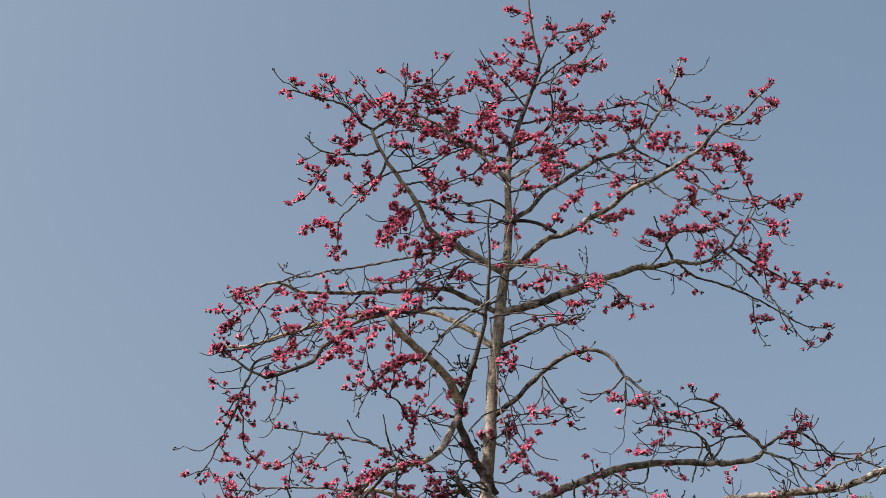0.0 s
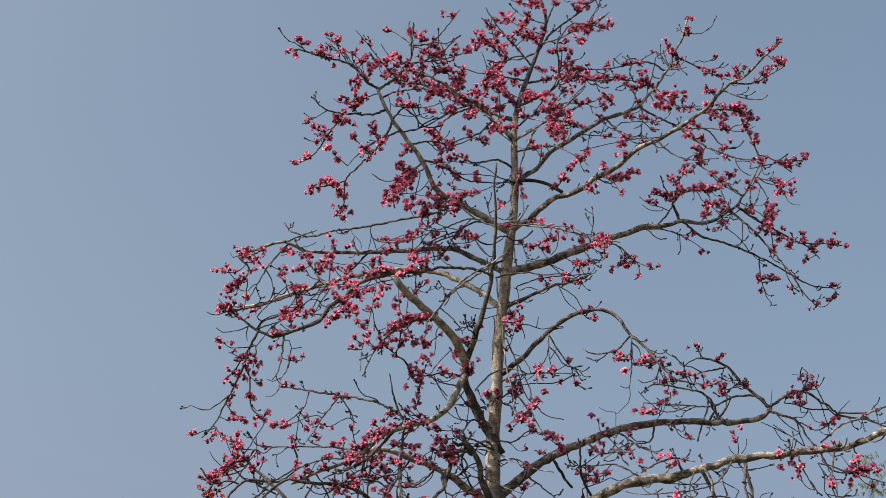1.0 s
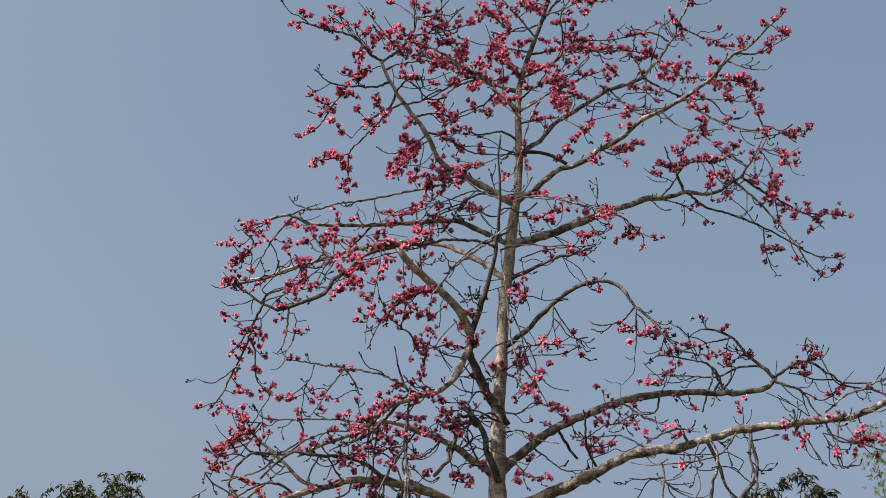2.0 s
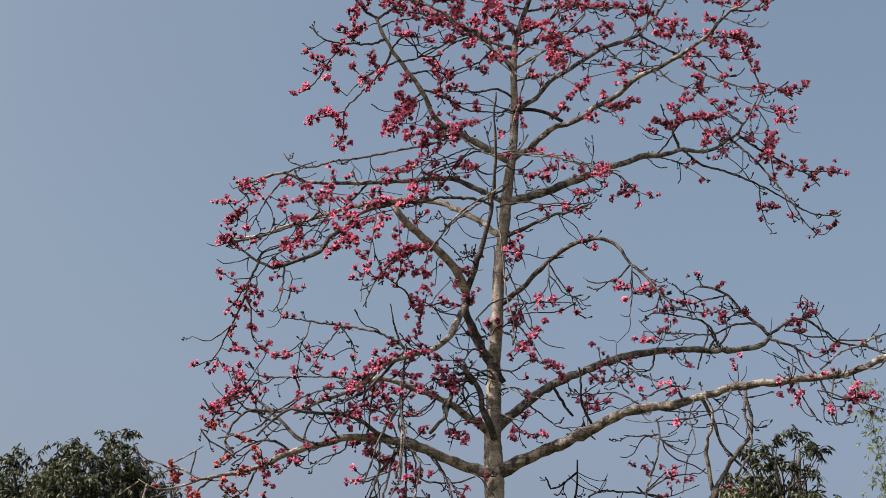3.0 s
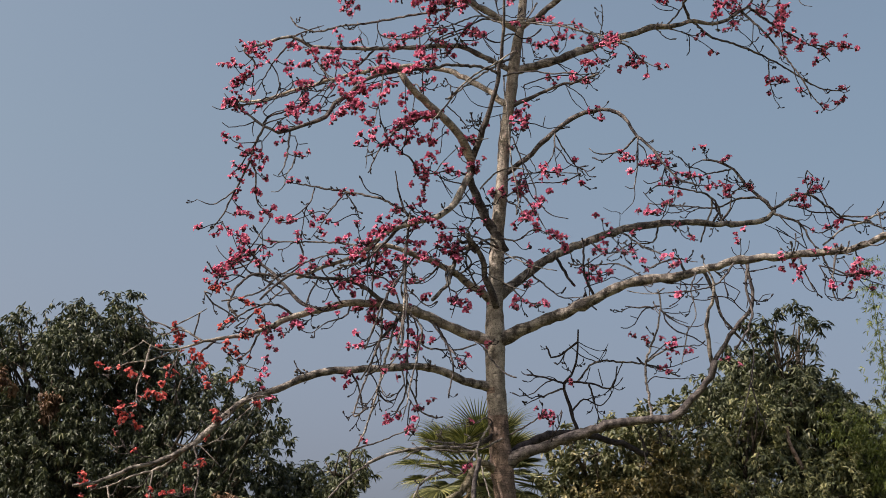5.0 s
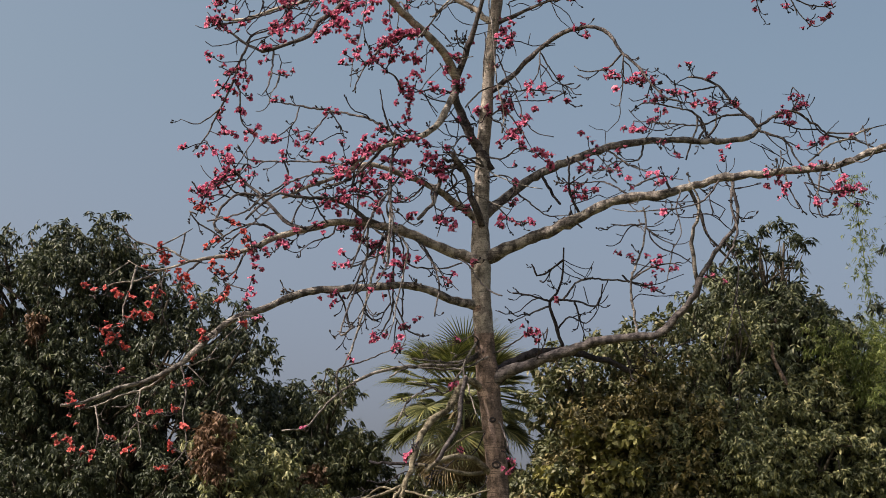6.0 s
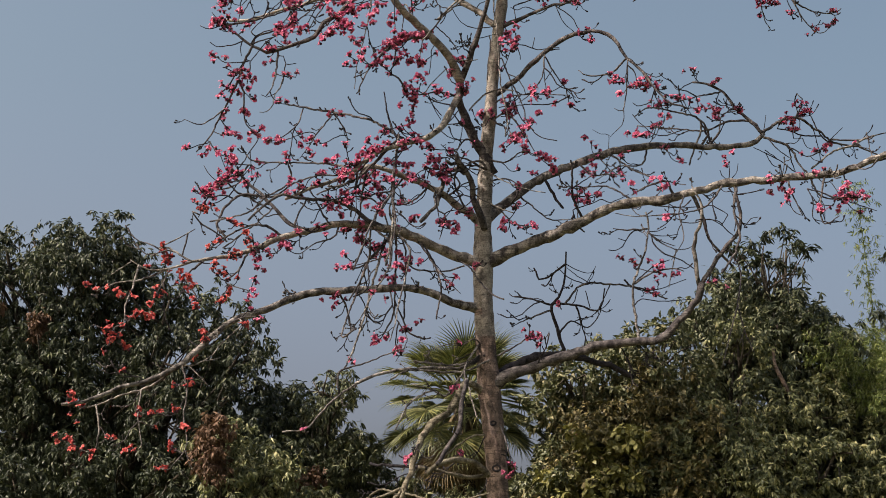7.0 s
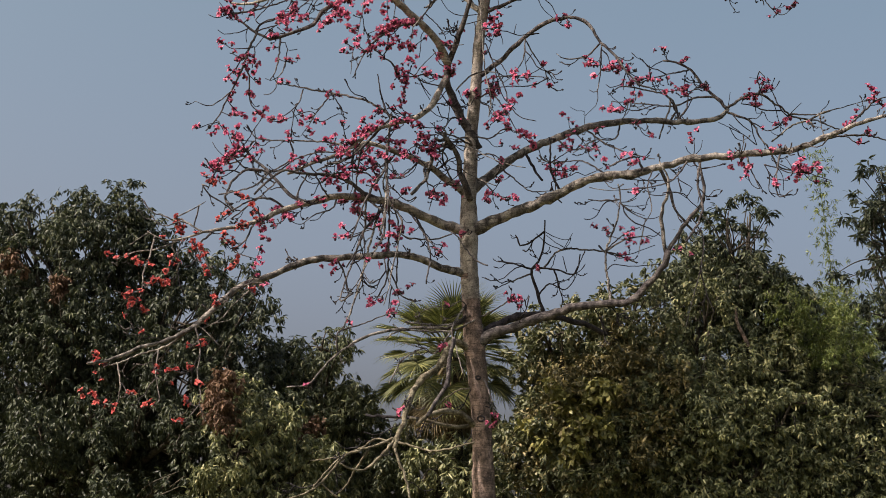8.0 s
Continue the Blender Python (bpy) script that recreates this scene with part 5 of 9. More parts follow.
branch([(0.9,34.0,9.39),(0.24,33.79,9.54),(-0.35,33.6,9.76),(-0.95,33.4,9.93),(-1.53,33.22,9.97),(-2.1,33.04,9.95),(-2.78,32.82,9.73),(-3.22,32.67,9.56),(-3.87,32.44,9.2),(-4.51,32.22,8.99),(-4.94,32.08,8.88),(-5.35,31.93,8.7),(-5.75,31.8,8.63),(-6.09,31.66,8.8)], [0.128,0.105,0.087,0.076,0.064,0.046,0.029,0.017,0.009], 0.9, 0.7, at=[(0.64,0.06,-0.24,3),(0.65,0.06,-0.07,2),(0.71,-0.03,-0.06,2)])
branch([(-2.78,32.82,9.75),(-3.08,32.95,9.9),(-3.4,33.12,10.21),(-3.73,33.31,10.62),(-4.06,33.47,10.9),(-4.32,33.61,11.18),(-4.58,33.71,11.27)], [0.046,0.035,0.029], 1.2, 0.9, at=[(0.7,0.09,0.11,3),(0.73,0.18,0.2,2),(0.83,-0.02,-0.01,2),(1.0,-0.12,0.27,1),(1.0,0.06,0.26,2)])
branch([(-0.94,33.4,9.91),(-1.53,33.14,10.07),(-1.88,32.95,10.32),(-2.22,32.8,10.39),(-2.78,32.56,10.35),(-3.22,32.36,10.37),(-3.54,32.2,10.14),(-3.84,32.0,9.73)], [0.052,0.041,0.029,0.023], 1.2, 0.7, at=[(0.4,0.03,0.02,3)])
branch([(-3.67,33.29,10.55),(-4.12,33.14,10.56),(-4.44,33.01,10.28),(-4.58,32.87,9.82),(-4.38,32.78,9.56)], [0.029,0.023], 1.2, 0.8)
branch([(-4.29,33.59,11.15),(-4.68,33.68,10.98),(-4.91,33.75,10.71),(-5.14,33.86,10.24)], [0.023,0.009], 1.2, 0.9, at=[(0.16,-0.0,-0.04,4),(0.29,0.03,-0.04,3),(0.43,-0.02,0.01,3),(0.56,-0.08,0.04,3),(0.75,-0.01,-0.02,2),(0.85,0.11,-0.04,1)])
branch([(-3.22,32.67,9.56),(-3.55,32.5,9.75),(-3.88,32.35,9.7),(-4.3,32.14,9.41),(-4.6,31.97,9.13)], [0.029,0.012], 1.3, 0.9, at=[(0.91,-0.02,0.03,2)])
branch([(-3.87,32.44,9.19),(-4.04,32.2,8.73),(-4.24,32.04,8.46),(-3.75,31.78,8.25)], [0.023,0.009], 1.3, 0.9, at=[(0.45,-0.09,0.08,3),(0.55,-0.14,0.1,2),(0.66,-0.1,-0.21,3),(0.95,0.0,-0.08,2),(1.0,0.1,0.29,2)])
branch([(-4.94,32.08,8.88),(-5.43,32.25,9.18),(-5.67,32.32,9.19),(-5.25,32.48,9.47),(-4.99,32.58,9.68)], [0.023,0.009], 1.2, 0.6, bark_grey, at=[(0.3,-0.05,-0.14,3),(0.38,0.01,-0.1,2)])
branch([(-5.35,31.93,8.7),(-5.87,31.8,8.43),(-6.29,31.71,8.35),(-6.7,31.61,8.15)], [0.023,0.009], 1, 0.6, bark_grey, at=[(1.0,-0.11,0.05,2)])
branch([(-5.92,31.73,8.71),(-5.99,31.57,8.21),(-6.08,31.46,7.85),(-6.07,31.31,7.38),(-6.23,31.22,7.14)], [0.023,0.009], 1.1, 0.8, bark_grey, at=[(0.42,-0.1,0.05,3),(0.64,0.21,0.02,2),(0.68,0.27,0.01,4),(0.91,0.01,0.0,2),(0.96,-0.11,0.11,3),(1.0,-0.05,-0.11,2),(1.0,0.17,-0.13,2)])
branch([(-4.72,32.15,8.91),(-5.0,31.91,8.53),(-4.79,31.7,8.15),(-4.69,31.55,7.84)], [0.023,0.009], 1.1, 0.8, at=[(0.43,-0.08,-0.02,2),(0.52,-0.01,0.01,4),(0.97,-0.1,-0.04,1)])
branch([(-1.41,33.27,9.96),(-1.05,33.07,9.58),(-1.03,32.87,9.06),(-1.34,32.59,8.41),(-1.55,32.37,7.9),(-1.83,32.15,7.42)], [0.023,0.009], 0.9, 0.7, bark_grey, at=[(0.39,0.07,0.0,3)])
branch([(-0.94,33.4,9.91),(-0.64,33.12,9.48),(-0.68,32.82,8.94),(-0.82,32.37,8.14),(-0.86,32.15,7.76),(-0.96,31.89,7.31)], [0.023,0.009], 0.8, 0.5, bark_grey)
branch([(-0.5,33.55,9.8),(-0.11,33.2,9.15),(0.13,33.0,8.82),(0.42,32.79,8.49)], [0.023,0.009], 0.8, 0.3, at=[(0.29,-0.12,-0.13,1),(0.79,0.04,0.05,2)])
branch([(-1.53,33.22,9.95),(-1.64,33.35,9.76),(-1.47,33.5,9.56),(-1.18,33.66,9.48)], [0.023,0.009], 1.4, 1, at=[(0.21,-0.03,0.01,3),(0.21,0.02,-0.01,3),(0.58,0.01,0.02,4),(0.62,0.0,0.0,4),(0.76,0.01,0.03,2)])
branch([(-0.8,33.45,9.9),(-1.07,33.21,10.22),(-0.98,32.9,10.74),(-1.01,32.58,11.26)], [0.023,0.009], 0.4, 0.2, bark_grey, at=[(0.04,0.19,0.12,3)])
branch([(-2.1,33.04,9.94),(-2.2,32.92,9.64),(-2.53,32.77,9.48),(-2.85,32.6,9.2)], [0.023,0.009], 1.1, 0.4, at=[(0.37,-0.03,0.09,1),(1.0,-0.23,0.05,2)])
branch([(0.93,34.0,8.39),(0.26,33.76,8.51),(-0.21,33.58,8.66),(-0.8,33.36,8.72),(-1.37,33.16,8.62),(-2.05,32.91,8.52),(-2.49,32.74,8.45),(-3.04,32.53,8.24),(-3.36,32.39,8.04),(-4.09,32.08,7.68),(-4.49,31.88,7.29),(-4.97,31.6,6.73),(-5.46,31.38,6.41),(-6.05,31.13,6.18),(-6.62,30.87,5.88),(-7.0,30.7,5.79)], [0.099,0.081,0.076,0.081,0.07,0.064,0.052,0.041,0.029], 0.3, 0.25, bark_grey, at=[(0.98,0.01,-0.07,3)])
branch([(-5.09,31.55,6.65),(-5.51,31.72,6.33),(-6.14,31.92,6.15),(-6.65,32.08,5.97),(-6.88,32.15,5.93)], [0.029,0.012], 0.8, 0.6, bark_grey, at=[(1.0,-0.09,0.04,2)])
branch([(-4.95,31.6,6.73),(-4.85,31.51,6.45),(-4.8,31.41,6.1),(-4.81,31.26,5.65),(-4.7,31.09,5.1),(-4.96,30.92,4.65)], [0.023,0.009], 0.7, 0.5, bark_grey, at=[(0.18,-0.09,-0.03,2),(0.82,-0.19,0.1,2),(1.0,-0.16,-0.0,2)])
branch([(-2.05,32.91,8.52),(-1.87,33.04,8.14),(-1.8,33.19,7.7),(-2.04,33.26,7.71)], [0.023,0.009], 0.8, 0.2, at=[(0.05,-0.13,-0.07,3),(0.14,-0.06,-0.04,2)])
branch([(-1.03,33.29,8.68),(-0.89,33.04,8.04),(-0.64,32.83,7.54),(-0.85,32.61,7.04)], [0.017,0.007], 1, 0.5, at=[(0.0,0.0,-0.01,3),(0.77,-0.06,-0.0,3)])
branch([(-6.65,32.08,5.99),(-6.55,32.03,5.5),(-6.62,31.98,5.05),(-6.89,31.95,5.1)], [0.023,0.009], 1, 0.7, bark_grey, at=[(0.86,-0.01,-0.02,3),(1.0,-0.34,0.16,2),(1.0,-0.17,0.13,2)])
branch([(-5.74,31.79,6.25),(-5.73,31.61,5.68),(-5.61,31.44,5.12),(-5.75,31.38,5.0)], [0.017,0.007], 0.8, 0.6, bark_grey, at=[(0.27,0.2,-0.04,2),(0.98,-0.02,0.04,1)])
branch([(-4.19,32.03,7.61),(-3.72,31.73,7.73),(-3.36,31.51,7.58)], [0.017,0.007], 0.8, 0.5, at=[(0.42,0.0,-0.07,2)])
branch([(1.0,34.0,7.45),(0.52,33.73,7.14),(-0.18,33.38,7.04),(-0.97,32.96,6.89),(-1.52,32.65,6.64),(-1.94,32.38,6.3),(-2.3,32.09,5.87),(-2.55,31.89,5.56),(-2.96,31.65,5.47)], [0.041,0.035,0.023,0.017], 0.5, 0.1, bark_grey)
branch([(-1.94,32.38,6.28),(-1.95,32.28,6.74),(-1.51,32.18,6.9),(-0.95,32.05,7.11),(-0.62,31.98,7.22)], [0.023,0.009], 0.7, 0.6)
branch([(0.97,34.0,7.82),(0.75,33.72,7.49),(0.54,33.35,7.02),(0.63,33.01,6.56),(0.79,32.52,5.93)], [0.029,0.012], 0.4, 0.1, bark_grey)
branch([(0.54,33.35,7.02),(0.18,33.15,6.46),(-0.11,33.05,6.55),(-0.51,32.93,6.64)], [0.023,0.009], 0.8, 0.3, bark_grey, at=[(0.36,-0.03,-0.02,2)])
branch([(1.01,34.0,7.34),(1.45,33.7,7.51),(1.78,33.44,7.7),(1.94,33.29,7.85)], [0.023,0.009], 0.6, 0.3, at=[(0.82,0.09,-0.08,3),(0.9,0.11,-0.09,2)])
branch([(1.13,34.0,6.21),(1.35,33.74,5.81),(1.46,33.49,5.38),(1.51,33.28,5.02)], [0.023,0.009], 0.6, 0.5, at=[(1.0,0.0,-0.06,3)])
branch([(7.29,35.97,13.01),(7.03,36.09,13.35),(6.69,36.23,13.73),(6.47,36.35,14.12),(6.1,36.47,14.37),(5.79,36.56,14.42)], [0.046,0.035,0.023], 1.2, 0.3, at=[(0.75,0.07,0.1,1)])
branch([(7.24,35.94,12.96),(7.82,35.75,12.63),(8.02,35.62,12.2),(8.28,35.49,11.83)], [0.035,0.023,0.017], 1, 0.4)
branch([(7.26,35.99,13.05),(7.7,36.17,13.37),(8.13,36.32,13.54),(8.68,36.54,13.29),(9.1,36.72,13.07),(9.67,36.91,13.04),(10.37,37.16,12.87)], [0.035,0.029,0.023,0.017], 0.9, 0.3, at=[(0.19,0.03,-0.03,1),(0.25,0.07,-0.21,2),(0.57,-0.2,-0.24,1)])
branch([(8.99,36.67,13.13),(9.59,36.56,13.09),(10.16,36.44,13.23),(10.86,36.29,13.42)], [0.023,0.009], 0.7, 0.2)
branch([(8.13,36.32,13.54),(8.31,36.4,13.93),(8.2,36.44,14.16)], [0.023,0.009], 1, 0.6, at=[(0.47,0.1,-0.04,1)])
branch([(5.8,35.54,12.54),(5.93,35.39,12.85),(5.66,35.23,13.13),(5.07,35.01,13.19),(4.54,34.81,13.19),(4.2,34.67,12.94)], [0.029,0.012], 1, 0.5, at=[(0.67,-0.01,-0.18,1),(0.76,0.0,0.08,1)])
branch([(7.03,36.09,13.35),(6.54,36.23,13.37),(6.03,36.4,13.2),(5.41,36.58,13.28),(4.52,36.84,13.42)], [0.029,0.012], 1, 0.3, at=[(1.0,-0.01,-0.25,2)])
branch([(6.4,36.36,14.13),(6.05,36.24,14.01),(5.49,36.03,13.8),(5.07,35.87,13.61)], [0.023,0.009], 1.1, 0.4, at=[(0.41,0.05,-0.22,1),(0.72,-0.01,0.09,1)])
branch([(5.94,35.58,12.54),(6.23,35.66,12.94),(6.33,35.74,13.37),(6.87,35.85,13.54)], [0.023,0.009], 0.9, 0.3, at=[(0.59,-0.12,0.05,1)])
branch([(2.2,34.48,11.45),(2.5,34.23,10.83),(2.62,34.16,10.69)], [0.035,0.023], 0.2, 0, at=[(0.0,-0.33,0.14,2)])
branch([(3.64,34.93,12.18),(3.97,34.67,11.84),(4.42,34.35,11.5),(4.86,34.05,11.29),(5.18,33.84,11.16)], [0.023,0.009], 1.2, 0.7, at=[(0.16,0.08,0.08,1)])
branch([(2.96,34.73,11.87),(3.27,34.52,11.54),(3.57,34.37,11.52),(3.91,34.19,11.45)], [0.023,0.009], 1.2, 1, at=[(0.25,-0.06,-0.04,2),(0.48,-0.01,0.18,3),(0.8,-0.02,-0.03,2)])
branch([(4.55,35.19,12.42),(4.44,35.41,12.06),(3.96,35.65,12.07),(3.47,35.94,11.82)], [0.023,0.009], 1, 0.8)
branch([(1.63,34.28,10.99),(1.89,34.15,10.75),(2.3,33.94,10.38),(2.76,33.75,10.34)], [0.023,0.009], 1, 0.6)
branch([(3.85,32.88,13.65),(3.5,33.04,13.35),(3.03,33.19,13.34),(2.86,33.25,13.48)], [0.023,0.009], 0.7, 0.2, at=[(0.4,0.09,-0.09,1)])
branch([(3.85,32.86,13.61),(3.81,32.72,12.87),(3.72,32.63,12.4),(3.54,32.59,12.42)], [0.017,0.007], 0.5, 0.2, at=[(0.33,-0.18,-0.01,1),(0.46,0.15,0.01,1)])
branch([(4.15,32.73,13.26),(4.42,32.86,12.98),(4.73,32.97,12.83)], [0.017,0.007], 1, 0.6, at=[(0.2,-0.11,-0.11,2),(0.33,-0.14,-0.09,1)])
branch([(2.2,33.51,14.01),(2.47,33.51,14.04)], [0.023,0.009], 0.5, 0)
branch([(2.15,33.54,13.96),(2.08,33.36,13.34),(1.82,33.22,12.91),(1.58,33.13,12.69)], [0.017,0.007], 1, 0.5)
branch([(2.14,33.51,13.88),(2.53,33.73,13.34),(2.84,33.86,13.06)], [0.017,0.007], 1, 0.3)
branch([(1.0,34.0,12.55),(1.36,33.67,12.61),(1.64,33.32,12.19),(1.9,32.85,11.55)], [0.023,0.009], 1.2, 1, at=[(0.22,-0.01,0.06,3),(0.29,0.08,0.08,2),(0.57,0.18,0.13,2),(0.68,-0.01,-0.03,3)])
branch([(0.93,33.96,11.68),(1.35,33.72,11.55),(1.70,33.48,11.73),(2.04,33.25,11.54)], [0.023,0.009], 1.3, 0.9, at=[(0.88,0.02,0.02,4),(1.0,0.06,0.0,5),(1.0,0.17,-0.15,3)])
branch([(1.01,34.0,12.91),(1.36,33.75,13.02),(1.84,33.45,12.99),(2.64,32.94,12.81)], [0.023,0.009], 1.2, 0.5)
branch([(1.08,34.0,13.95),(1.25,33.81,13.62),(1.43,33.47,14.02)], [0.017,0.007], 1, 0.6, at=[(0.79,-0.13,0.08,1),(0.93,-0.05,0.04,2)])
branch([(2.94,33.42,10.29),(2.73,33.27,10.7),(2.71,33.12,11.14),(2.67,33.03,11.42)], [0.029,0.017], 0.4, 0)
branch([(5.1,32.81,10.74),(5.36,32.92,10.3),(5.52,33.03,9.8),(5.81,33.12,9.47),(6.04,33.19,9.25)], [0.041,0.029,0.023], 0.4, 0.1)
branch([(6.03,32.55,10.88),(5.93,32.36,10.22),(6.01,32.21,9.71),(5.84,32.05,9.22),(5.58,31.92,8.84)], [0.029,0.023], 0.8, 0.15)
branch([(7.01,32.28,10.88),(7.09,32.2,10.53),(7.26,32.11,10.09)], [0.023,0.009], 1, 0.6, at=[(0.43,-0.06,-0.0,1)])
branch([(8.22,35.51,11.86),(8.48,35.64,11.48),(9.14,35.82,11.41),(9.81,36.01,11.26)], [0.023,0.009], 1.1, 0.7, at=[(0.44,-0.01,-0.08,2),(0.53,0.05,0.16,2),(0.67,0.06,0.14,2)])
branch([(7.72,32.07,10.95),(7.56,31.85,10.2),(7.61,31.74,9.83),(7.88,31.63,9.97)], [0.023,0.009], 1, 0.6, at=[(0.0,-0.06,0.0,1),(0.46,-0.01,-0.03,2)])
branch([(3.89,33.14,10.66),(3.45,33.35,10.96),(2.77,33.65,10.98)], [0.023,0.009], 0.8, 0.4, at=[(0.79,0.05,-0.23,2),(0.86,-0.0,-0.14,2)])
branch([(5.02,32.83,10.72),(4.85,32.59,10.22),(4.89,32.31,9.62),(4.6,32.04,9.1)], [0.017,0.007], 0.5, 0.1)
branch([(4.79,32.9,10.66),(4.61,32.76,10.92),(4.18,32.58,10.75),(3.87,32.43,10.53)], [0.029,0.012], 1.4, 0.9, at=[(0.21,-0.02,0.0,2),(0.47,0.03,-0.06,3),(0.92,-0.07,0.07,2)])
branch([(5.78,32.62,10.87),(5.38,32.32,10.32),(4.88,32.06,10.08),(4.27,31.75,9.94)], [0.023,0.009], 0.5, 0.2, at=[(0.87,0.01,-0.14,1)])
branch([(8.51,31.84,11.14),(9.05,32.0,11.3),(9.8,32.22,11.37),(10.54,32.44,11.2)], [0.029,0.012], 0.9, 0.6)
branch([(9.06,31.65,11.35),(9.5,31.83,11.79),(9.82,31.95,12.1),(10.21,32.08,12.27)], [0.029,0.012], 1.2, 1, at=[(0.21,-0.0,-0.0,3),(0.71,-0.08,0.13,4)])
branch([(2.71,34.89,7.64),(2.51,34.77,8.2),(2.38,34.67,8.67),(2.56,34.62,8.85),(2.67,34.53,9.27),(2.69,34.42,9.8)], [0.041,0.035,0.023,0.017], 0.4, 0)
branch([(2.41,34.67,8.67),(1.96,34.76,8.81),(1.6,34.83,8.88)], [0.023,0.017], 1.9, 0)
branch([(2.42,34.66,8.71),(2.91,34.51,8.65),(3.38,34.36,8.53),(3.49,34.22,8.97)], [0.023,0.017], 0.6, 0, at=[(0.04,0.02,-0.09,1)])
branch([(2.39,34.7,8.56),(1.96,34.56,8.37),(1.53,34.43,8.14)], [0.023,0.009], 1.9, 0.1)
branch([(2.68,34.48,9.54),(2.2,34.66,9.22),(2.02,34.75,9.49)], [0.023,0.017], 1.9, 0)
branch([(2.67,34.58,8.68),(3.06,34.75,9.14),(3.68,34.93,9.21),(4.32,35.11,9.18),(4.95,35.3,8.98)], [0.023,0.017], 0.6, 0.15, at=[(0.77,0.05,0.03,1)])
branch([(4.12,33.32,7.68),(4.09,33.36,7.85),(4.01,33.55,8.84),(4.27,33.71,9.6),(4.38,33.82,10.18),(4.34,33.9,10.57)], [0.035,0.023,0.017], 0.5, 0.1, bark_grey, at=[(0.57,-0.21,0.09,2)])
branch([(4.04,33.57,8.93),(4.35,33.49,9.13),(4.81,33.39,9.24),(5.04,33.34,9.17)], [0.023,0.009], 0.5, 0.5, at=[(0.45,0.0,0.03,2)])
branch([(4.36,33.82,10.18),(3.94,33.91,10.16),(3.65,33.97,10.21)], [0.023,0.009], 0.5, 0.2)
branch([(4.36,33.81,10.12),(4.63,33.73,9.86),(4.97,33.65,9.67)], [0.023,0.009], 0.5, 0.3)
branch([(2.91,34.51,8.65),(3.04,34.6,8.24),(3.17,34.68,7.83)], [0.023,0.009], 1.9, 0)
branch([(2.58,34.8,8.09),(2.81,34.73,8.33),(3.17,34.66,8.2),(3.4,34.59,8.43)], [0.023,0.009], 1.9, 0)
branch([(5.87,33.04,9.66),(6.12,32.86,9.09),(6.0,32.64,8.34),(5.78,32.41,7.6),(5.6,32.22,6.99)], [0.017,0.007], 0.2, 0)
branch([(6.0,32.64,8.34),(6.16,32.64,7.76),(6.32,32.64,7.36)], [0.017,0.007], 0.3, 0)
branch([(0.12,33.71,10.75),(0.38,33.5,11.0),(0.09,33.31,11.19),(-0.32,33.1,11.19),(-0.61,32.92,10.95)], [0.023,0.009], 1.4, 0.75, at=[(0.51,-0.01,0.11,5),(0.65,0.02,0.01,3),(0.69,-0.04,-0.17,4),(1.0,0.06,-0.06,2)])
branch([(1.08,34.00,11.36),(0.47,33.54,11.56),(0.03,33.28,11.49),(-0.26,33.02,11.20)], [0.023,0.009], 1.4, 0.75)
branch([(0.53,33.86,10.49),(0.27,33.46,10.99),(0.38,33.15,11.39),(0.56,32.97,11.58)], [0.023,0.009], 1.4, 0.75, at=[(0.0,-0.14,-0.06,1)])
branch([(0.01,33.67,10.83),(-0.09,33.49,10.45),(0.09,33.36,10.23),(-0.03,33.11,9.69)], [0.023,0.009], 1.4, 0.75, at=[(0.72,0.16,-0.04,2)])
branch([(-0.9,32.6,11.61),(-0.96,32.36,11.15),(-1.01,31.91,10.31),(-0.85,31.53,9.64)], [0.023,0.009], 1.4, 0.75, at=[(0.49,-0.12,-0.03,3)])
branch([(0.87,33.95,11.81),(0.53,33.60,12.01),(0.27,33.31,11.68),(-0.09,33.02,11.59)], [0.023,0.009], 1.4, 0.75, at=[(1.0,-0.29,-0.0,3)])
branch([(0.92,34.0,11.17),(1.34,33.64,11.16),(1.62,33.38,10.97)], [0.023,0.009], 1.4, 0.75)
branch([(0.91,34.0,10.76),(1.22,33.74,10.51),(1.55,33.42,10.13),(2.0,33.08,9.98)], [0.023,0.009], 1.4, 0.75, at=[(0.0,-0.1,0.0,2),(0.47,0.12,0.15,2),(0.51,-0.16,-0.23,2),(0.56,-0.03,-0.02,1),(0.74,-0.0,-0.06,1),(0.91,-0.0,-0.01,1)])
branch([(-0.27,33.57,10.95),(-0.56,33.36,10.59),(-0.9,33.17,10.42),(-1.25,32.98,10.43)], [0.023,0.009], 1.4, 0.75, at=[(0.58,-0.01,0.01,1)])
branch([(-0.8,33.4,11.09),(-1.04,33.55,10.83),(-1.4,33.7,10.8),(-1.76,33.86,10.66)], [0.023,0.009], 1.4, 0.75, at=[(0.0,0.0,0.0,2),(0.57,0.03,-0.08,2),(0.78,0.01,0.01,2)])
branch([(-1.39,33.2,11.25),(-1.61,33.04,10.86),(-1.94,32.88,10.64),(-2.27,32.67,10.23)], [0.023,0.009], 1.4, 0.75, at=[(0.24,0.12,-0.08,4),(0.95,0.07,-0.06,3)])
branch([(1.01,34.0,12.91),(1.11,33.64,12.41),(1.34,33.39,12.21),(1.56,33.03,11.78)], [0.023,0.009], 1.4, 0.75, at=[(0.14,-0.23,-0.05,3),(0.24,-0.01,0.01,2),(0.86,-0.15,-0.14,2),(0.91,-0.0,-0.02,2)])
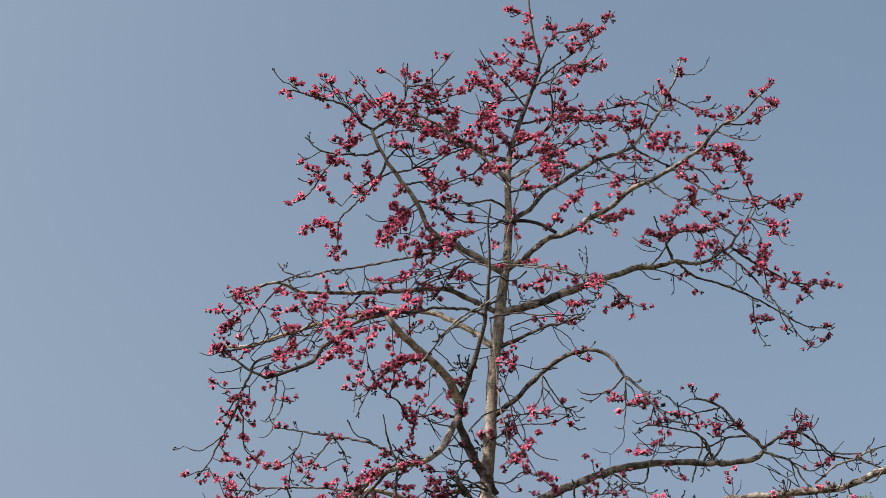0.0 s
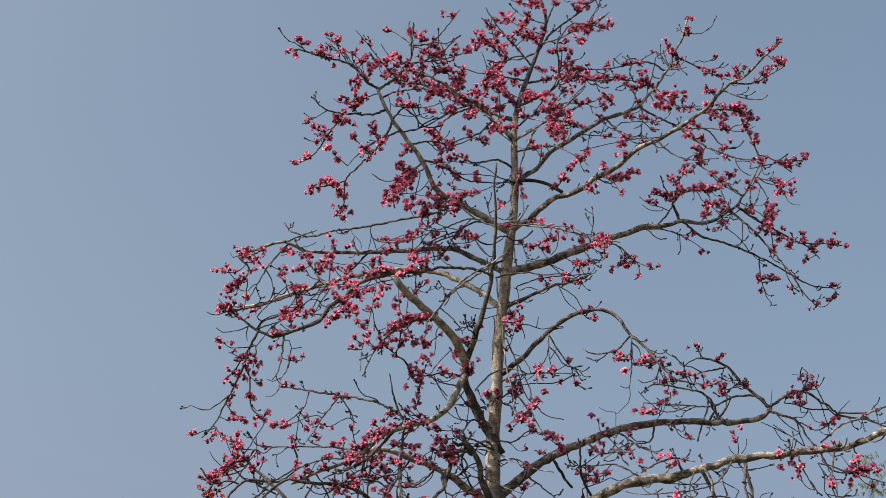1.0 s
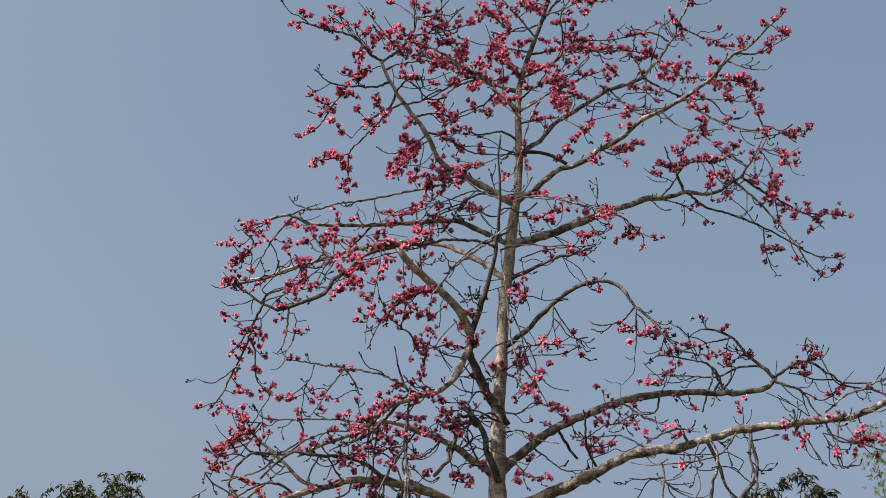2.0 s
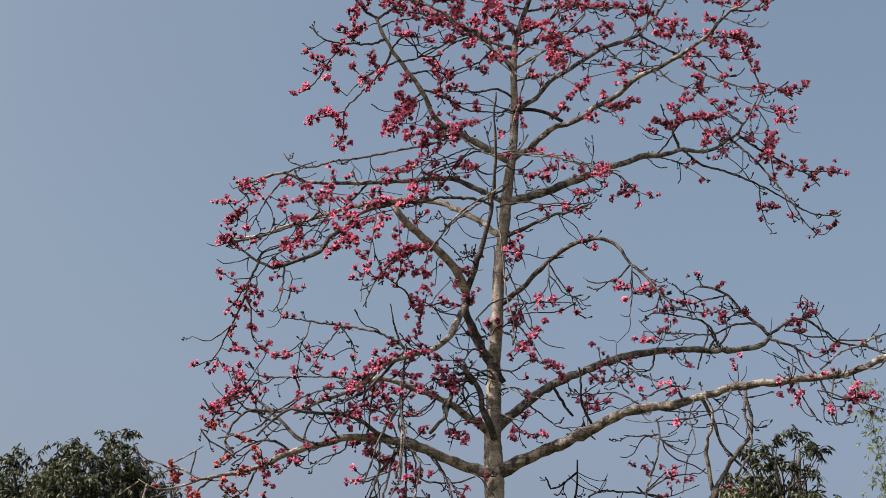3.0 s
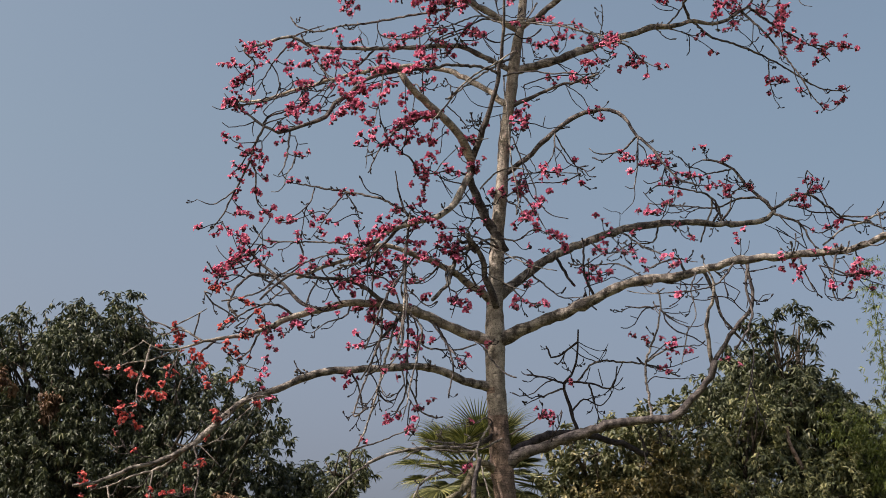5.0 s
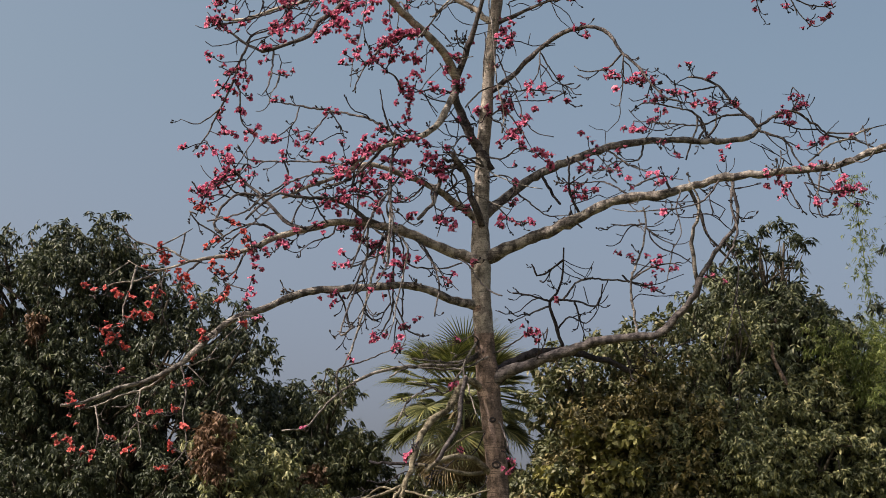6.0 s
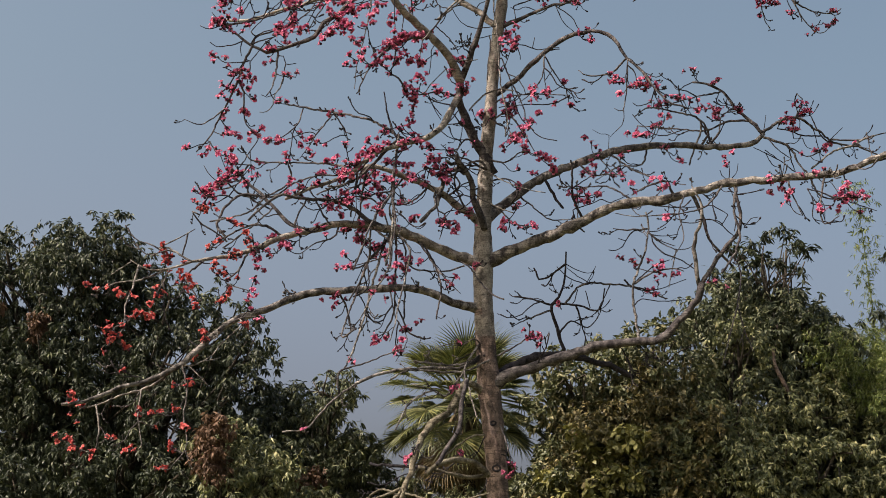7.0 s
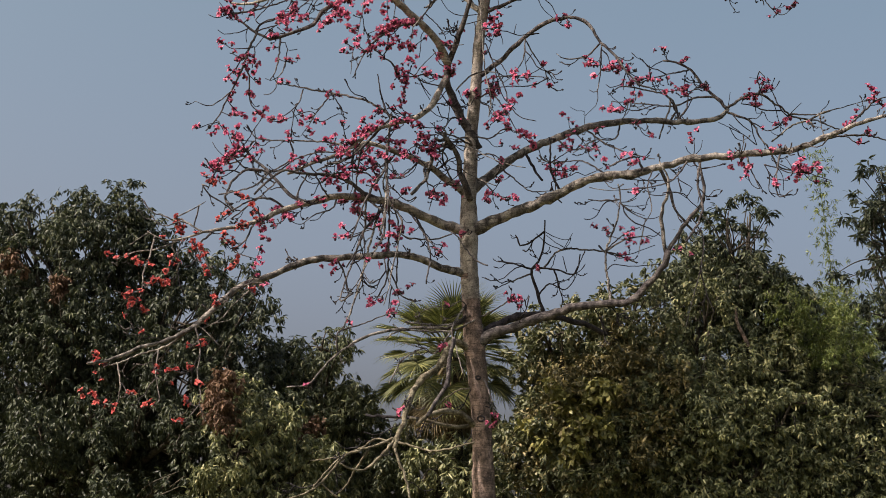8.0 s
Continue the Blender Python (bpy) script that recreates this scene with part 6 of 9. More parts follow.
branch([(-2.34,33.59,17.59),(-2.66,33.65,17.51),(-3.04,33.73,17.48),(-3.13,33.76,17.35)], [0.017,0.007], 1, 0.4, at=[(0.19,0.03,-0.06,2),(0.28,-0.02,0.11,1),(0.43,-0.02,0.01,2),(0.82,0.0,0.0,2)])
branch([(-1.53,32.25,14.73),(-1.57,32.04,14.15),(-1.65,31.82,13.57),(-1.76,31.56,12.86),(-1.78,31.35,12.31)], [0.017,0.007], 0.9, 0.4, at=[(0.15,-0.14,0.0,5),(0.24,0.06,-0.0,3),(0.36,-0.13,-0.0,2),(0.52,-0.18,0.08,1),(0.63,0.05,-0.0,2),(0.7,-0.15,0.07,1),(0.77,-0.23,0.0,1)])
branch([(5.49,34.96,17.98),(5.38,35.03,18.23),(5.11,35.13,18.47)], [0.017,0.007], 1, 0.4, at=[(0.5,0.04,0.05,2),(0.5,0.19,0.27,1),(0.86,0.02,0.0,1)])
branch([(5.94,34.65,17.84),(6.0,34.58,17.59),(5.93,34.49,17.26)], [0.017,0.007], 0.8, 0.4, at=[(0.57,0.07,-0.0,3),(0.86,-0.04,-0.0,2)])
branch([(7.40,36.29,18.98),(7.67,36.35,18.54),(7.81,36.45,17.96)], [0.017,0.007], 0.9, 0.4, at=[(0.72,-0.04,-0.02,1),(0.93,-0.01,-0.03,1)])
branch([(-1.04,32.97,9.32),(-1.49,32.81,9.1),(-1.99,32.65,8.93)], [0.017,0.007], 0.8, 0.3, at=[(0.87,0.03,-0.03,2),(1.0,0.0,0.0,2)])
branch([(-5.35,31.93,8.7),(-5.43,31.8,8.39),(-5.58,31.65,8.05)], [0.017,0.007], 0.8, 0.4, at=[(0.8,0.07,-0.03,1),(0.93,0.01,-0.02,2)])
branch([(0.99,34.0,7.55),(0.75,33.79,7.32),(0.31,33.46,7.12),(-0.49,32.89,7.1)], [0.023,0.023,0.017], 0.7, 0.1, bark_grey)
branch([(1.17,33.89,7.4),(0.65,33.53,7.05),(0.13,33.21,6.94),(-0.57,32.78,6.9),(-0.95,32.5,6.66)], [0.023,0.023,0.017], 0.7, 0.1, bark_grey)
branch([(-0.05,33.07,6.56),(-0.33,32.94,6.42),(-0.61,32.79,6.16),(-0.82,32.58,5.68)], [0.023,0.017], 0.8, 0.1, bark_grey)
branch([(0.86,33.86,7.66),(0.72,33.76,7.74),(0.45,33.57,7.56),(0.16,33.4,7.54),(-0.3,33.09,7.31)], [0.017,0.007], 0.9, 0.1, bark_grey)
branch([(1.08,34.0,6.62),(0.55,33.72,6.78),(0.38,33.52,6.39),(0.23,33.38,6.14),(-0.07,33.19,5.91),(-0.3,33.0,5.58),(-0.43,32.79,5.18),(-0.49,32.61,4.82),(-0.61,32.48,4.59),(-0.66,32.32,4.28)], [0.087,0.076,0.07,0.064,0.052], 0.3, 0.1, bark_khaki)
branch([(-0.66,32.32,4.28),(-0.58,32.26,4.0),(-0.49,32.22,3.8),(-0.39,32.16,3.56),(-0.31,32.09,3.2),(-0.24,32.0,2.81)], [0.035,0.029,0.023], 0.4, 0, bark_khaki)
branch([(-0.61,32.48,4.59),(-0.79,32.34,4.31),(-1.11,32.13,3.93),(-1.34,32.02,3.78),(-1.58,31.92,3.8),(-1.81,31.8,3.9)], [0.035,0.035,0.023,0.017], 0.7, 0.1, bark_khaki)
branch([(-0.63,32.46,4.54),(-1.13,32.29,4.3),(-1.69,32.1,4.1),(-1.96,31.96,3.76),(-2.27,31.81,3.41),(-2.61,31.68,3.21),(-2.89,31.59,3.13)], [0.029,0.029,0.023,0.017], 0.6, 0.1, bark_khaki)
branch([(-1.22,32.26,4.26),(-1.46,32.41,3.88),(-1.69,32.55,3.49),(-1.91,32.65,3.28)], [0.029,0.023,0.017], 0.5, 0.1, bark_khaki)
branch([(-0.74,32.38,4.38),(-1.07,32.45,4.48),(-1.38,32.52,4.29),(-1.98,32.66,4.07),(-2.5,32.76,4.01)], [0.023,0.017], 0.6, 0.1, bark_khaki)
branch([(0.58,33.18,6.79),(0.48,32.8,6.21),(0.42,32.43,5.67),(0.21,32.13,5.29),(0.02,31.85,4.92)], [0.052,0.046,0.041], 0.3, 0, bark_brown)
branch([(1.25,34.0,4.94),(1.06,33.91,4.95),(0.78,33.73,5.16),(0.34,33.51,5.21),(0.03,33.34,5.08),(-0.2,33.18,4.86)], [0.076,0.064,0.058,0.046], 0.4, 0.1, bark_khaki, at=[(0.53,0.04,0.06,2)])
branch([(1.06,33.91,4.95),(0.58,33.76,4.89),(0.07,33.61,4.99),(-0.36,33.48,5.03)], [0.046,0.041,0.035], 0.4, 0, bark_khaki)
branch([(-0.18,33.52,5.02),(-0.5,33.62,5.07),(-0.94,33.75,5.08),(-1.35,33.88,5.11)], [0.041,0.035,0.029], 0.2, 0, bark_dark)
branch([(-0.64,32.38,4.4),(-0.46,32.29,4.37),(-0.22,32.16,4.3),(0.08,32.0,4.21),(0.43,31.81,4.22),(0.73,31.64,4.3),(1.02,31.48,4.36)], [0.023,0.023,0.017], 0.7, 0.1, bark_khaki)
branch([(1.17,34.0,5.8),(0.76,33.75,5.72),(0.5,33.58,5.56),(0.19,33.34,5.28)], [0.023,0.017], 0.5, 0.1, bark_khaki)
branch([(-2.35,31.78,3.36),(-2.1,31.83,3.71),(-1.82,31.87,4.01)], [0.023,0.017], 0.6, 0.1, bark_khaki)
branch([(-2.19,31.85,3.5),(-1.97,31.88,3.28),(-1.8,31.9,3.19)], [0.023,0.017], 0.6, 0.1, bark_khaki)
branch([(-0.91,32.65,11.79),(-0.95,32.47,11.17),(-0.97,32.29,10.51),(-0.97,32.10,9.87),(-0.99,31.95,9.37),(-1.08,31.78,8.81)], [0.029,0.023,0.023,0.017], 0.5, 0.1, bark_grey, at=[(0.11,0.31,0.09,4),(0.25,0.12,0.03,3),(0.29,0.01,0.01,2),(0.4,0.19,0.02,2)])
branch([(-0.97,32.24,10.92),(-0.98,32.02,10.32),(-0.9,31.74,9.61),(-0.97,31.54,9.1),(-0.98,31.4,8.73)], [0.023,0.017], 0.5, 0.1)
branch([(-0.92,32.62,11.68),(-1.19,32.5,11.37),(-1.52,32.34,10.93),(-1.8,32.22,10.66),(-2.18,32.09,10.47),(-2.51,31.97,10.28)], [0.023,0.023,0.017], 0.6, 0.2)
branch([(-1.06,32.56,11.54),(-1.42,32.33,11.22),(-1.68,32.11,10.84),(-1.97,31.88,10.46),(-2.27,31.71,10.39)], [0.023,0.017], 0.6, 0.2)
branch([(-0.69,32.72,11.7),(-1.09,32.81,11.54),(-1.34,32.89,11.28),(-1.67,32.98,11.02),(-1.82,33.06,10.67),(-1.88,33.18,10.14)], [0.023,0.023,0.017], 0.6, 0.2)
branch([(-1.56,33.15,11.19),(-1.65,33.29,10.78),(-1.71,33.46,10.27),(-1.8,33.56,9.99)], [0.023,0.017], 0.5, 0.1)
branch([(-1.01,31.91,10.31),(-1.24,31.73,9.92),(-1.4,31.56,9.53),(-1.54,31.35,9.02),(-1.68,31.15,8.55)], [0.023,0.017], 0.6, 0.2, at=[(0.27,-0.1,0.04,2),(0.87,-0.21,0.1,1)])
branch([(-1.02,33.37,9.92),(-1.19,33.28,9.51),(-1.32,33.18,9.01),(-1.45,33.05,8.39),(-1.55,32.96,7.9),(-1.71,32.83,7.31),(-1.87,32.75,6.91)], [0.029,0.023,0.017], 0.5, 0.2, bark_grey)
branch([(-1.08,33.34,9.77),(-1.47,32.94,9.16),(-1.59,32.7,8.75),(-1.68,32.47,8.35),(-1.82,32.18,7.85),(-1.9,31.91,7.39),(-1.66,31.74,7.5)], [0.023,0.017], 0.5, 0.2)
branch([(-0.93,33.4,9.88),(-0.92,33.52,9.31),(-0.93,33.67,8.64),(-0.96,33.76,8.18),(-1.14,33.84,7.84)], [0.023,0.017], 0.5, 0.2, at=[(0.43,-0.12,0.01,3),(1.0,-0.23,-0.12,1),(1.0,-0.11,-0.18,2)])
branch([(-1.38,31.56,9.51),(-1.42,31.84,8.93),(-1.6,32.05,8.5),(-1.8,32.22,8.18)], [0.023,0.017], 0.6, 0.2)
branch([(-1.09,33.36,9.94),(-1.26,33.21,9.47),(-1.59,33.06,9.09),(-1.81,32.99,9.0)], [0.017,0.017], 0.6, 0.3, at=[(0.3,-0.1,0.03,2)])
branch([(-0.83,33.29,9.75),(-0.72,33.33,9.47),(-0.72,33.37,9.04),(-0.72,33.43,8.48),(-0.73,33.48,7.99)], [0.017,0.017], 0.4, 0.1, at=[(0.26,-0.06,0.02,3),(0.26,-0.03,-0.01,3)])
branch([(-0.94,33.69,8.53),(-0.73,33.59,8.03),(-0.59,33.53,7.79),(-0.28,33.46,7.65)], [0.017,0.017], 0.6, 0.2, at=[(0.65,0.08,0.06,3)])
branch([(-0.38,33.6,9.75),(-0.11,33.31,9.18),(0.03,33.05,8.65),(-0.02,32.87,8.26),(-0.06,32.71,7.93)], [0.023,0.017], 0.5, 0.1)
branch([(-0.72,33.35,9.26),(-0.46,33.41,9.1),(0.13,33.53,9.12),(0.5,33.61,9.26)], [0.017,0.017], 0.6, 0.1)
branch([(0.32,33.82,9.52),(0.39,33.71,9.38),(0.62,33.49,9.19),(0.85,33.16,8.79),(1.08,32.89,8.5),(1.3,32.68,8.36)], [0.017,0.017], 0.3, 0.1)
branch([(-1.09,33.34,9.95),(-1.23,33.15,10.32),(-1.54,32.99,10.52),(-2.1,32.75,10.42),(-2.43,32.59,10.15)], [0.017,0.017], 0.7, 0.2, at=[(0.56,-0.02,0.05,2),(0.68,0.03,-0.06,5)])
branch([(-1.63,32.29,10.83),(-2.1,32.44,10.83),(-2.57,32.58,10.84),(-3.04,32.74,10.72),(-3.39,32.87,10.5),(-3.75,32.98,10.44)], [0.017,0.017], 0.7, 0.2, at=[(0.35,0.01,-0.06,2),(0.59,0.01,-0.1,2)])
branch([(-3.14,32.34,11.02),(-3.06,32.4,10.78),(-3.22,32.46,10.55),(-3.59,32.55,10.35),(-3.84,32.62,10.11)], [0.017,0.017], 0.6, 0.2, at=[(0.22,0.02,-0.01,1)])
branch([(-3.7,32.59,10.22),(-4.04,32.67,10.02),(-4.45,32.76,9.94),(-4.73,32.81,9.9)], [0.017,0.017], 0.6, 0.2)
branch([(-3.48,33.17,10.31),(-3.79,33.02,9.94),(-4.16,32.87,9.59),(-4.42,32.75,9.32)], [0.017,0.017], 0.7, 0.2, at=[(0.54,0.03,-0.09,4)])
branch([(-2.73,32.59,10.36),(-2.88,32.49,10.05),(-2.97,32.39,9.73)], [0.017,0.017], 0.7, 0.2)
branch([(-2.57,32.65,10.36),(-2.38,32.78,10.02),(-2.26,32.84,9.88)], [0.017,0.017], 0.7, 0.2)
branch([(-1.83,32.98,10.29),(-1.64,33.06,10.11),(-1.35,33.17,9.96)], [0.017,0.017], 0.7, 0.2)
branch([(-4.09,33.49,10.94),(-4.03,33.59,10.63),(-3.8,33.68,10.51),(-3.59,33.75,10.41)], [0.017,0.017], 0.7, 0.2)
branch([(-4.58,33.66,11.02),(-4.26,33.8,10.74),(-3.97,33.89,10.71)], [0.017,0.017], 0.7, 0.2)
branch([(-5.11,33.85,10.3),(-5.27,33.88,10.37),(-5.05,33.95,10.11),(-4.79,34.01,9.98),(-4.53,34.08,9.78)], [0.017,0.017], 0.8, 0.2)
branch([(-5.12,32.53,9.58),(-5.16,32.57,9.38),(-5.23,32.63,9.13)], [0.017,0.017], 0.6, 0.1)
# outer twigs
branch([(-4.37,31.88,13.71),(-4.57,31.83,13.78),(-4.73,31.78,13.69),(-4.88,31.74,13.68),(-4.99,31.71,13.72)], [0.014, 0.008], 0.15, 0, at=[(0.22,0.02,0.03,2)])
branch([(-4.59,31.85,13.89),(-4.63,31.85,13.85),(-4.71,31.85,13.97),(-4.78,31.84,14.06)], [0.012, 0.008], 0.15, 0)
branch([(-4,31.93,13.44),(-4.1,31.91,13.49),(-4.28,31.88,13.39),(-4.43,31.85,13.35),(-4.64,31.82,13.32),(-4.78,31.79,13.41)], [0.014, 0.008], 0.15, 0)
branch([(-4.06,32.01,13.12),(-3.97,32.01,13.1),(-4.16,32.01,13.05),(-4.47,32.02,13.05),(-4.61,32.02,13.13),(-4.79,32.02,13.21)], [0.014, 0.008], 0.15, 0, at=[(0.75,0.00,0.02,1)])
branch([(-4.14,31.9,13.46),(-4.17,31.91,13.34),(-4.14,31.91,13.16)], [0.012, 0.008], 0.15, 0)
branch([(-3.97,31.94,13.42),(-3.86,31.85,13.57),(-3.68,31.78,13.65),(-3.42,31.68,13.67),(-3.27,31.62,13.68)], [0.015, 0.009], 0.15, 0, at=[(0.91,0.02,-0.09,2)])
branch([(-3.97,31.94,13.42),(-3.78,31.85,13.47),(-3.54,31.75,13.5),(-3.34,31.66,13.55),(-3.02,31.53,13.56),(-2.83,31.45,13.58)], [0.015, 0.009], 0.15, 0, at=[(0.62,0.00,-0.01,2),(1.00,-0.01,0.01,2)])
branch([(-3.86,31.85,13.57),(-3.96,31.85,13.67),(-3.79,31.91,13.9),(-3.63,31.96,14.13),(-3.43,32.01,14.37),(-3.26,32.05,14.49)], [0.013, 0.008], 0.15, 0)
branch([(-3.96,33.05,15.2),(-3.85,33,15.01),(-3.77,32.94,14.71),(-3.7,32.87,14.38)], [0.015, 0.009], 0.15, 0)
branch([(-4.37,32.56,14.84),(-4.28,32.56,14.74),(-4.29,32.5,14.46),(-4.29,32.44,14.21),(-4.33,32.39,13.98)], [0.013, 0.009], 0.15, 0)
branch([(-4.5,32.43,15.27),(-4.6,32.46,15.25),(-4.69,32.5,15.39)], [0.010, 0.007], 0.15, 0)
branch([(-4.34,32.49,15.09),(-4.29,32.49,15.16),(-4.39,32.47,15.01),(-4.54,32.46,14.91),(-4.74,32.44,14.9)], [0.012, 0.008], 0.15, 0, at=[(0.88,-0.00,0.01,2)])
branch([(-4.28,32.56,14.74),(-4.47,32.6,14.69),(-4.59,32.63,14.53),(-4.73,32.66,14.53),(-4.83,32.68,14.61)], [0.011, 0.007], 0.15, 0, at=[(0.25,-0.02,0.02,3)])
branch([(-3.41,31.96,13.2),(-3.28,31.96,13.19),(-3.23,31.95,13.02),(-3.02,31.94,13.04)], [0.013, 0.008], 0.15, 0)
branch([(-3.23,31.95,13.02),(-3.26,31.96,12.84),(-3.28,31.97,12.6)], [0.013, 0.008], 0.15, 0, at=[(0.56,0.08,-0.01,2)])
branch([(-3.26,31.96,12.81),(-3.02,31.89,12.72),(-2.97,31.83,12.88)], [0.010, 0.007], 0.15, 0)
branch([(-3.97,32.01,13.1),(-3.96,32.01,12.89),(-4.01,32.03,12.61)], [0.013, 0.009], 0.15, 0, at=[(0.56,-0.01,-0.01,3)])
branch([(-3.49,31.73,13.51),(-3.69,31.78,13.36),(-3.78,31.81,13.23),(-3.94,31.87,13.04)], [0.012, 0.009], 0.15, 0)
branch([(-3.25,32.79,15.61),(-3,32.78,15.66),(-2.87,32.78,15.74)], [0.010, 0.007], 0.15, 0)
branch([(-3.06,32.85,15.57),(-2.77,32.88,15.57),(-2.69,32.9,15.71)], [0.010, 0.007], 0.15, 0)
branch([(-2.79,35.45,15.87),(-2.76,35.46,16.2),(-2.8,35.47,16.41)], [0.014, 0.009], 0.15, 0)
branch([(-2.76,32.45,14.51),(-2.7,32.45,14.49),(-2.8,32.35,14.19),(-2.92,32.24,13.9)], [0.013, 0.009], 0.15, 0)
branch([(-4.57,32.29,11.96),(-4.43,32.33,11.77),(-4.29,32.35,11.67)], [0.013, 0.008], 0.15, 0, at=[(1.00,0.00,-0.01,3)])
branch([(-4.83,32.41,11.5),(-4.75,32.41,11.46),(-4.98,32.41,11.4),(-5.21,32.41,11.3),(-5.32,32.41,11.31)], [0.013, 0.008], 0.15, 0, at=[(0.75,-0.00,0.01,1)])
branch([(-4.75,32.41,11.46),(-4.8,32.38,11.29),(-4.87,32.35,11.2)], [0.012, 0.008], 0.15, 0, at=[(1.00,0.00,0.00,1)])
branch([(-4.75,32.41,11.46),(-4.59,32.31,11.21),(-4.4,32.23,11.12)], [0.013, 0.008], 0.15, 0, at=[(1.00,-0.01,-0.00,3)])
branch([(-4.38,33.63,11.2),(-4.23,33.69,11.4),(-4.09,33.75,11.69),(-3.97,33.79,11.9),(-3.9,33.84,12.12)], [0.014, 0.010], 0.15, 0)
branch([(-4.09,33.75,11.69),(-4.06,33.73,11.42),(-4.02,33.71,11.16)], [0.012, 0.009], 0.15, 0)
branch([(-4.03,32.64,11.32),(-4.18,32.66,11.43)], [0.010, 0.007], 0.15, 0)
branch([(-4.05,33.73,11.38),(-4.37,33.79,11.41),(-4.65,33.84,11.48)], [0.012, 0.008], 0.15, 0, at=[(0.50,-0.00,0.02,1)])
branch([(-4.19,33.54,11.04),(-4.24,33.54,10.99),(-4.52,33.57,10.94),(-4.72,33.59,10.97),(-4.93,33.61,11.14),(-5.04,33.63,11.32)], [0.013, 0.008], 0.15, 0)
branch([(-4.09,33.73,11.39),(-4.22,33.79,11.22),(-4.29,33.84,11.03),(-4.6,33.92,10.9),(-4.89,33.99,10.89),(-5.09,34.03,10.86)], [0.022, 0.010], 0.15, 0, bark_grey, at=[(0.33,-0.13,0.04,2),(0.62,-0.01,0.11,3),(0.80,0.00,0.00,3),(0.95,-0.01,-0.01,2)])
branch([(-4.33,33.85,11.01),(-4.5,33.81,10.73),(-4.78,33.76,10.54),(-5.03,33.73,10.49),(-5.25,33.7,10.53)], [0.013, 0.008], 0.15, 0, at=[(0.62,0.02,-0.10,2),(0.81,0.01,0.01,2)])
branch([(-3.27,31.96,12.75),(-3.33,32,12.53),(-3.44,32.03,12.39),(-3.47,32.06,12.18),(-3.59,32.09,12.04),(-3.74,32.12,12.04)], [0.014, 0.008], 0.15, 0, bark_grey)
branch([(-3.43,32.03,12.41),(-3.59,32.01,12.32),(-3.71,32,12.37)], [0.011, 0.007], 0.15, 0)
branch([(-3.17,33.52,12.16),(-3.03,33.57,11.97)], [0.011, 0.008], 0.15, 0, at=[(1.00,0.00,0.00,2)])
branch([(-2.65,33.03,11.86),(-2.71,33.03,11.91),(-2.89,33.07,11.91),(-3.24,33.15,11.79),(-3.56,33.22,11.72),(-3.75,33.26,11.78)], [0.011, 0.007], 0.15, 0, at=[(0.60,-0.00,0.02,1),(0.80,-0.00,0.03,1)])
branch([(-2.04,33.45,11.99),(-2.16,33.45,11.99),(-2.39,33.35,11.83),(-2.54,33.3,11.76),(-2.65,33.25,11.81)], [0.012, 0.008], 0.15, 0, at=[(0.75,-0.00,0.01,1)])
branch([(-3.14,32.34,11.02),(-3.07,32.27,10.79)], [0.011, 0.008], 0.15, 0)
branch([(3.85,32.84,13.52),(3.8,32.76,13.15),(3.82,32.71,12.94),(3.73,32.66,12.76)], [0.013, 0.009], 0.15, 0, at=[(1.00,-0.06,-0.01,1)])
branch([(3.8,32.77,13.19),(3.67,32.81,13.14)], [0.010, 0.008], 0.15, 0, at=[(1.00,-0.01,-0.00,2)])
branch([(3.73,32.64,12.46),(3.74,32.62,12.23),(3.69,32.6,12.06)], [0.011, 0.007], 0.15, 0)
branch([(3.84,32.83,13.47),(4,32.84,13.3),(4.03,32.85,13.1),(4.13,32.85,12.93)], [0.013, 0.009], 0.15, 0, at=[(0.62,0.02,-0.00,1),(1.00,0.08,0.03,2)])
branch([(4.42,32.86,12.98),(4.34,32.81,12.71),(4.23,32.78,12.6),(4.03,32.74,12.54),(3.93,32.72,12.6)], [0.013, 0.008], 0.15, 0)
branch([(4.34,32.81,12.71),(4.34,32.8,12.5)], [0.008, 0.006], 0.15, 0)
branch([(4.42,32.86,12.98),(4.6,32.83,12.85),(4.83,32.79,12.78),(5.06,32.76,12.71)], [0.012, 0.008], 0.15, 0, at=[(0.88,0.01,-0.01,2),(0.50,-0.00,-0.05,1)])
branch([(5.12,35.89,13.63),(4.91,35.86,13.59)], [0.010, 0.008], 0.15, 0, at=[(1.00,-0.00,-0.01,3)])
branch([(5.57,36.53,13.26),(5.18,36.54,13.11),(4.88,36.54,13.13),(4.71,36.54,13.26),(4.53,36.54,13.42),(4.38,36.54,13.6)], [0.013, 0.009], 0.15, 0, at=[(0.55,0.05,0.08,2)])
branch([(4.88,36.54,13.13),(4.74,36.54,13.03),(4.4,36.54,13.09)], [0.011, 0.008], 0.15, 0, at=[(0.81,0.00,0.01,3)])
branch([(3.69,32.6,12.06),(3.63,32.6,12),(3.46,32.66,11.84),(3.42,32.67,11.87)], [0.008, 0.006], 0.15, 0)
branch([(3.64,34.93,12.18),(3.66,34.93,12.32),(3.66,34.95,12.59),(3.5,34.96,12.61),(3.31,34.97,12.71)], [0.008, 0.006], 0.15, 0)
branch([(5.79,36.56,14.42),(5.61,36.6,14.34),(5.46,36.64,14.25),(5.37,36.67,14.36)], [0.013, 0.008], 0.15, 0)
branch([(5.87,36.54,14.41),(5.89,36.57,14.56),(5.95,36.59,14.71)], [0.011, 0.007], 0.15, 0, at=[(0.56,-0.12,0.05,1)])
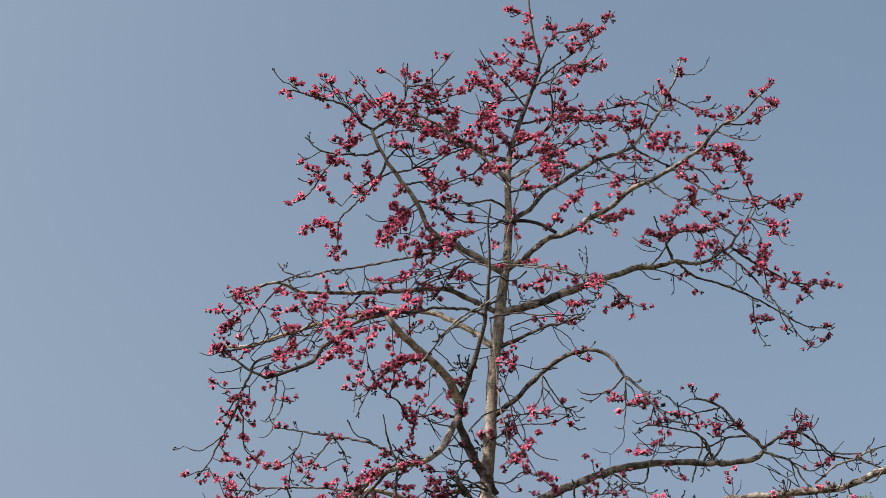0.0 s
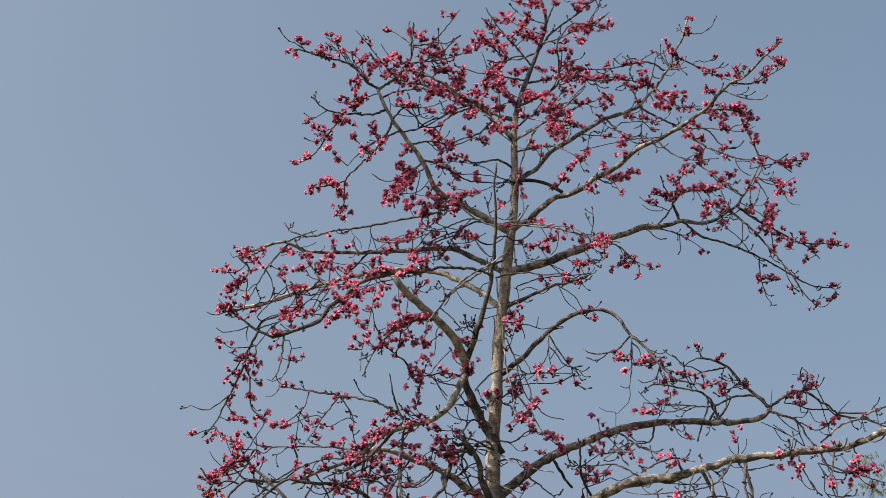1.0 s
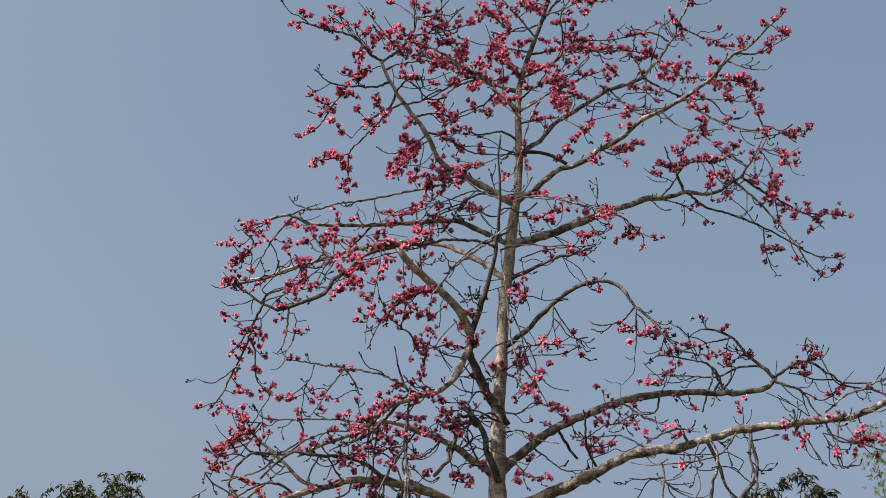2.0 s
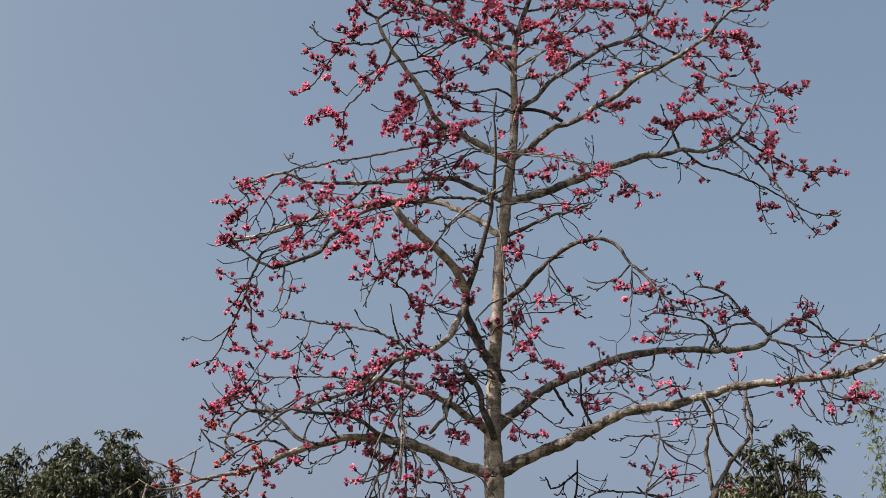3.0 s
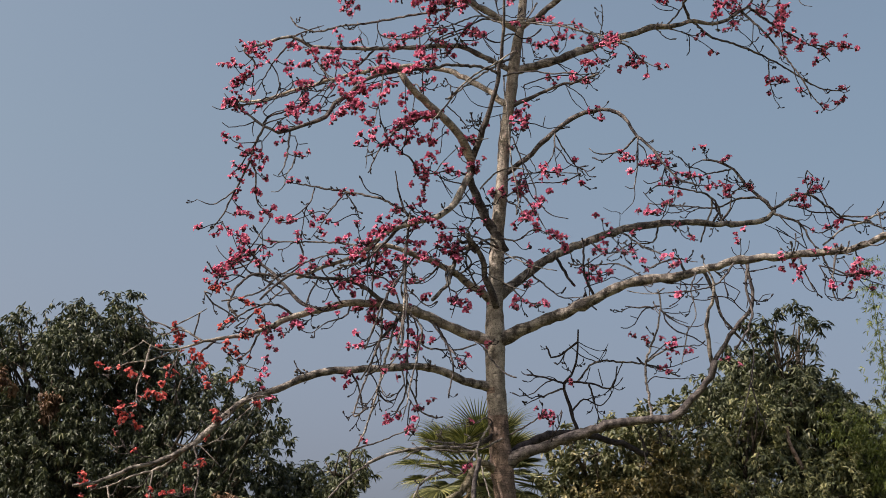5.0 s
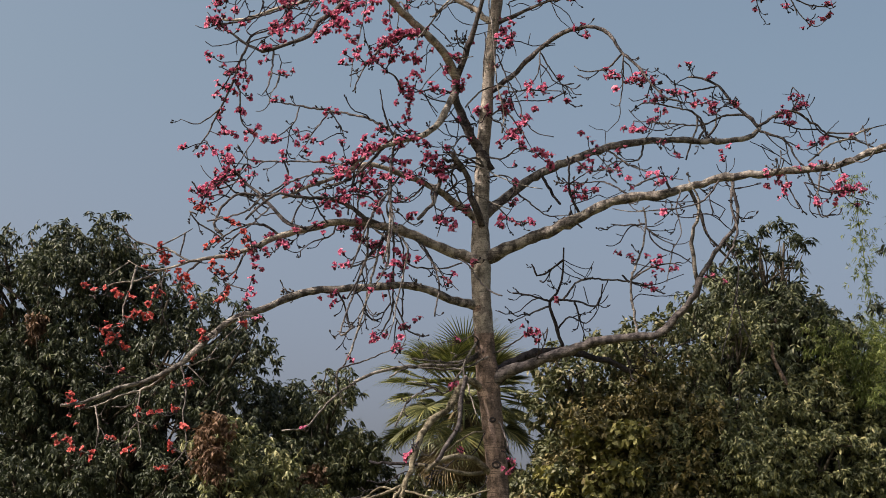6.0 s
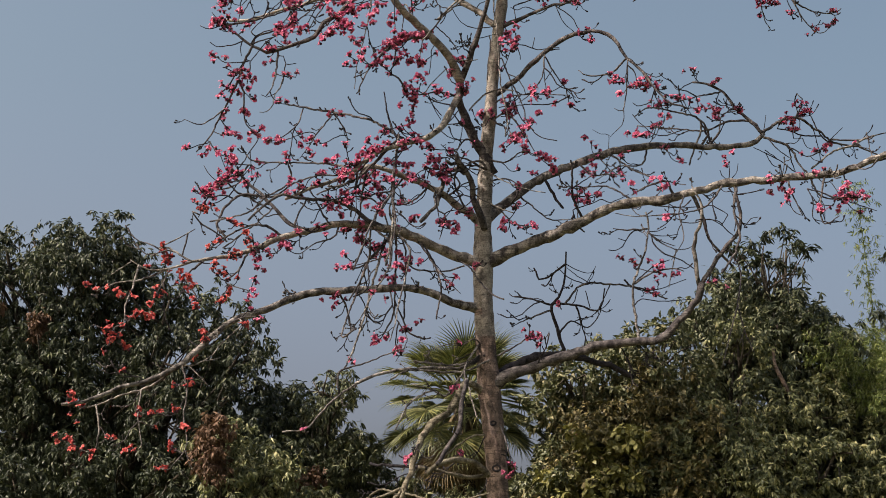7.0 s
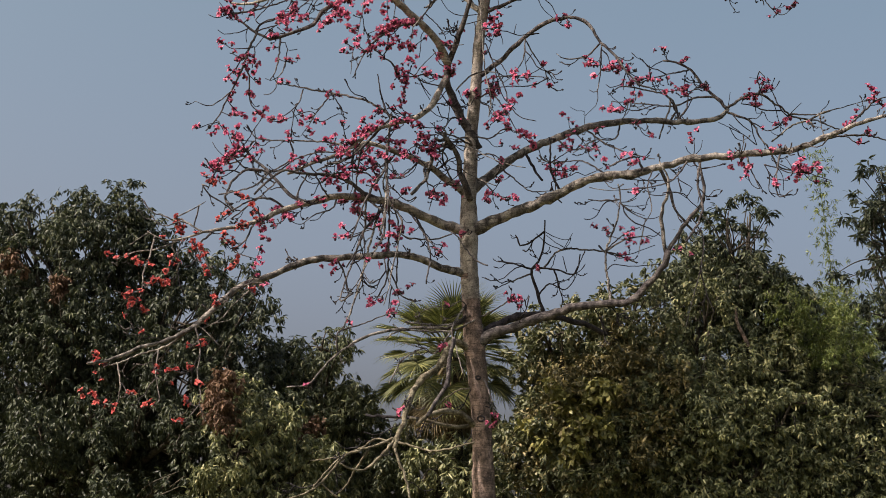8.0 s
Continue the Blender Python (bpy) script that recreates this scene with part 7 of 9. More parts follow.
branch([(6.05,35.61,12.69),(6.08,35.61,12.63),(5.96,35.69,12.9),(5.85,35.76,13.19)], [0.032, 0.022], 0.1, 0, bark_dark)
branch([(5.85,35.76,13.19),(5.82,35.78,12.93),(5.71,35.8,12.62),(5.57,35.82,12.18)], [0.024, 0.018], 0.15, 0, bark_grey)
branch([(5,32.35,12.38),(5.12,32.35,12.39),(5.33,32.28,12.33),(5.58,32.19,12.4)], [0.012, 0.008], 0.15, 0, at=[(0.58,0.01,0.02,2)])
branch([(6.36,36.34,14.12),(6.3,36.39,13.86),(6.36,36.43,13.6)], [0.013, 0.009], 0.15, 0, at=[(1.00,0.01,-0.02,3)])
branch([(8.99,36.67,13.12),(8.95,36.67,13.07),(8.8,36.73,13.23),(8.66,36.82,13.57),(8.54,36.9,13.92),(8.5,36.96,14.18)], [0.022, 0.010], 0.15, 0)
branch([(8.2,36.44,14.16),(8.15,36.48,14.01),(8.21,36.54,13.75),(8.28,36.59,13.5),(8.26,36.63,13.35)], [0.015, 0.008], 0.15, 0, at=[(0.56,0.12,0.02,2),(0.38,0.01,0.00,1)])
branch([(8.16,36.49,13.98),(7.95,36.48,14)], [0.007, 0.005], 0.15, 0)
branch([(8.8,36.73,13.23),(8.37,36.77,13.24),(8.12,36.79,13.35),(7.8,36.82,13.42)], [0.018, 0.012], 0.15, 0, at=[(0.92,0.03,0.11,2),(0.67,0.03,0.14,2)])
branch([(9.95,36.48,13.18),(9.72,36.43,13.09),(9.39,36.34,12.89),(9.11,36.28,12.79),(8.82,36.2,12.62),(8.61,36.14,12.43),(8.39,36.08,12.25)], [0.028, 0.020], 0.15, 0, bark_grey)
branch([(8.97,36.67,13.1),(9.15,36.71,13.29),(9.3,36.74,13.44)], [0.011, 0.008], 0.15, 0)
branch([(8.15,36.79,13.34),(8.17,36.79,13.16),(8.37,36.79,13.19)], [0.011, 0.008], 0.15, 0)
branch([(8.37,36.79,13.19),(8.39,36.79,13.12),(8.46,36.75,12.95),(8.69,36.7,12.87)], [0.011, 0.008], 0.15, 0, at=[(1.00,0.09,0.05,2)])
branch([(7.38,35.89,12.88),(7.57,35.77,12.59),(7.8,35.65,12.36)], [0.014, 0.010], 0.15, 0)
branch([(7.82,35.75,12.63),(7.89,35.81,12.3),(7.97,35.85,12.09)], [0.014, 0.009], 0.15, 0)
branch([(7.97,35.85,12.09),(7.84,35.9,12.21),(7.65,35.97,12.39),(7.34,36.08,12.66)], [0.014, 0.010], 0.15, 0)
branch([(7.65,35.97,12.39),(7.47,35.91,12.46),(7.29,35.84,12.52),(7.02,35.75,12.62)], [0.012, 0.009], 0.15, 0)
branch([(7.31,35.85,12.51),(7.46,35.89,12.27),(7.67,35.93,12.19)], [0.011, 0.008], 0.15, 0)
branch([(5.99,33.2,11.1),(6.06,33.2,11.15),(6.14,33.18,11.25),(6.18,33.16,11.46)], [0.010, 0.007], 0.15, 0)
branch([(5.99,33.2,11.1),(5.92,33.2,11.13),(5.84,33.17,11.2),(5.79,33.13,11.3)], [0.010, 0.007], 0.15, 0)
branch([(7.31,36.01,13.09),(7.36,35.94,13.45)], [0.009, 0.007], 0.15, 0)
branch([(6.12,33.16,10.77),(6.16,33.16,10.8),(6.48,33.21,10.86),(6.73,33.24,10.95)], [0.012, 0.008], 0.15, 0)
branch([(7.56,31.85,10.2),(7.52,31.85,10.22),(7.43,31.89,10.39),(7.33,31.94,10.6)], [0.014, 0.009], 0.15, 0)
branch([(8.32,35.56,11.72),(8.25,35.56,11.66),(8.54,35.42,11.45),(8.84,35.29,11.29),(8.92,35.24,11.39)], [0.012, 0.009], 0.15, 0, at=[(1.00,0.00,0.02,3),(1.00,0.25,-0.04,3)])
branch([(8.1,31.97,10.99),(8.09,31.97,10.83),(8.27,31.97,10.74)], [0.018, 0.012], 0.15, 0)
branch([(7.68,32.02,10.76),(7.81,32.02,10.78),(7.94,31.89,10.5)], [0.010, 0.008], 0.15, 0, at=[(1.00,0.06,0.00,1)])
branch([(2.76,33.75,10.34),(2.79,33.75,10.45),(2.88,33.77,10.21),(3.03,33.8,10.07)], [0.026, 0.014], 0.15, 0)
branch([(2.72,33.21,10.87),(3.11,33.13,11.11),(3.22,33.11,11.16)], [0.012, 0.008], 0.15, 0)
branch([(2.73,33.27,10.7),(3.04,33.34,10.74),(3.41,33.42,10.87)], [0.012, 0.008], 0.15, 0, at=[(0.44,-0.00,0.00,3),(0.00,-0.03,0.05,1)])
branch([(2.79,33.75,10.45),(2.78,33.75,10.54),(3.17,33.86,10.72),(3.42,33.94,10.84),(3.58,33.99,10.78),(4,34.11,11)], [0.013, 0.009], 0.15, 0)
branch([(4.5,31.87,9.99),(4.29,31.85,9.96),(4.03,31.84,9.93),(3.72,31.82,9.93),(3.46,31.81,9.98)], [0.012, 0.008], 0.15, 0, bark_grey)
branch([(4.31,33.83,10.18),(4.08,33.9,10.14),(3.95,33.96,10.01),(3.85,34.02,9.84),(3.7,34.07,9.76),(3.56,34.11,9.78)], [0.013, 0.009], 0.15, 0)
branch([(3.91,33.98,9.95),(3.75,33.95,9.99)], [0.010, 0.008], 0.15, 0)
branch([(4.36,33.81,10.12),(4.57,33.72,10.11),(4.73,33.66,10.19)], [0.011, 0.008], 0.15, 0)
branch([(4.43,33.79,10.05),(4.66,33.79,10.02),(5,33.8,10.07)], [0.011, 0.008], 0.15, 0)
branch([(4.43,33.79,10.05),(4.62,33.69,9.89),(4.9,33.56,9.75)], [0.012, 0.008], 0.15, 0)
branch([(4.43,33.79,10.05),(4.49,33.73,9.82),(4.71,33.64,9.6),(5.01,33.55,9.46),(5.3,33.45,9.24)], [0.016, 0.012], 0.15, 0)
branch([(4.88,33.67,9.72),(5.11,33.64,9.71),(5.26,33.62,9.77)], [0.010, 0.008], 0.15, 0)
branch([(4.93,33.66,9.69),(4.86,33.67,9.33),(4.77,33.68,8.89)], [0.014, 0.010], 0.15, 0, bark_grey)
branch([(4.16,35.06,9.19),(4.32,35,9.37),(4.51,34.91,9.54),(4.71,34.84,9.66),(4.95,34.76,9.74)], [0.015, 0.010], 0.15, 0, at=[(0.59,0.01,0.02,1)])
branch([(4.14,33.63,9.22),(4.02,33.63,9.29),(4.29,33.51,9.2),(4.66,33.36,9.11)], [0.012, 0.009], 0.15, 0, at=[(1.00,0.00,0.00,3)])
branch([(4.16,35.06,9.19),(4,35.11,9.35)], [0.028, 0.022], 0.15, 0)
branch([(4.16,35.06,9.19),(4.4,35.02,9.11),(4.71,34.96,9.12),(5.03,34.89,9.23),(5.31,34.83,9.33)], [0.012, 0.008], 0.15, 0, at=[(0.44,0.00,0.07,2)])
branch([(4.04,33.48,8.47),(4.17,33.52,8.6),(4.53,33.62,8.59),(4.85,33.71,8.62),(5.3,33.82,8.69)], [0.012, 0.009], 0.15, 0)
branch([(2.68,34.48,9.54),(2.85,34.52,9.45),(3.06,34.57,9.38),(3.26,34.61,9.39),(3.35,34.65,9.55)], [0.010, 0.007], 0.15, 0)
branch([(3.14,34.77,9.15),(3.16,34.77,9.2),(3.26,34.74,9.38),(3.34,34.72,9.52)], [0.010, 0.008], 0.15, 0)
branch([(3.14,34.77,9.15),(2.75,34.74,9.31),(2.51,34.71,9.53)], [0.012, 0.009], 0.15, 0)
branch([(3.17,34.77,9.22),(3.1,34.77,9.26),(2.95,34.76,9.34),(2.73,34.75,9.52)], [0.010, 0.008], 0.15, 0)
branch([(3.68,34.93,9.21),(3.49,34.95,8.77)], [0.013, 0.010], 0.15, 0)
branch([(2.96,34.71,9.03),(2.9,34.71,8.79),(2.82,34.71,8.67)], [0.012, 0.009], 0.15, 0)
branch([(3.2,34.42,8.57),(3.1,34.41,8.94)], [0.012, 0.009], 0.15, 0)
branch([(4.32,33.03,10.57),(4.3,33.03,10.51),(4.65,33.04,10.46),(5.12,33.05,10.46),(5.63,33.06,10.52)], [0.012, 0.009], 0.15, 0)
branch([(5.58,32.47,10.59),(5.53,32.47,10.6),(5.52,32.53,10.38),(5.62,32.61,10.1)], [0.012, 0.009], 0.15, 0)
branch([(4.86,32.48,10),(5.13,32.47,9.98),(5.44,32.45,10.06),(5.7,32.43,9.92)], [0.011, 0.009], 0.15, 0)
branch([(6.05,33.19,10.96),(5.97,33.19,10.92),(6.16,33.16,10.79),(6.43,33.13,10.83),(6.7,33.1,10.89)], [0.013, 0.009], 0.15, 0)
branch([(5.17,32.47,9.99),(5.17,32.47,10.04),(5.37,32.49,10.06),(5.64,32.51,10.04),(5.79,32.54,9.87),(6.02,32.57,9.7)], [0.014, 0.010], 0.15, 0)
branch([(5.52,32.53,10.38),(5.82,32.44,10.16)], [0.013, 0.009], 0.15, 0)
branch([(5.52,32.53,10.38),(5.57,32.47,10.06)], [0.011, 0.009], 0.15, 0)
branch([(5.82,32.44,10.16),(5.71,32.5,9.98)], [0.011, 0.009], 0.15, 0)
branch([(5.96,32.3,10.03),(5.91,32.29,9.77)], [0.012, 0.009], 0.15, 0)
branch([(6.17,33.11,10.21),(6.3,33.1,10.11),(6.4,33.1,10.26),(6.56,33.09,10.29)], [0.011, 0.008], 0.15, 0)
branch([(7.08,32.21,10.57),(7.01,32.21,10.55),(7.03,32.1,10.26),(7.12,32.03,10.11),(7.24,31.97,10.05)], [0.013, 0.008], 0.15, 0, at=[(0.09,0.01,-0.03,2)])
branch([(7.04,32.09,10.25),(6.92,32.07,10.33)], [0.008, 0.006], 0.15, 0)
branch([(7.33,31.94,10.6),(7.44,31.94,10.36),(7.42,31.94,10.01),(7.56,31.94,9.87)], [0.013, 0.009], 0.15, 0)
branch([(7.44,31.94,10.36),(7.6,31.85,10.25),(7.8,31.75,10.2)], [0.011, 0.009], 0.15, 0)
branch([(8.45,35.62,11.53),(8.38,35.62,11.51),(8.54,35.63,11.25),(8.55,35.64,10.91)], [0.011, 0.008], 0.15, 0)
branch([(7.47,31.94,9.96),(7.75,31.95,9.91),(7.94,31.96,9.93)], [0.010, 0.008], 0.15, 0)
branch([(7.33,31.94,10.6),(7.6,31.81,10.49),(7.8,31.71,10.37),(8,31.62,10.35),(8.27,31.51,10.32)], [0.015, 0.010], 0.15, 0, at=[(0.72,-0.01,0.08,3),(0.94,0.00,0.00,3)])
branch([(9.06,35.8,11.42),(9.25,35.81,11.22),(9.46,35.81,11.14)], [0.011, 0.008], 0.15, 0)
branch([(-1.55,32.57,19.3),(-1.61,32.57,19.26),(-1.9,32.54,19.12),(-2.19,32.52,19.01),(-2.44,32.5,19),(-2.57,32.49,19.09)], [0.014, 0.009], 0.15, 0, at=[(0.47,-0.02,-0.01,3),(0.72,-0.01,0.04,1)])
branch([(-1.14,32.69,18.81),(-0.85,32.71,18.76),(-0.56,32.73,18.84),(-0.3,32.74,18.92)], [0.010, 0.008], 0.15, 0, at=[(0.75,-0.00,0.02,1)])
branch([(-0.62,32.35,18.8),(-0.63,32.35,18.88),(-0.88,32.31,18.78),(-1.21,32.25,18.78),(-1.3,32.24,18.84)], [0.012, 0.008], 0.15, 0, at=[(0.62,0.02,0.05,3)])
branch([(-2.26,32.37,20.07),(-2.33,32.37,20.04),(-2.38,32.39,20.29),(-2.6,32.41,20.47),(-2.78,32.43,20.63)], [0.012, 0.008], 0.15, 0, at=[(0.84,0.01,0.04,1),(0.56,0.05,0.05,1)])
branch([(-2.38,32.39,20.29),(-2.17,32.41,20.18),(-2,32.43,20.05)], [0.010, 0.008], 0.15, 0, at=[(0.56,-0.00,0.02,1)])
branch([(-2.6,32.12,19.89),(-2.77,32.06,19.93),(-2.86,31.99,20.06)], [0.010, 0.008], 0.15, 0, at=[(0.50,-0.03,-0.02,2)])
branch([(-2.03,32.34,19.7),(-2.06,32.25,19.35)], [0.011, 0.008], 0.15, 0, at=[(1.00,0.00,-0.01,2)])
branch([(-1.15,35.15,21.02),(-1.52,35.17,21.16),(-1.66,35.18,21.27),(-1.73,35.19,21.54),(-1.78,35.21,21.81)], [0.013, 0.008], 0.15, 0, at=[(0.62,-0.06,-0.03,2)])
branch([(-1.33,32.75,18.83),(-1.32,32.81,19.12),(-1.37,32.86,19.39)], [0.010, 0.008], 0.15, 0)
branch([(-0.96,32.83,20.14),(-1.04,32.83,20.18),(-1.25,32.78,20.22),(-1.42,32.73,20.39),(-1.55,32.67,20.6)], [0.013, 0.009], 0.15, 0, at=[(0.47,-0.03,-0.11,3)])
branch([(-0.9,33.03,20.81),(-0.92,33.03,20.76),(-0.66,33.01,20.67),(-0.48,32.99,20.54),(-0.22,32.97,20.4)], [0.012, 0.008], 0.15, 0, at=[(0.62,0.00,0.01,2)])
branch([(0.9,33.64,20.35),(0.83,33.64,20.71),(0.74,33.64,20.96)], [0.012, 0.008], 0.15, 0)
branch([(0.89,33.64,20.39),(1.02,33.6,20.56)], [0.010, 0.008], 0.15, 0)
branch([(2.21,34,21.6),(1.87,33.95,21.73),(1.6,33.91,21.83),(1.38,33.87,21.97)], [0.012, 0.008], 0.15, 0, at=[(0.92,-0.01,0.01,2)])
branch([(1.16,34.51,21.43),(1.03,34.47,21.57),(0.76,34.42,21.62)], [0.012, 0.009], 0.15, 0, at=[(1.00,0.00,0.10,2)])
branch([(3.26,34.72,20.84),(3.23,34.72,20.65),(3.04,34.69,20.43),(2.85,34.66,20.24)], [0.012, 0.009], 0.15, 0)
branch([(3.36,33.17,21.37),(3.59,33.17,21.6),(3.72,33.17,21.73)], [0.012, 0.008], 0.15, 0)
branch([(3.12,33.33,21.39),(3.15,33.33,21.33),(3.54,33.25,21.28),(3.62,33.23,21.33)], [0.010, 0.008], 0.15, 0, at=[(0.92,0.00,0.01,2)])
branch([(3.15,32.39,20.95),(3.24,32.36,21.16),(3.37,32.34,21.29),(3.42,32.3,21.55)], [0.012, 0.008], 0.15, 0)
branch([(3.96,34.79,21.17),(3.94,34.79,21.33),(4.06,34.81,21.5),(4.16,34.82,21.59)], [0.010, 0.008], 0.15, 0)
branch([(4.03,34.82,21.2),(4.29,34.72,21.22),(4.6,34.61,21.26),(4.71,34.55,21.38)], [0.012, 0.008], 0.15, 0, at=[(0.17,0.00,0.01,2),(0.67,0.04,-0.08,1)])
branch([(5.14,35.35,21.16),(4.95,35.35,21.26),(5.01,35.35,21.57),(5.05,35.34,21.76),(5.26,35.34,21.91),(5.38,35.34,22.05)], [0.014, 0.010], 0.15, 0)
branch([(4.95,35.35,21.26),(4.82,35.38,20.96),(4.76,35.41,20.54)], [0.014, 0.010], 0.15, 0, at=[(0.25,-0.08,0.05,3)])
branch([(5.32,35.44,21.48),(5.52,35.41,21.47),(5.79,35.36,21.5)], [0.011, 0.008], 0.15, 0)
branch([(5.23,35.39,21.32),(5.41,35.36,21.26),(5.48,35.33,21.35)], [0.010, 0.008], 0.15, 0)
branch([(4.97,35.27,20.88),(5.24,35.31,20.69),(5.56,35.35,20.64)], [0.012, 0.009], 0.15, 0, at=[(0.88,-0.01,0.03,3)])
branch([(6.96,31.7,19.76),(7.17,31.64,19.52),(7.32,31.6,19.43)], [0.012, 0.008], 0.15, 0, at=[(0.69,0.00,0.02,2)])
branch([(6.35,32,19.3),(6.31,32,19.35),(6.35,31.94,19.55),(6.42,31.9,19.65)], [0.010, 0.007], 0.15, 0)
branch([(6.33,31.97,19.42),(6.22,31.95,19.61)], [0.010, 0.008], 0.15, 0, at=[(0.00,0.07,0.03,1)])
branch([(3.92,34.67,19.47),(4.04,34.67,19.61),(4.4,34.7,19.67),(4.85,34.73,19.67),(5.12,34.75,19.78),(5.25,34.77,19.96)], [0.012, 0.008], 0.15, 0)
branch([(4.82,35.2,20.66),(4.86,35.2,20.61),(4.99,35.12,20.3),(5.26,35.02,20.15)], [0.012, 0.009], 0.15, 0, at=[(0.75,-0.00,0.03,4)])
branch([(8.74,36.67,19.63),(8.63,36.64,19.53),(8.38,36.6,19.42)], [0.012, 0.007], 0.15, 0, at=[(1.00,-0.18,0.10,2),(0.88,-0.01,0.03,2)])
branch([(7.86,36.15,18.75),(7.87,36.15,18.67),(8.1,36.11,18.73),(8.35,36.07,18.88)], [0.012, 0.008], 0.15, 0, at=[(0.46,0.00,-0.03,3)])
branch([(6.88,33.38,17.59),(7.07,33.42,17.47),(7.28,33.46,17.42)], [0.013, 0.009], 0.15, 0)
branch([(6.2,32.13,17.47),(6.19,32.13,17.35),(6.29,32.11,17.14),(6.48,32.08,16.99)], [0.012, 0.009], 0.15, 0)
branch([(6.19,32.13,17.37),(6.52,32.19,17.38),(6.5,32.22,17.24)], [0.010, 0.008], 0.15, 0)
branch([(6.5,32.22,17.24),(6.69,32.15,17.25),(6.79,32.11,17.36)], [0.012, 0.008], 0.15, 0)
branch([(6.94,36,18.18),(7.2,35.96,18),(7.4,35.92,17.84),(7.56,35.88,17.62)], [0.012, 0.009], 0.15, 0, at=[(1.00,0.00,0.00,2)])
branch([(7.48,35.9,17.73),(7.7,35.91,17.96)], [0.010, 0.008], 0.15, 0, at=[(1.00,0.00,0.01,2)])
branch([(6.17,36.76,19.53),(6.42,36.82,19.37),(6.6,36.88,19.14),(6.77,36.97,18.72),(6.94,37.04,18.34)], [0.015, 0.010], 0.15, 0)
branch([(6.1,35.68,17.52),(6.02,35.65,17.91)], [0.011, 0.009], 0.15, 0)
branch([(7.12,36,16.84),(6.9,35.91,17.15),(6.59,35.81,17.4)], [0.012, 0.009], 0.15, 0)
branch([(6.67,36.4,18.91),(6.64,36.4,18.83),(6.89,36.31,18.61),(7.05,36.25,18.46)], [0.012, 0.009], 0.15, 0)
# gnarled bough by the trunk: its shade is put into the darker bark colour
branch([(0.92,33.86,10.1),(0.79,33.66,10.42),(0.67,33.49,10.7),(0.65,33.37,10.89),(0.54,33.23,11.12),(0.46,33.15,11.22),(0.32,33.04,11.35),(0.28,32.96,11.48)], [0.082, 0.040], 0.1, 0, bark_brown)
branch([(0.52,33.86,11.33),(0.4,33.76,11.45),(0.27,33.69,11.37),(0.11,33.61,11.32),(0.05,33.53,11.15),(0.01,33.41,10.88),(-0.06,33.32,10.67),(-0.08,33.23,10.47),(-0.15,33.17,10.36),(-0.25,33.1,10.26),(-0.32,33.03,10.12),(-0.42,32.96,10.02)], [0.050, 0.034], 0.1, 0, bark_grey)
branch([(0.42,33.86,11.45),(0.27,33.44,11.43),(0.18,33.21,11.33),(0.11,32.96,11.33)], [0.046, 0.030], 0.1, 0, bark_brown)
branch([(0.47,33.86,11.32),(0.35,33.53,11.3),(0.25,33.22,11.11),(0.14,32.96,11.01)], [0.036, 0.020], 0.1, 0, bark_brown)
branch([(0.01,33.86,11.02),(-0.11,33.63,10.9),(-0.15,33.35,10.66),(-0.11,32.96,10.34)], [0.034, 0.020], 0.1, 0, bark_grey)
branch([(0.28,33.86,11.52),(0.34,33.37,11.58),(0.22,32.96,11.58)], [0.022, 0.014], 0.15, 0, bark_grey)
branch([(0.93,33.72,11.37),(0.83,33.62,11.52),(0.68,33.55,11.51),(0.56,33.49,11.44)], [0.030, 0.020], 0.1, 0, bark_brown)
branch([(0.65,33.37,10.89),(0.71,33.37,10.89),(0.56,33.38,10.99),(0.42,33.39,10.94),(0.33,33.39,10.82)], [0.018, 0.010], 0.15, 0, bark_dark)
branch([(1.01,32.66,14.83),(1.03,32.59,14.45),(1.09,32.5,13.98),(1.12,32.41,13.5),(1.15,32.32,13.04),(1.2,32.23,12.57),(1.31,32.13,12.05),(1.26,32.04,11.6)], [0.017, 0.012], 0.15, 0, bark_grey)
branch([(0.55,33.59,12.64),(0.76,33.49,12.87),(0.97,33.42,13.01),(1.2,33.34,13.05),(1.48,33.25,12.99)], [0.019, 0.014], 0.15, 0, bark_grey)
branch([(1.46,33.84,13.36),(1.5,33.74,13.03),(1.64,33.6,12.53),(1.93,33.46,12.18)], [0.014, 0.009], 0.15, 0)
branch([(0.56,33.17,11.24),(0.91,33.06,11.15),(1.14,32.98,11),(1.6,32.83,10.76),(2.12,32.66,10.6)], [0.014, 0.010], 0.15, 0, bark_grey)
branch([(0.62,33.4,10.84),(0.8,33.33,10.64),(1.15,33.21,10.43),(1.5,33.1,10.28)], [0.014, 0.010], 0.15, 0, bark_grey)
branch([(1.06,32.53,14.15),(0.63,32.44,14.07),(0.33,32.37,14.17),(0.13,32.29,14.45)], [0.010, 0.008], 0.15, 0)
branch([(0.95,32.47,15.28),(0.86,32.47,15.26),(0.68,32.42,15.47),(0.53,32.38,15.65)], [0.010, 0.008], 0.15, 0)
branch([(0.64,33.01,14.01),(0.59,33.01,14.03),(0.89,32.97,14.09),(1.09,32.95,14.15)], [0.010, 0.008], 0.15, 0)
branch([(-3.9,31.84,7.69),(-3.83,31.84,7.6),(-4.14,31.79,7.28),(-4.29,31.76,7.11),(-4.44,31.73,6.9),(-4.81,31.69,6.7)], [0.016, 0.010], 0.15, 0, bark_grey)
branch([(-4.91,31.64,6.8),(-4.96,31.64,6.79),(-4.73,31.6,6.63),(-4.39,31.55,6.3)], [0.013, 0.008], 0.15, 0, bark_grey)
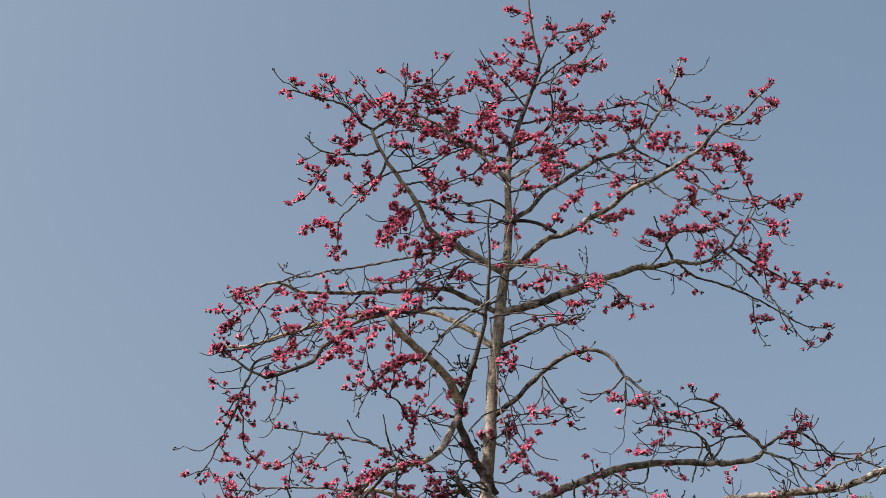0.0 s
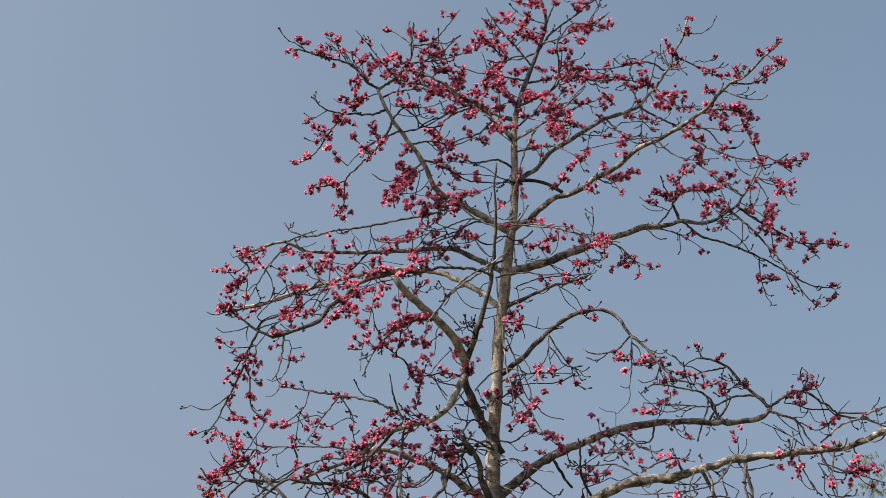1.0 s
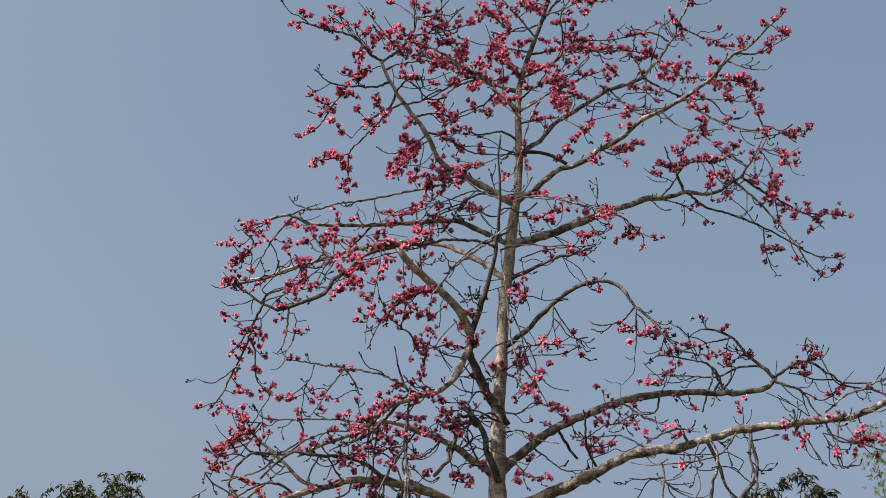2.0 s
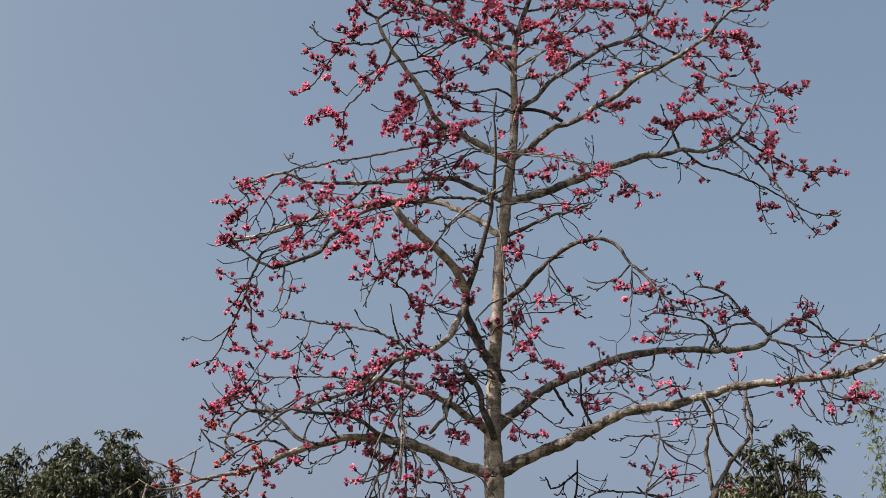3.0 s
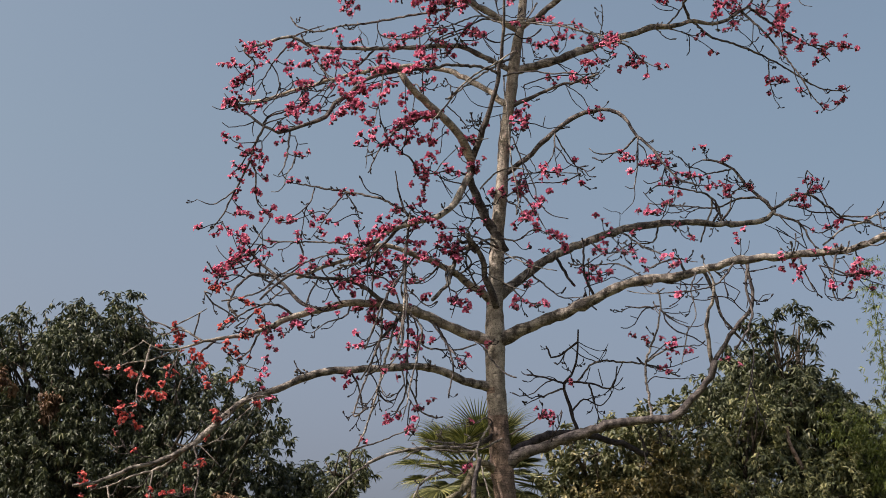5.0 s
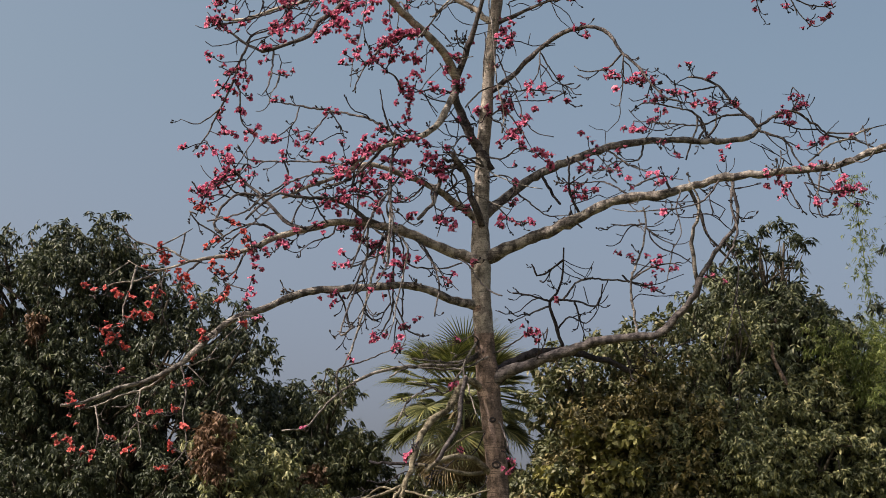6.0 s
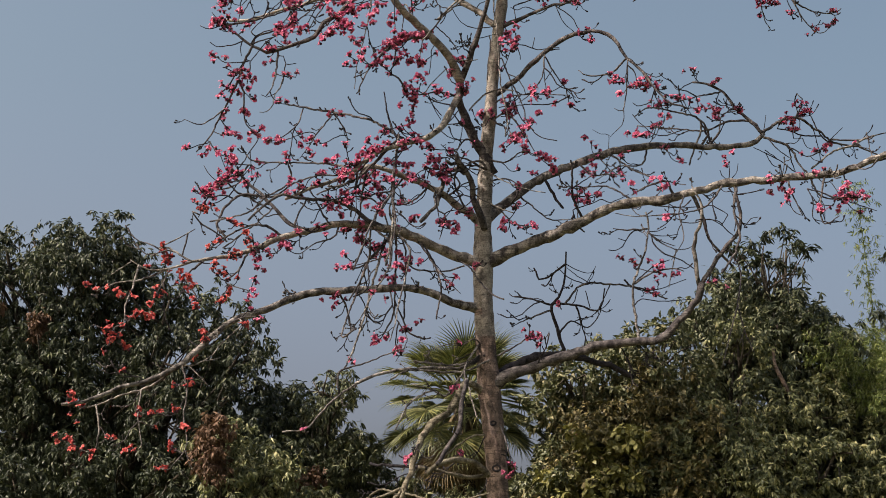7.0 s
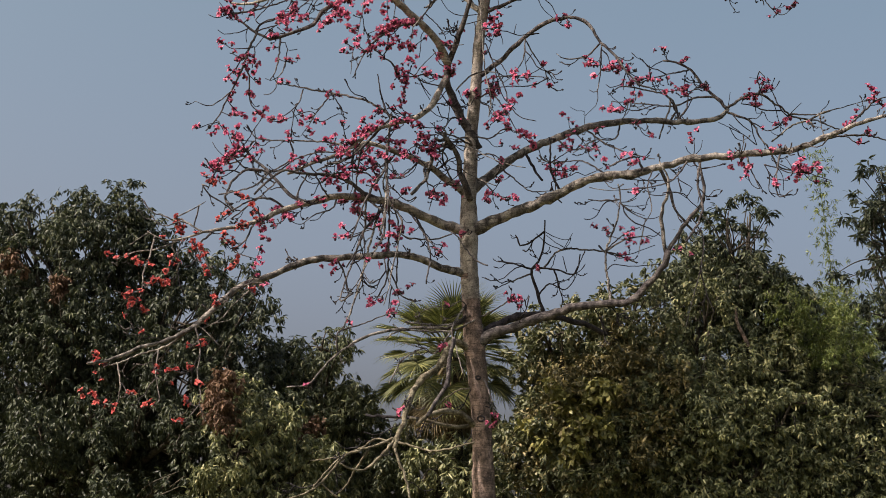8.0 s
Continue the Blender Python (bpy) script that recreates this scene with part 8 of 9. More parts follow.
branch([(-4.81,31.69,6.7),(-4.56,31.75,6.82),(-4.25,31.83,6.91)], [0.012, 0.008], 0.15, 0, bark_grey)
branch([(-6.05,31.68,8.78),(-6.2,31.62,8.65),(-6.42,31.53,8.46)], [0.013, 0.008], 0.15, 0, bark_grey)
branch([(0.92,33.72,16.65),(0.49,33.53,16.63),(0.16,33.37,16.45),(-0.17,33.21,16.24),(-0.56,33.02,16.02),(-0.82,32.89,15.85),(-1.14,32.74,15.71),(-1.53,32.55,15.67),(-1.67,32.47,15.75)], [0.017, 0.012], 0.15, 0, bark_grey, at=[(0.78,-0.02,0.03,3),(0.64,-0.00,0.05,1)])
branch([(-1.67,32.47,15.75),(-1.69,32.51,15.91),(-1.66,32.54,16.07)], [0.012, 0.009], 0.15, 0)
branch([(-1.67,32.47,15.75),(-1.7,32.51,15.59),(-1.73,32.53,15.47)], [0.010, 0.007], 0.15, 0)
branch([(-2.25,34.58,16.86),(-2.26,34.58,16.92),(-2.21,34.63,16.75),(-2.04,34.69,16.59),(-2,34.74,16.43)], [0.008, 0.006], 0.15, 0, bark_grey)
branch([(-2.15,34.65,16.69),(-2.31,34.62,16.4)], [0.010, 0.008], 0.15, 0)
branch([(-0.62,32.99,15.98),(-0.53,33.06,15.72),(-0.51,33.17,15.33)], [0.012, 0.009], 0.15, 0)
branch([(0.49,33.53,16.63),(0.25,33.61,16.42),(-0.05,33.68,16.49),(-0.26,33.73,16.6),(-0.38,33.76,16.71)], [0.012, 0.009], 0.15, 0)
branch([(0.08,33.66,15.96),(0.04,33.66,16.08),(0.45,33.56,16.08),(0.82,33.45,16.26)], [0.012, 0.009], 0.15, 0, at=[(0.46,-0.03,0.14,3)])
branch([(1.01,33.72,16.59),(1.33,33.67,16.55),(1.66,33.61,16.51),(1.99,33.55,16.44),(2.32,33.5,16.4),(2.57,33.46,16.3),(2.89,33.4,16.19),(3.22,33.34,16.03),(3.5,33.29,15.94),(3.62,33.27,15.91)], [0.018, 0.010], 0.15, 0, bark_grey)
branch([(0.99,32.66,14.86),(1.24,32.59,14.9),(1.68,32.46,14.9),(1.99,32.37,14.81),(2.3,32.29,14.81),(2.54,32.22,14.75)], [0.022, 0.013], 0.15, 0, bark_brown)
branch([(0.53,34.2,16.48),(0.72,34.21,16.34),(0.93,34.22,16.3),(1.18,34.24,16.43),(1.27,34.25,16.52)], [0.011, 0.008], 0.15, 0)
branch([(0.88,32.47,15.27),(0.68,32.46,15.43),(0.52,32.44,15.73)], [0.011, 0.008], 0.15, 0)
branch([(2.41,33.48,16.36),(2.4,33.43,16.09),(2.35,33.39,15.84),(2.22,33.35,15.69)], [0.011, 0.009], 0.15, 0, at=[(0.29,-0.08,-0.01,3)])
branch([(2.03,33.55,16.44),(2.17,33.5,16.14),(2.15,33.47,15.92)], [0.010, 0.008], 0.15, 0, at=[(1.00,-0.17,-0.05,3)])
branch([(2.61,34.49,16.15),(2.64,34.49,16.09),(2.76,34.45,15.98),(2.88,34.42,15.9)], [0.010, 0.008], 0.15, 0, at=[(1.00,0.15,0.00,2)])
branch([(1.99,33.63,14.94),(1.94,33.63,14.96),(1.73,33.55,15.01),(1.56,33.48,14.9),(1.4,33.42,14.94)], [0.010, 0.008], 0.15, 0)
branch([(1.48,33.45,14.92),(1.52,33.45,14.67)], [0.010, 0.008], 0.15, 0)
branch([(2.35,33.46,15.02),(2.7,33.38,14.74),(2.82,33.33,14.5),(2.93,33.29,14.31)], [0.012, 0.009], 0.15, 0)
branch([(2.39,33.45,14.98),(2.55,33.5,14.65),(2.79,33.55,14.45)], [0.010, 0.008], 0.15, 0)
branch([(1.2,34.24,16.45),(0.95,34.14,16.27),(0.7,34.05,16.3),(0.57,33.99,16.39)], [0.012, 0.009], 0.15, 0)
branch([(-0.74,33.06,17.66),(-0.65,33.06,17.53),(-0.73,33.16,17.12)], [0.012, 0.009], 0.15, 0, at=[(1.00,-0.12,-0.28,2)])
branch([(0.41,33.24,19.42),(0.74,33.17,19.12),(1.12,33.09,18.77),(1.33,33.04,18.5),(1.53,32.97,18.14)], [0.014, 0.010], 0.15, 0, bark_grey, at=[(0.19,-0.17,-0.23,2),(0.53,-0.07,-0.09,3),(0.69,0.05,0.08,2)])
branch([(1.55,33.72,18.73),(1.78,33.64,18.83),(2.04,33.55,18.96),(2.34,33.44,19.13),(2.63,33.32,19.34),(2.89,33.21,19.55),(3.1,33.12,19.75)], [0.030, 0.018], 0.1, 0, bark_grey, at=[(0.46,-0.09,0.12,4),(0.58,0.06,-0.08,4),(0.44,0.15,-0.24,3)])
branch([(1.97,33.58,18.88),(1.81,33.47,18.53),(1.67,33.34,18.09),(1.57,33.23,17.71)], [0.024, 0.016], 0.15, 0, bark_grey)
branch([(1.49,33.72,19.28),(1.96,33.58,19.14),(2.37,33.44,18.96),(2.71,33.34,18.85),(3.04,33.23,18.73)], [0.014, 0.010], 0.15, 0, bark_grey, at=[(0.12,0.03,0.21,3),(0.50,-0.00,-0.15,3),(0.66,-0.05,-0.21,3)])
branch([(2,34.37,19.7),(2.1,34.37,19.9),(2.28,34.37,20.17),(2.51,34.36,20.45)], [0.018, 0.012], 0.15, 0)
branch([(0.89,34.29,19.78),(1.12,34.21,19.77),(1.29,34.13,19.85),(1.51,34.05,19.83)], [0.012, 0.009], 0.15, 0, at=[(0.08,-0.00,0.02,4)])
branch([(1.67,34,19.93),(1.6,34,19.93),(1.34,34.03,20.09),(1.08,34.06,20.11),(0.86,34.1,20.48)], [0.012, 0.009], 0.15, 0, at=[(0.62,0.00,0.05,4),(0.94,0.08,0.09,3)])
branch([(1.65,34,19.86),(1.77,33.95,19.95),(1.9,33.9,20.07)], [0.012, 0.009], 0.15, 0, at=[(0.44,-0.07,0.11,4),(0.69,0.04,-0.06,3)])
branch([(-0.53,33.23,17.74),(-0.57,33.23,17.71),(-0.86,33.16,17.49),(-1.11,33.1,17.25),(-1.37,33.05,17.09)], [0.018, 0.010], 0.15, 0, at=[(0.44,-0.07,0.14,4),(0.59,-0.03,0.03,4),(0.84,0.02,-0.02,3),(1.00,0.06,-0.16,2)])
branch([(-0.15,33,16.72),(0.02,32.95,16.84),(0.35,32.87,16.89),(0.6,32.8,16.88)], [0.020, 0.014], 0.15, 0, bark_grey, at=[(0.50,0.00,0.00,5),(0.71,0.01,-0.00,3)])
branch([(0.17,33.57,17.03),(-0.15,33.56,16.95),(-0.44,33.54,16.93),(-0.57,33.54,16.78)], [0.016, 0.010], 0.15, 0, at=[(0.58,0.01,0.04,4),(0.42,-0.01,-0.11,3)])
branch([(0.1,33.55,17.06),(0.68,33.43,16.53),(1.16,33.36,16.39),(2.01,33.22,16.34),(3.04,33.05,16.01),(3.69,32.95,15.81)], [0.022, 0.012], 0.15, 0, bark_grey, at=[(0.93,-0.03,-0.01,2)])
branch([(-0.18,32.74,14.35),(0.38,32.48,14.8),(0.93,32.27,15.06),(1.22,32.14,15.23)], [0.022, 0.014], 0.15, 0, bark_grey)
branch([(0.85,33.59,19.06),(1.24,33.53,18.69),(1.58,33.48,18.39),(2.06,33.42,18.25)], [0.016, 0.010], 0.15, 0, bark_grey)
branch([(1.58,33.72,17.8),(1.42,33.56,17.18),(1.5,33.41,16.58)], [0.014, 0.010], 0.15, 0, bark_grey)
branch([(1.46,33.44,14.92),(1.48,33.44,14.98),(2.09,33.29,15.13),(2.74,33.14,15.12),(3.06,33.06,15.14)], [0.016, 0.010], 0.15, 0, at=[(0.69,-0.03,-0.09,2)])
branch([(0.96,33.84,16.66),(0.59,33.92,16.89),(-0.07,34.06,17.29),(-0.8,34.2,17.56)], [0.014, 0.009], 0.15, 0, at=[(0.67,-0.06,-0.07,2)])
branch([(1.47,33.91,17.71),(1.15,33.89,17.81),(0.78,33.86,18.07),(0.17,33.81,18.18),(-0.44,33.77,18.09)], [0.012, 0.008], 0.15, 0, at=[(0.75,0.00,0.07,2)])
branch([(1.49,34,17.82),(1.15,34.04,17.75),(0.66,34.11,17.58),(0.05,34.19,17.69)], [0.012, 0.008], 0.15, 0)
branch([(0.15,33.52,17.73),(0.77,33.42,17.66),(1.37,33.33,17.49)], [0.012, 0.008], 0.15, 0)
branch([(-0.05,33.3,16.14),(-0.07,33.3,16.22),(-0.65,33.14,16.15),(-1.23,32.97,15.89),(-1.57,32.86,15.59)], [0.011, 0.008], 0.15, 0)
branch([(-1.57,32.86,15.59),(-1.69,32.85,15.96)], [0.010, 0.008], 0.15, 0)
branch([(-0.44,33.31,17.55),(-0.37,33.31,17.6),(-0.67,33.38,17.24),(-1.09,33.45,17.21)], [0.011, 0.008], 0.15, 0, at=[(0.83,-0.03,0.30,3)])
branch([(4.71,32.72,18.25),(3.94,32.51,18.07),(3.33,32.34,17.85),(2.84,32.2,17.65)], [0.011, 0.008], 0.15, 0, at=[(0.46,-0.02,-0.08,1)])
branch([(5.16,35.41,17.68),(5,35.41,17.77),(4.73,35.45,17.86),(4.49,35.49,18.09)], [0.011, 0.008], 0.15, 0, at=[(0.54,0.02,0.03,2)])
branch([(5.04,35.41,17.75),(5,35.41,17.68),(4.73,35.47,17.73),(4.55,35.52,17.89)], [0.011, 0.008], 0.15, 0)
branch([(1.77,34.17,15.75),(1.73,34.17,15.89),(2.34,34.26,15.8),(2.82,34.34,15.57),(3.18,34.4,15.53)], [0.012, 0.009], 0.15, 0, at=[(0.66,0.13,0.20,1)])
branch([(1.51,33.64,16.53),(1.66,33.5,16.84),(1.6,33.37,17.17)], [0.010, 0.008], 0.15, 0, bark_grey)
branch([(-2.8,35.47,16.41),(-2.94,35.47,16.43),(-2.3,35.24,16.24),(-1.67,35,16.23),(-1.05,34.76,16.04)], [0.011, 0.008], 0.15, 0, at=[(0.69,0.04,-0.24,3)])
branch([(-1.12,32.33,14.71),(-1.2,32.33,14.69),(-1.65,32.35,14.57),(-2.21,32.37,14.28),(-2.65,32.39,13.86)], [0.012, 0.009], 0.15, 0, at=[(0.69,0.09,-0.14,4),(0.53,0.07,-0.08,3)])
branch([(0.75,34.18,15.07),(0.68,34.18,15.02),(0.67,34.2,15.16),(0.76,34.23,15.34),(0.88,34.26,15.4)], [0.014, 0.009], 0.15, 0)
branch([(0.94,32.97,14.1),(0.97,32.97,14),(0.92,32.79,13.44),(0.9,32.64,13)], [0.016, 0.010], 0.15, 0, bark_brown)
branch([(-0.2,32.65,14.18),(0.03,32.59,13.95),(0.22,32.52,13.68),(0.29,32.49,13.52)], [0.014, 0.009], 0.15, 0)
branch([(-0.46,33.01,12.78),(-0.37,32.97,12.85),(-0.28,32.93,12.98),(-0.1,32.87,13.16),(0.06,32.82,13.32)], [0.012, 0.009], 0.15, 0, bark_grey)
branch([(0.39,33.55,12.7),(0.34,33.55,12.71),(0.15,33.55,12.75),(-0.09,33.54,12.79),(-0.33,33.53,12.89),(-0.52,33.52,13.03),(-0.75,33.51,13.07),(-0.9,33.5,13.12)], [0.018, 0.010], 0.15, 0, at=[(0.71,0.02,0.10,3)])
branch([(-0.33,33.53,12.89),(-0.18,33.5,12.66),(-0.04,33.47,12.48)], [0.014, 0.010], 0.15, 0)
branch([(0.38,33.54,12.75),(0.24,33.51,12.49),(0.06,33.49,12.29),(-0.08,33.48,12.18)], [0.012, 0.009], 0.15, 0)
branch([(0.06,33.49,12.29),(0.34,33.53,12.33)], [0.012, 0.009], 0.15, 0)
branch([(0.11,33.15,13.58),(0.37,32.98,13.55),(0.6,32.82,13.5),(0.69,32.76,13.5)], [0.013, 0.010], 0.15, 0, bark_grey)
branch([(2.64,32.94,12.81),(2.45,32.86,12.66),(2.17,32.75,12.54),(1.75,32.59,12.47),(1.14,32.36,12.32)], [0.016, 0.010], 0.15, 0, at=[(0.16,0.00,-0.02,1)])
branch([(1.13,32.39,13.39),(1.18,32.39,13.4),(1.3,32.29,13.07),(1.39,32.21,12.8),(1.5,32.12,12.54),(1.63,32.02,12.22),(1.69,31.93,11.91),(1.88,31.81,11.59),(2.06,31.74,11.48),(2.29,31.66,11.41)], [0.017, 0.010], 0.15, 0, at=[(0.71,0.06,0.06,3)])
branch([(1.32,32.27,13.01),(1.5,32.2,12.9),(1.63,32.13,12.68),(1.67,32.08,12.52)], [0.012, 0.008], 0.15, 0)
branch([(1.67,32.08,12.52),(1.81,32.02,12.53),(2.03,31.94,12.48),(2.16,31.88,12.42)], [0.011, 0.008], 0.15, 0, at=[(0.25,0.01,-0.07,4),(0.75,-0.01,-0.06,2)])
branch([(1.1,32.47,13.8),(1.19,32.47,13.79),(1.47,32.55,13.78),(1.75,32.63,13.76),(1.94,32.68,13.71),(2.17,32.75,13.77),(2.41,32.82,13.82)], [0.012, 0.008], 0.15, 0, at=[(0.27,0.01,0.15,3)])
branch([(1.47,32.55,13.78),(1.56,32.58,13.62),(1.59,32.62,13.46)], [0.010, 0.008], 0.15, 0)
branch([(1.84,32.66,13.74),(1.88,32.58,13.95)], [0.010, 0.008], 0.15, 0)
branch([(2.12,33.47,13.73),(2.15,33.45,13.3),(2.22,33.44,13.04),(2.45,33.42,13.14),(2.64,33.41,13.29)], [0.010, 0.008], 0.15, 0)
branch([(2.15,33.45,13.3),(2.31,33.39,13.53)], [0.010, 0.008], 0.15, 0)
branch([(-1.1,32.34,14.69),(-1.07,32.34,14.73),(-1.06,32.26,14.25),(-1.03,32.22,13.98)], [0.012, 0.008], 0.15, 0, at=[(0.96,-0.02,-0.01,2)])
branch([(-0.95,33.14,14.06),(-1.24,33.09,13.94),(-1.51,33.04,13.79)], [0.011, 0.008], 0.15, 0, at=[(0.12,0.02,-0.05,4)])
branch([(-0.15,32.95,13.89),(-0.27,32.95,13.78),(-0.28,32.96,13.54),(-0.31,32.98,13.24)], [0.011, 0.008], 0.15, 0)
branch([(1.23,33.79,12.59),(1.48,33.79,12.55),(1.72,33.8,12.21)], [0.010, 0.008], 0.15, 0, at=[(0.19,0.02,0.13,4),(1.00,-0.14,-0.10,3)])
branch([(-1.72,32.08,10.79),(-1.72,32.01,10.34),(-1.7,31.95,9.94),(-1.77,31.91,9.67)], [0.011, 0.008], 0.15, 0)
branch([(-1.01,31.91,10.31),(-1.21,31.82,10.08),(-1.31,31.7,9.63)], [0.011, 0.008], 0.15, 0)
branch([(-0.27,33.57,10.95),(-0.25,33.57,11.01),(-0.41,33.51,10.68),(-0.67,33.45,10.5),(-1.01,33.39,10.5)], [0.011, 0.008], 0.15, 0, at=[(0.81,0.02,0.11,1)])
branch([(0.46,33.82,11.32),(0.14,33.64,11.72),(-0.04,33.56,11.87)], [0.010, 0.008], 0.15, 0)
branch([(0.78,33.1,11.18),(0.74,33.1,11.07),(0.48,33.1,11.25),(0.31,33.09,11.33),(0.18,33.09,11.11)], [0.012, 0.008], 0.15, 0, at=[(0.97,-0.23,0.15,5)])
branch([(-0.33,33.08,12.83),(-0.18,33.12,12.5),(-0.05,33.14,12.29)], [0.010, 0.008], 0.15, 0)
branch([(-0.08,33.48,12.18),(0.17,33.43,11.97),(0.52,33.38,11.92)], [0.012, 0.008], 0.15, 0)
branch([(0,33.58,11.83),(0.07,33.58,11.88),(0.07,33.52,11.68),(0.22,33.45,11.53)], [0.010, 0.008], 0.15, 0)
branch([(0.34,33.53,12.33),(0.41,33.53,12.28),(0.37,33.43,11.89),(0.31,33.38,11.69)], [0.010, 0.008], 0.15, 0)
branch([(-0.5,32.99,11.04),(-0.46,32.99,10.98),(-0.15,32.93,10.7),(-0.11,32.89,10.43),(-0.06,32.85,10.15),(-0.01,32.81,9.88)], [0.011, 0.008], 0.15, 0)
branch([(0.31,33.78,10.62),(0.32,33.78,10.67),(0.2,33.79,10.49),(0.07,33.79,10.31)], [0.010, 0.008], 0.15, 0, at=[(1.00,0.13,-0.13,2)])
branch([(0.73,33.12,11.2),(0.91,33.14,11.18),(1.15,33.18,11.08)], [0.010, 0.008], 0.15, 0)
branch([(-1.08,33.57,10.83),(-0.94,33.53,11.08),(-0.81,33.49,11.25)], [0.010, 0.008], 0.15, 0, at=[(0.25,-0.23,0.13,4)])
branch([(-1.38,32.36,11.26),(-1.63,32.42,10.97),(-1.75,32.47,10.72),(-2.08,32.52,10.65)], [0.010, 0.008], 0.15, 0)
branch([(-1.25,32.86,11.38),(-1.56,32.87,11.02),(-1.94,32.89,10.79),(-2.28,32.9,10.7)], [0.010, 0.008], 0.15, 0, at=[(0.75,-0.05,0.20,4)])
# end of the boughs
for x, z, r in ((1.228, 5.08, 0.075), (1.15, 6.0, 0.05)):   # round scars where limbs have dropped
    turn = np.linspace(0, 2 * np.pi, 15)
    scar = Tubes()
    scar.add(np.column_stack([x + r * np.cos(turn), 33.79 + 0.1 * np.cos(turn) ** 2 * r, z + 0.8 * r * np.sin(turn)]), np.full(15, 0.024), 6, 0.1)
    part("scar", scar.mesh("scar", bark_dark, FOOT), big_tree, "dark ring scar")


def flower_template():
    """A silk cotton bloom: a cup, five fleshy petals that bend back, and a brush of stamens."""
    v, tri, slot = [], [], []

    def strip(rows, mat):
        b = len(v)
        for row in rows:
            v.extend(row)
        w = len(rows[0])
        for i in range(len(rows) - 1):
            for k in range(w - 1):
                a = b + i * w + k
                tri.append((a, a + 1, a + w + 1))
                tri.append((a, a + w + 1, a + w))
                slot.extend((mat, mat))

    for k in range(5):
        a = 2 * math.pi * k / 5 + rng.uniform(-0.15, 0.15)
        o, s = np.array([math.cos(a), math.sin(a), 0]), np.array([-math.sin(a), math.cos(a), 0])
        up = np.array([0, 0, 1.0])
        open_by = rng.uniform(0.4, 1.0)
        rows = []
        for q, out, rise, half in ((0, 0.012, 0.02, 0.016), (1, 0.036, 0.060, 0.030), (2, 0.068, 0.080, 0.034), (3, 0.096, 0.072, 0.024), (4, 0.108, 0.054, 0.008)):
            c = o * out * open_by + up * rise
            rows.append([c - s * half + up * 0.006, c - up * 0.004, c + s * half + up * 0.006])
        strip(rows, 0)
    ring = [np.array([math.cos(a), math.sin(a), 0]) for a in np.linspace(0, 2 * math.pi, 6)]
    strip([[r * 0.008 - np.array([0, 0, 0.016]) for r in ring], [r * 0.027 + np.array([0, 0, 0.002]) for r in ring], [r * 0.032 + np.array([0, 0, 0.024]) for r in ring], [r * 0.027 + np.array([0, 0, 0.046]) for r in ring]], 1)
    strip([[r * 0.010 + np.array([0, 0, 0.02]) for r in ring], [r * 0.022 + np.array([0, 0, 0.075]) for r in ring]], 0)
    return np.array(v), np.array(tri), np.array(slot)


reseed(7)
templates = [flower_template() for k in range(4)]
flower_meshes = [mesh_of("flower", v, q, [hue, calyx_green], f) for hue in (petal, petal_scarlet) for v, q, f in templates]
order = rng.permutation(len(bloom_sites))
rest = {0: [], 1: []}
for k, i in enumerate(order):
    at, axis = bloom_sites[i]
    hue = int(at[0] < -3.8 and at[2] < 10.5)   # low outer boughs: warm sunlight is put into more scarlet petals
    turn = Vector(axis).to_track_quat("Z", "Y").to_matrix().to_4x4() @ Matrix.Rotation(rng.uniform(0, 6.28), 4, "Z")
    m = Matrix.Translation(Vector(at - FOOT)) @ turn @ Matrix.Scale(rng.uniform(0.7, 1.1), 4)
    if k < 300:
        ob = part("flower", flower_meshes[4 * hue + k % 4], big_tree)
        ob.matrix_local = m
    else:
        v, q, f = templates[k % 4]
        mm = np.array(m)
        rest[hue].append((v @ mm[:3, :3].T + mm[:3, 3], q, f))
for hue, made in rest.items():
    starts = np.cumsum([0] + [len(v) for v, q, f in made])
    part("blossom", mesh_of("blossom", np.vstack([v for v, q, f in made]), np.vstack([q + n for (v, q, f), n in zip(made, starts)]), [(petal, petal_scarlet)[hue], calyx_green],
         np.concatenate([f for v, q, f in made])), big_tree, kind="stuff")


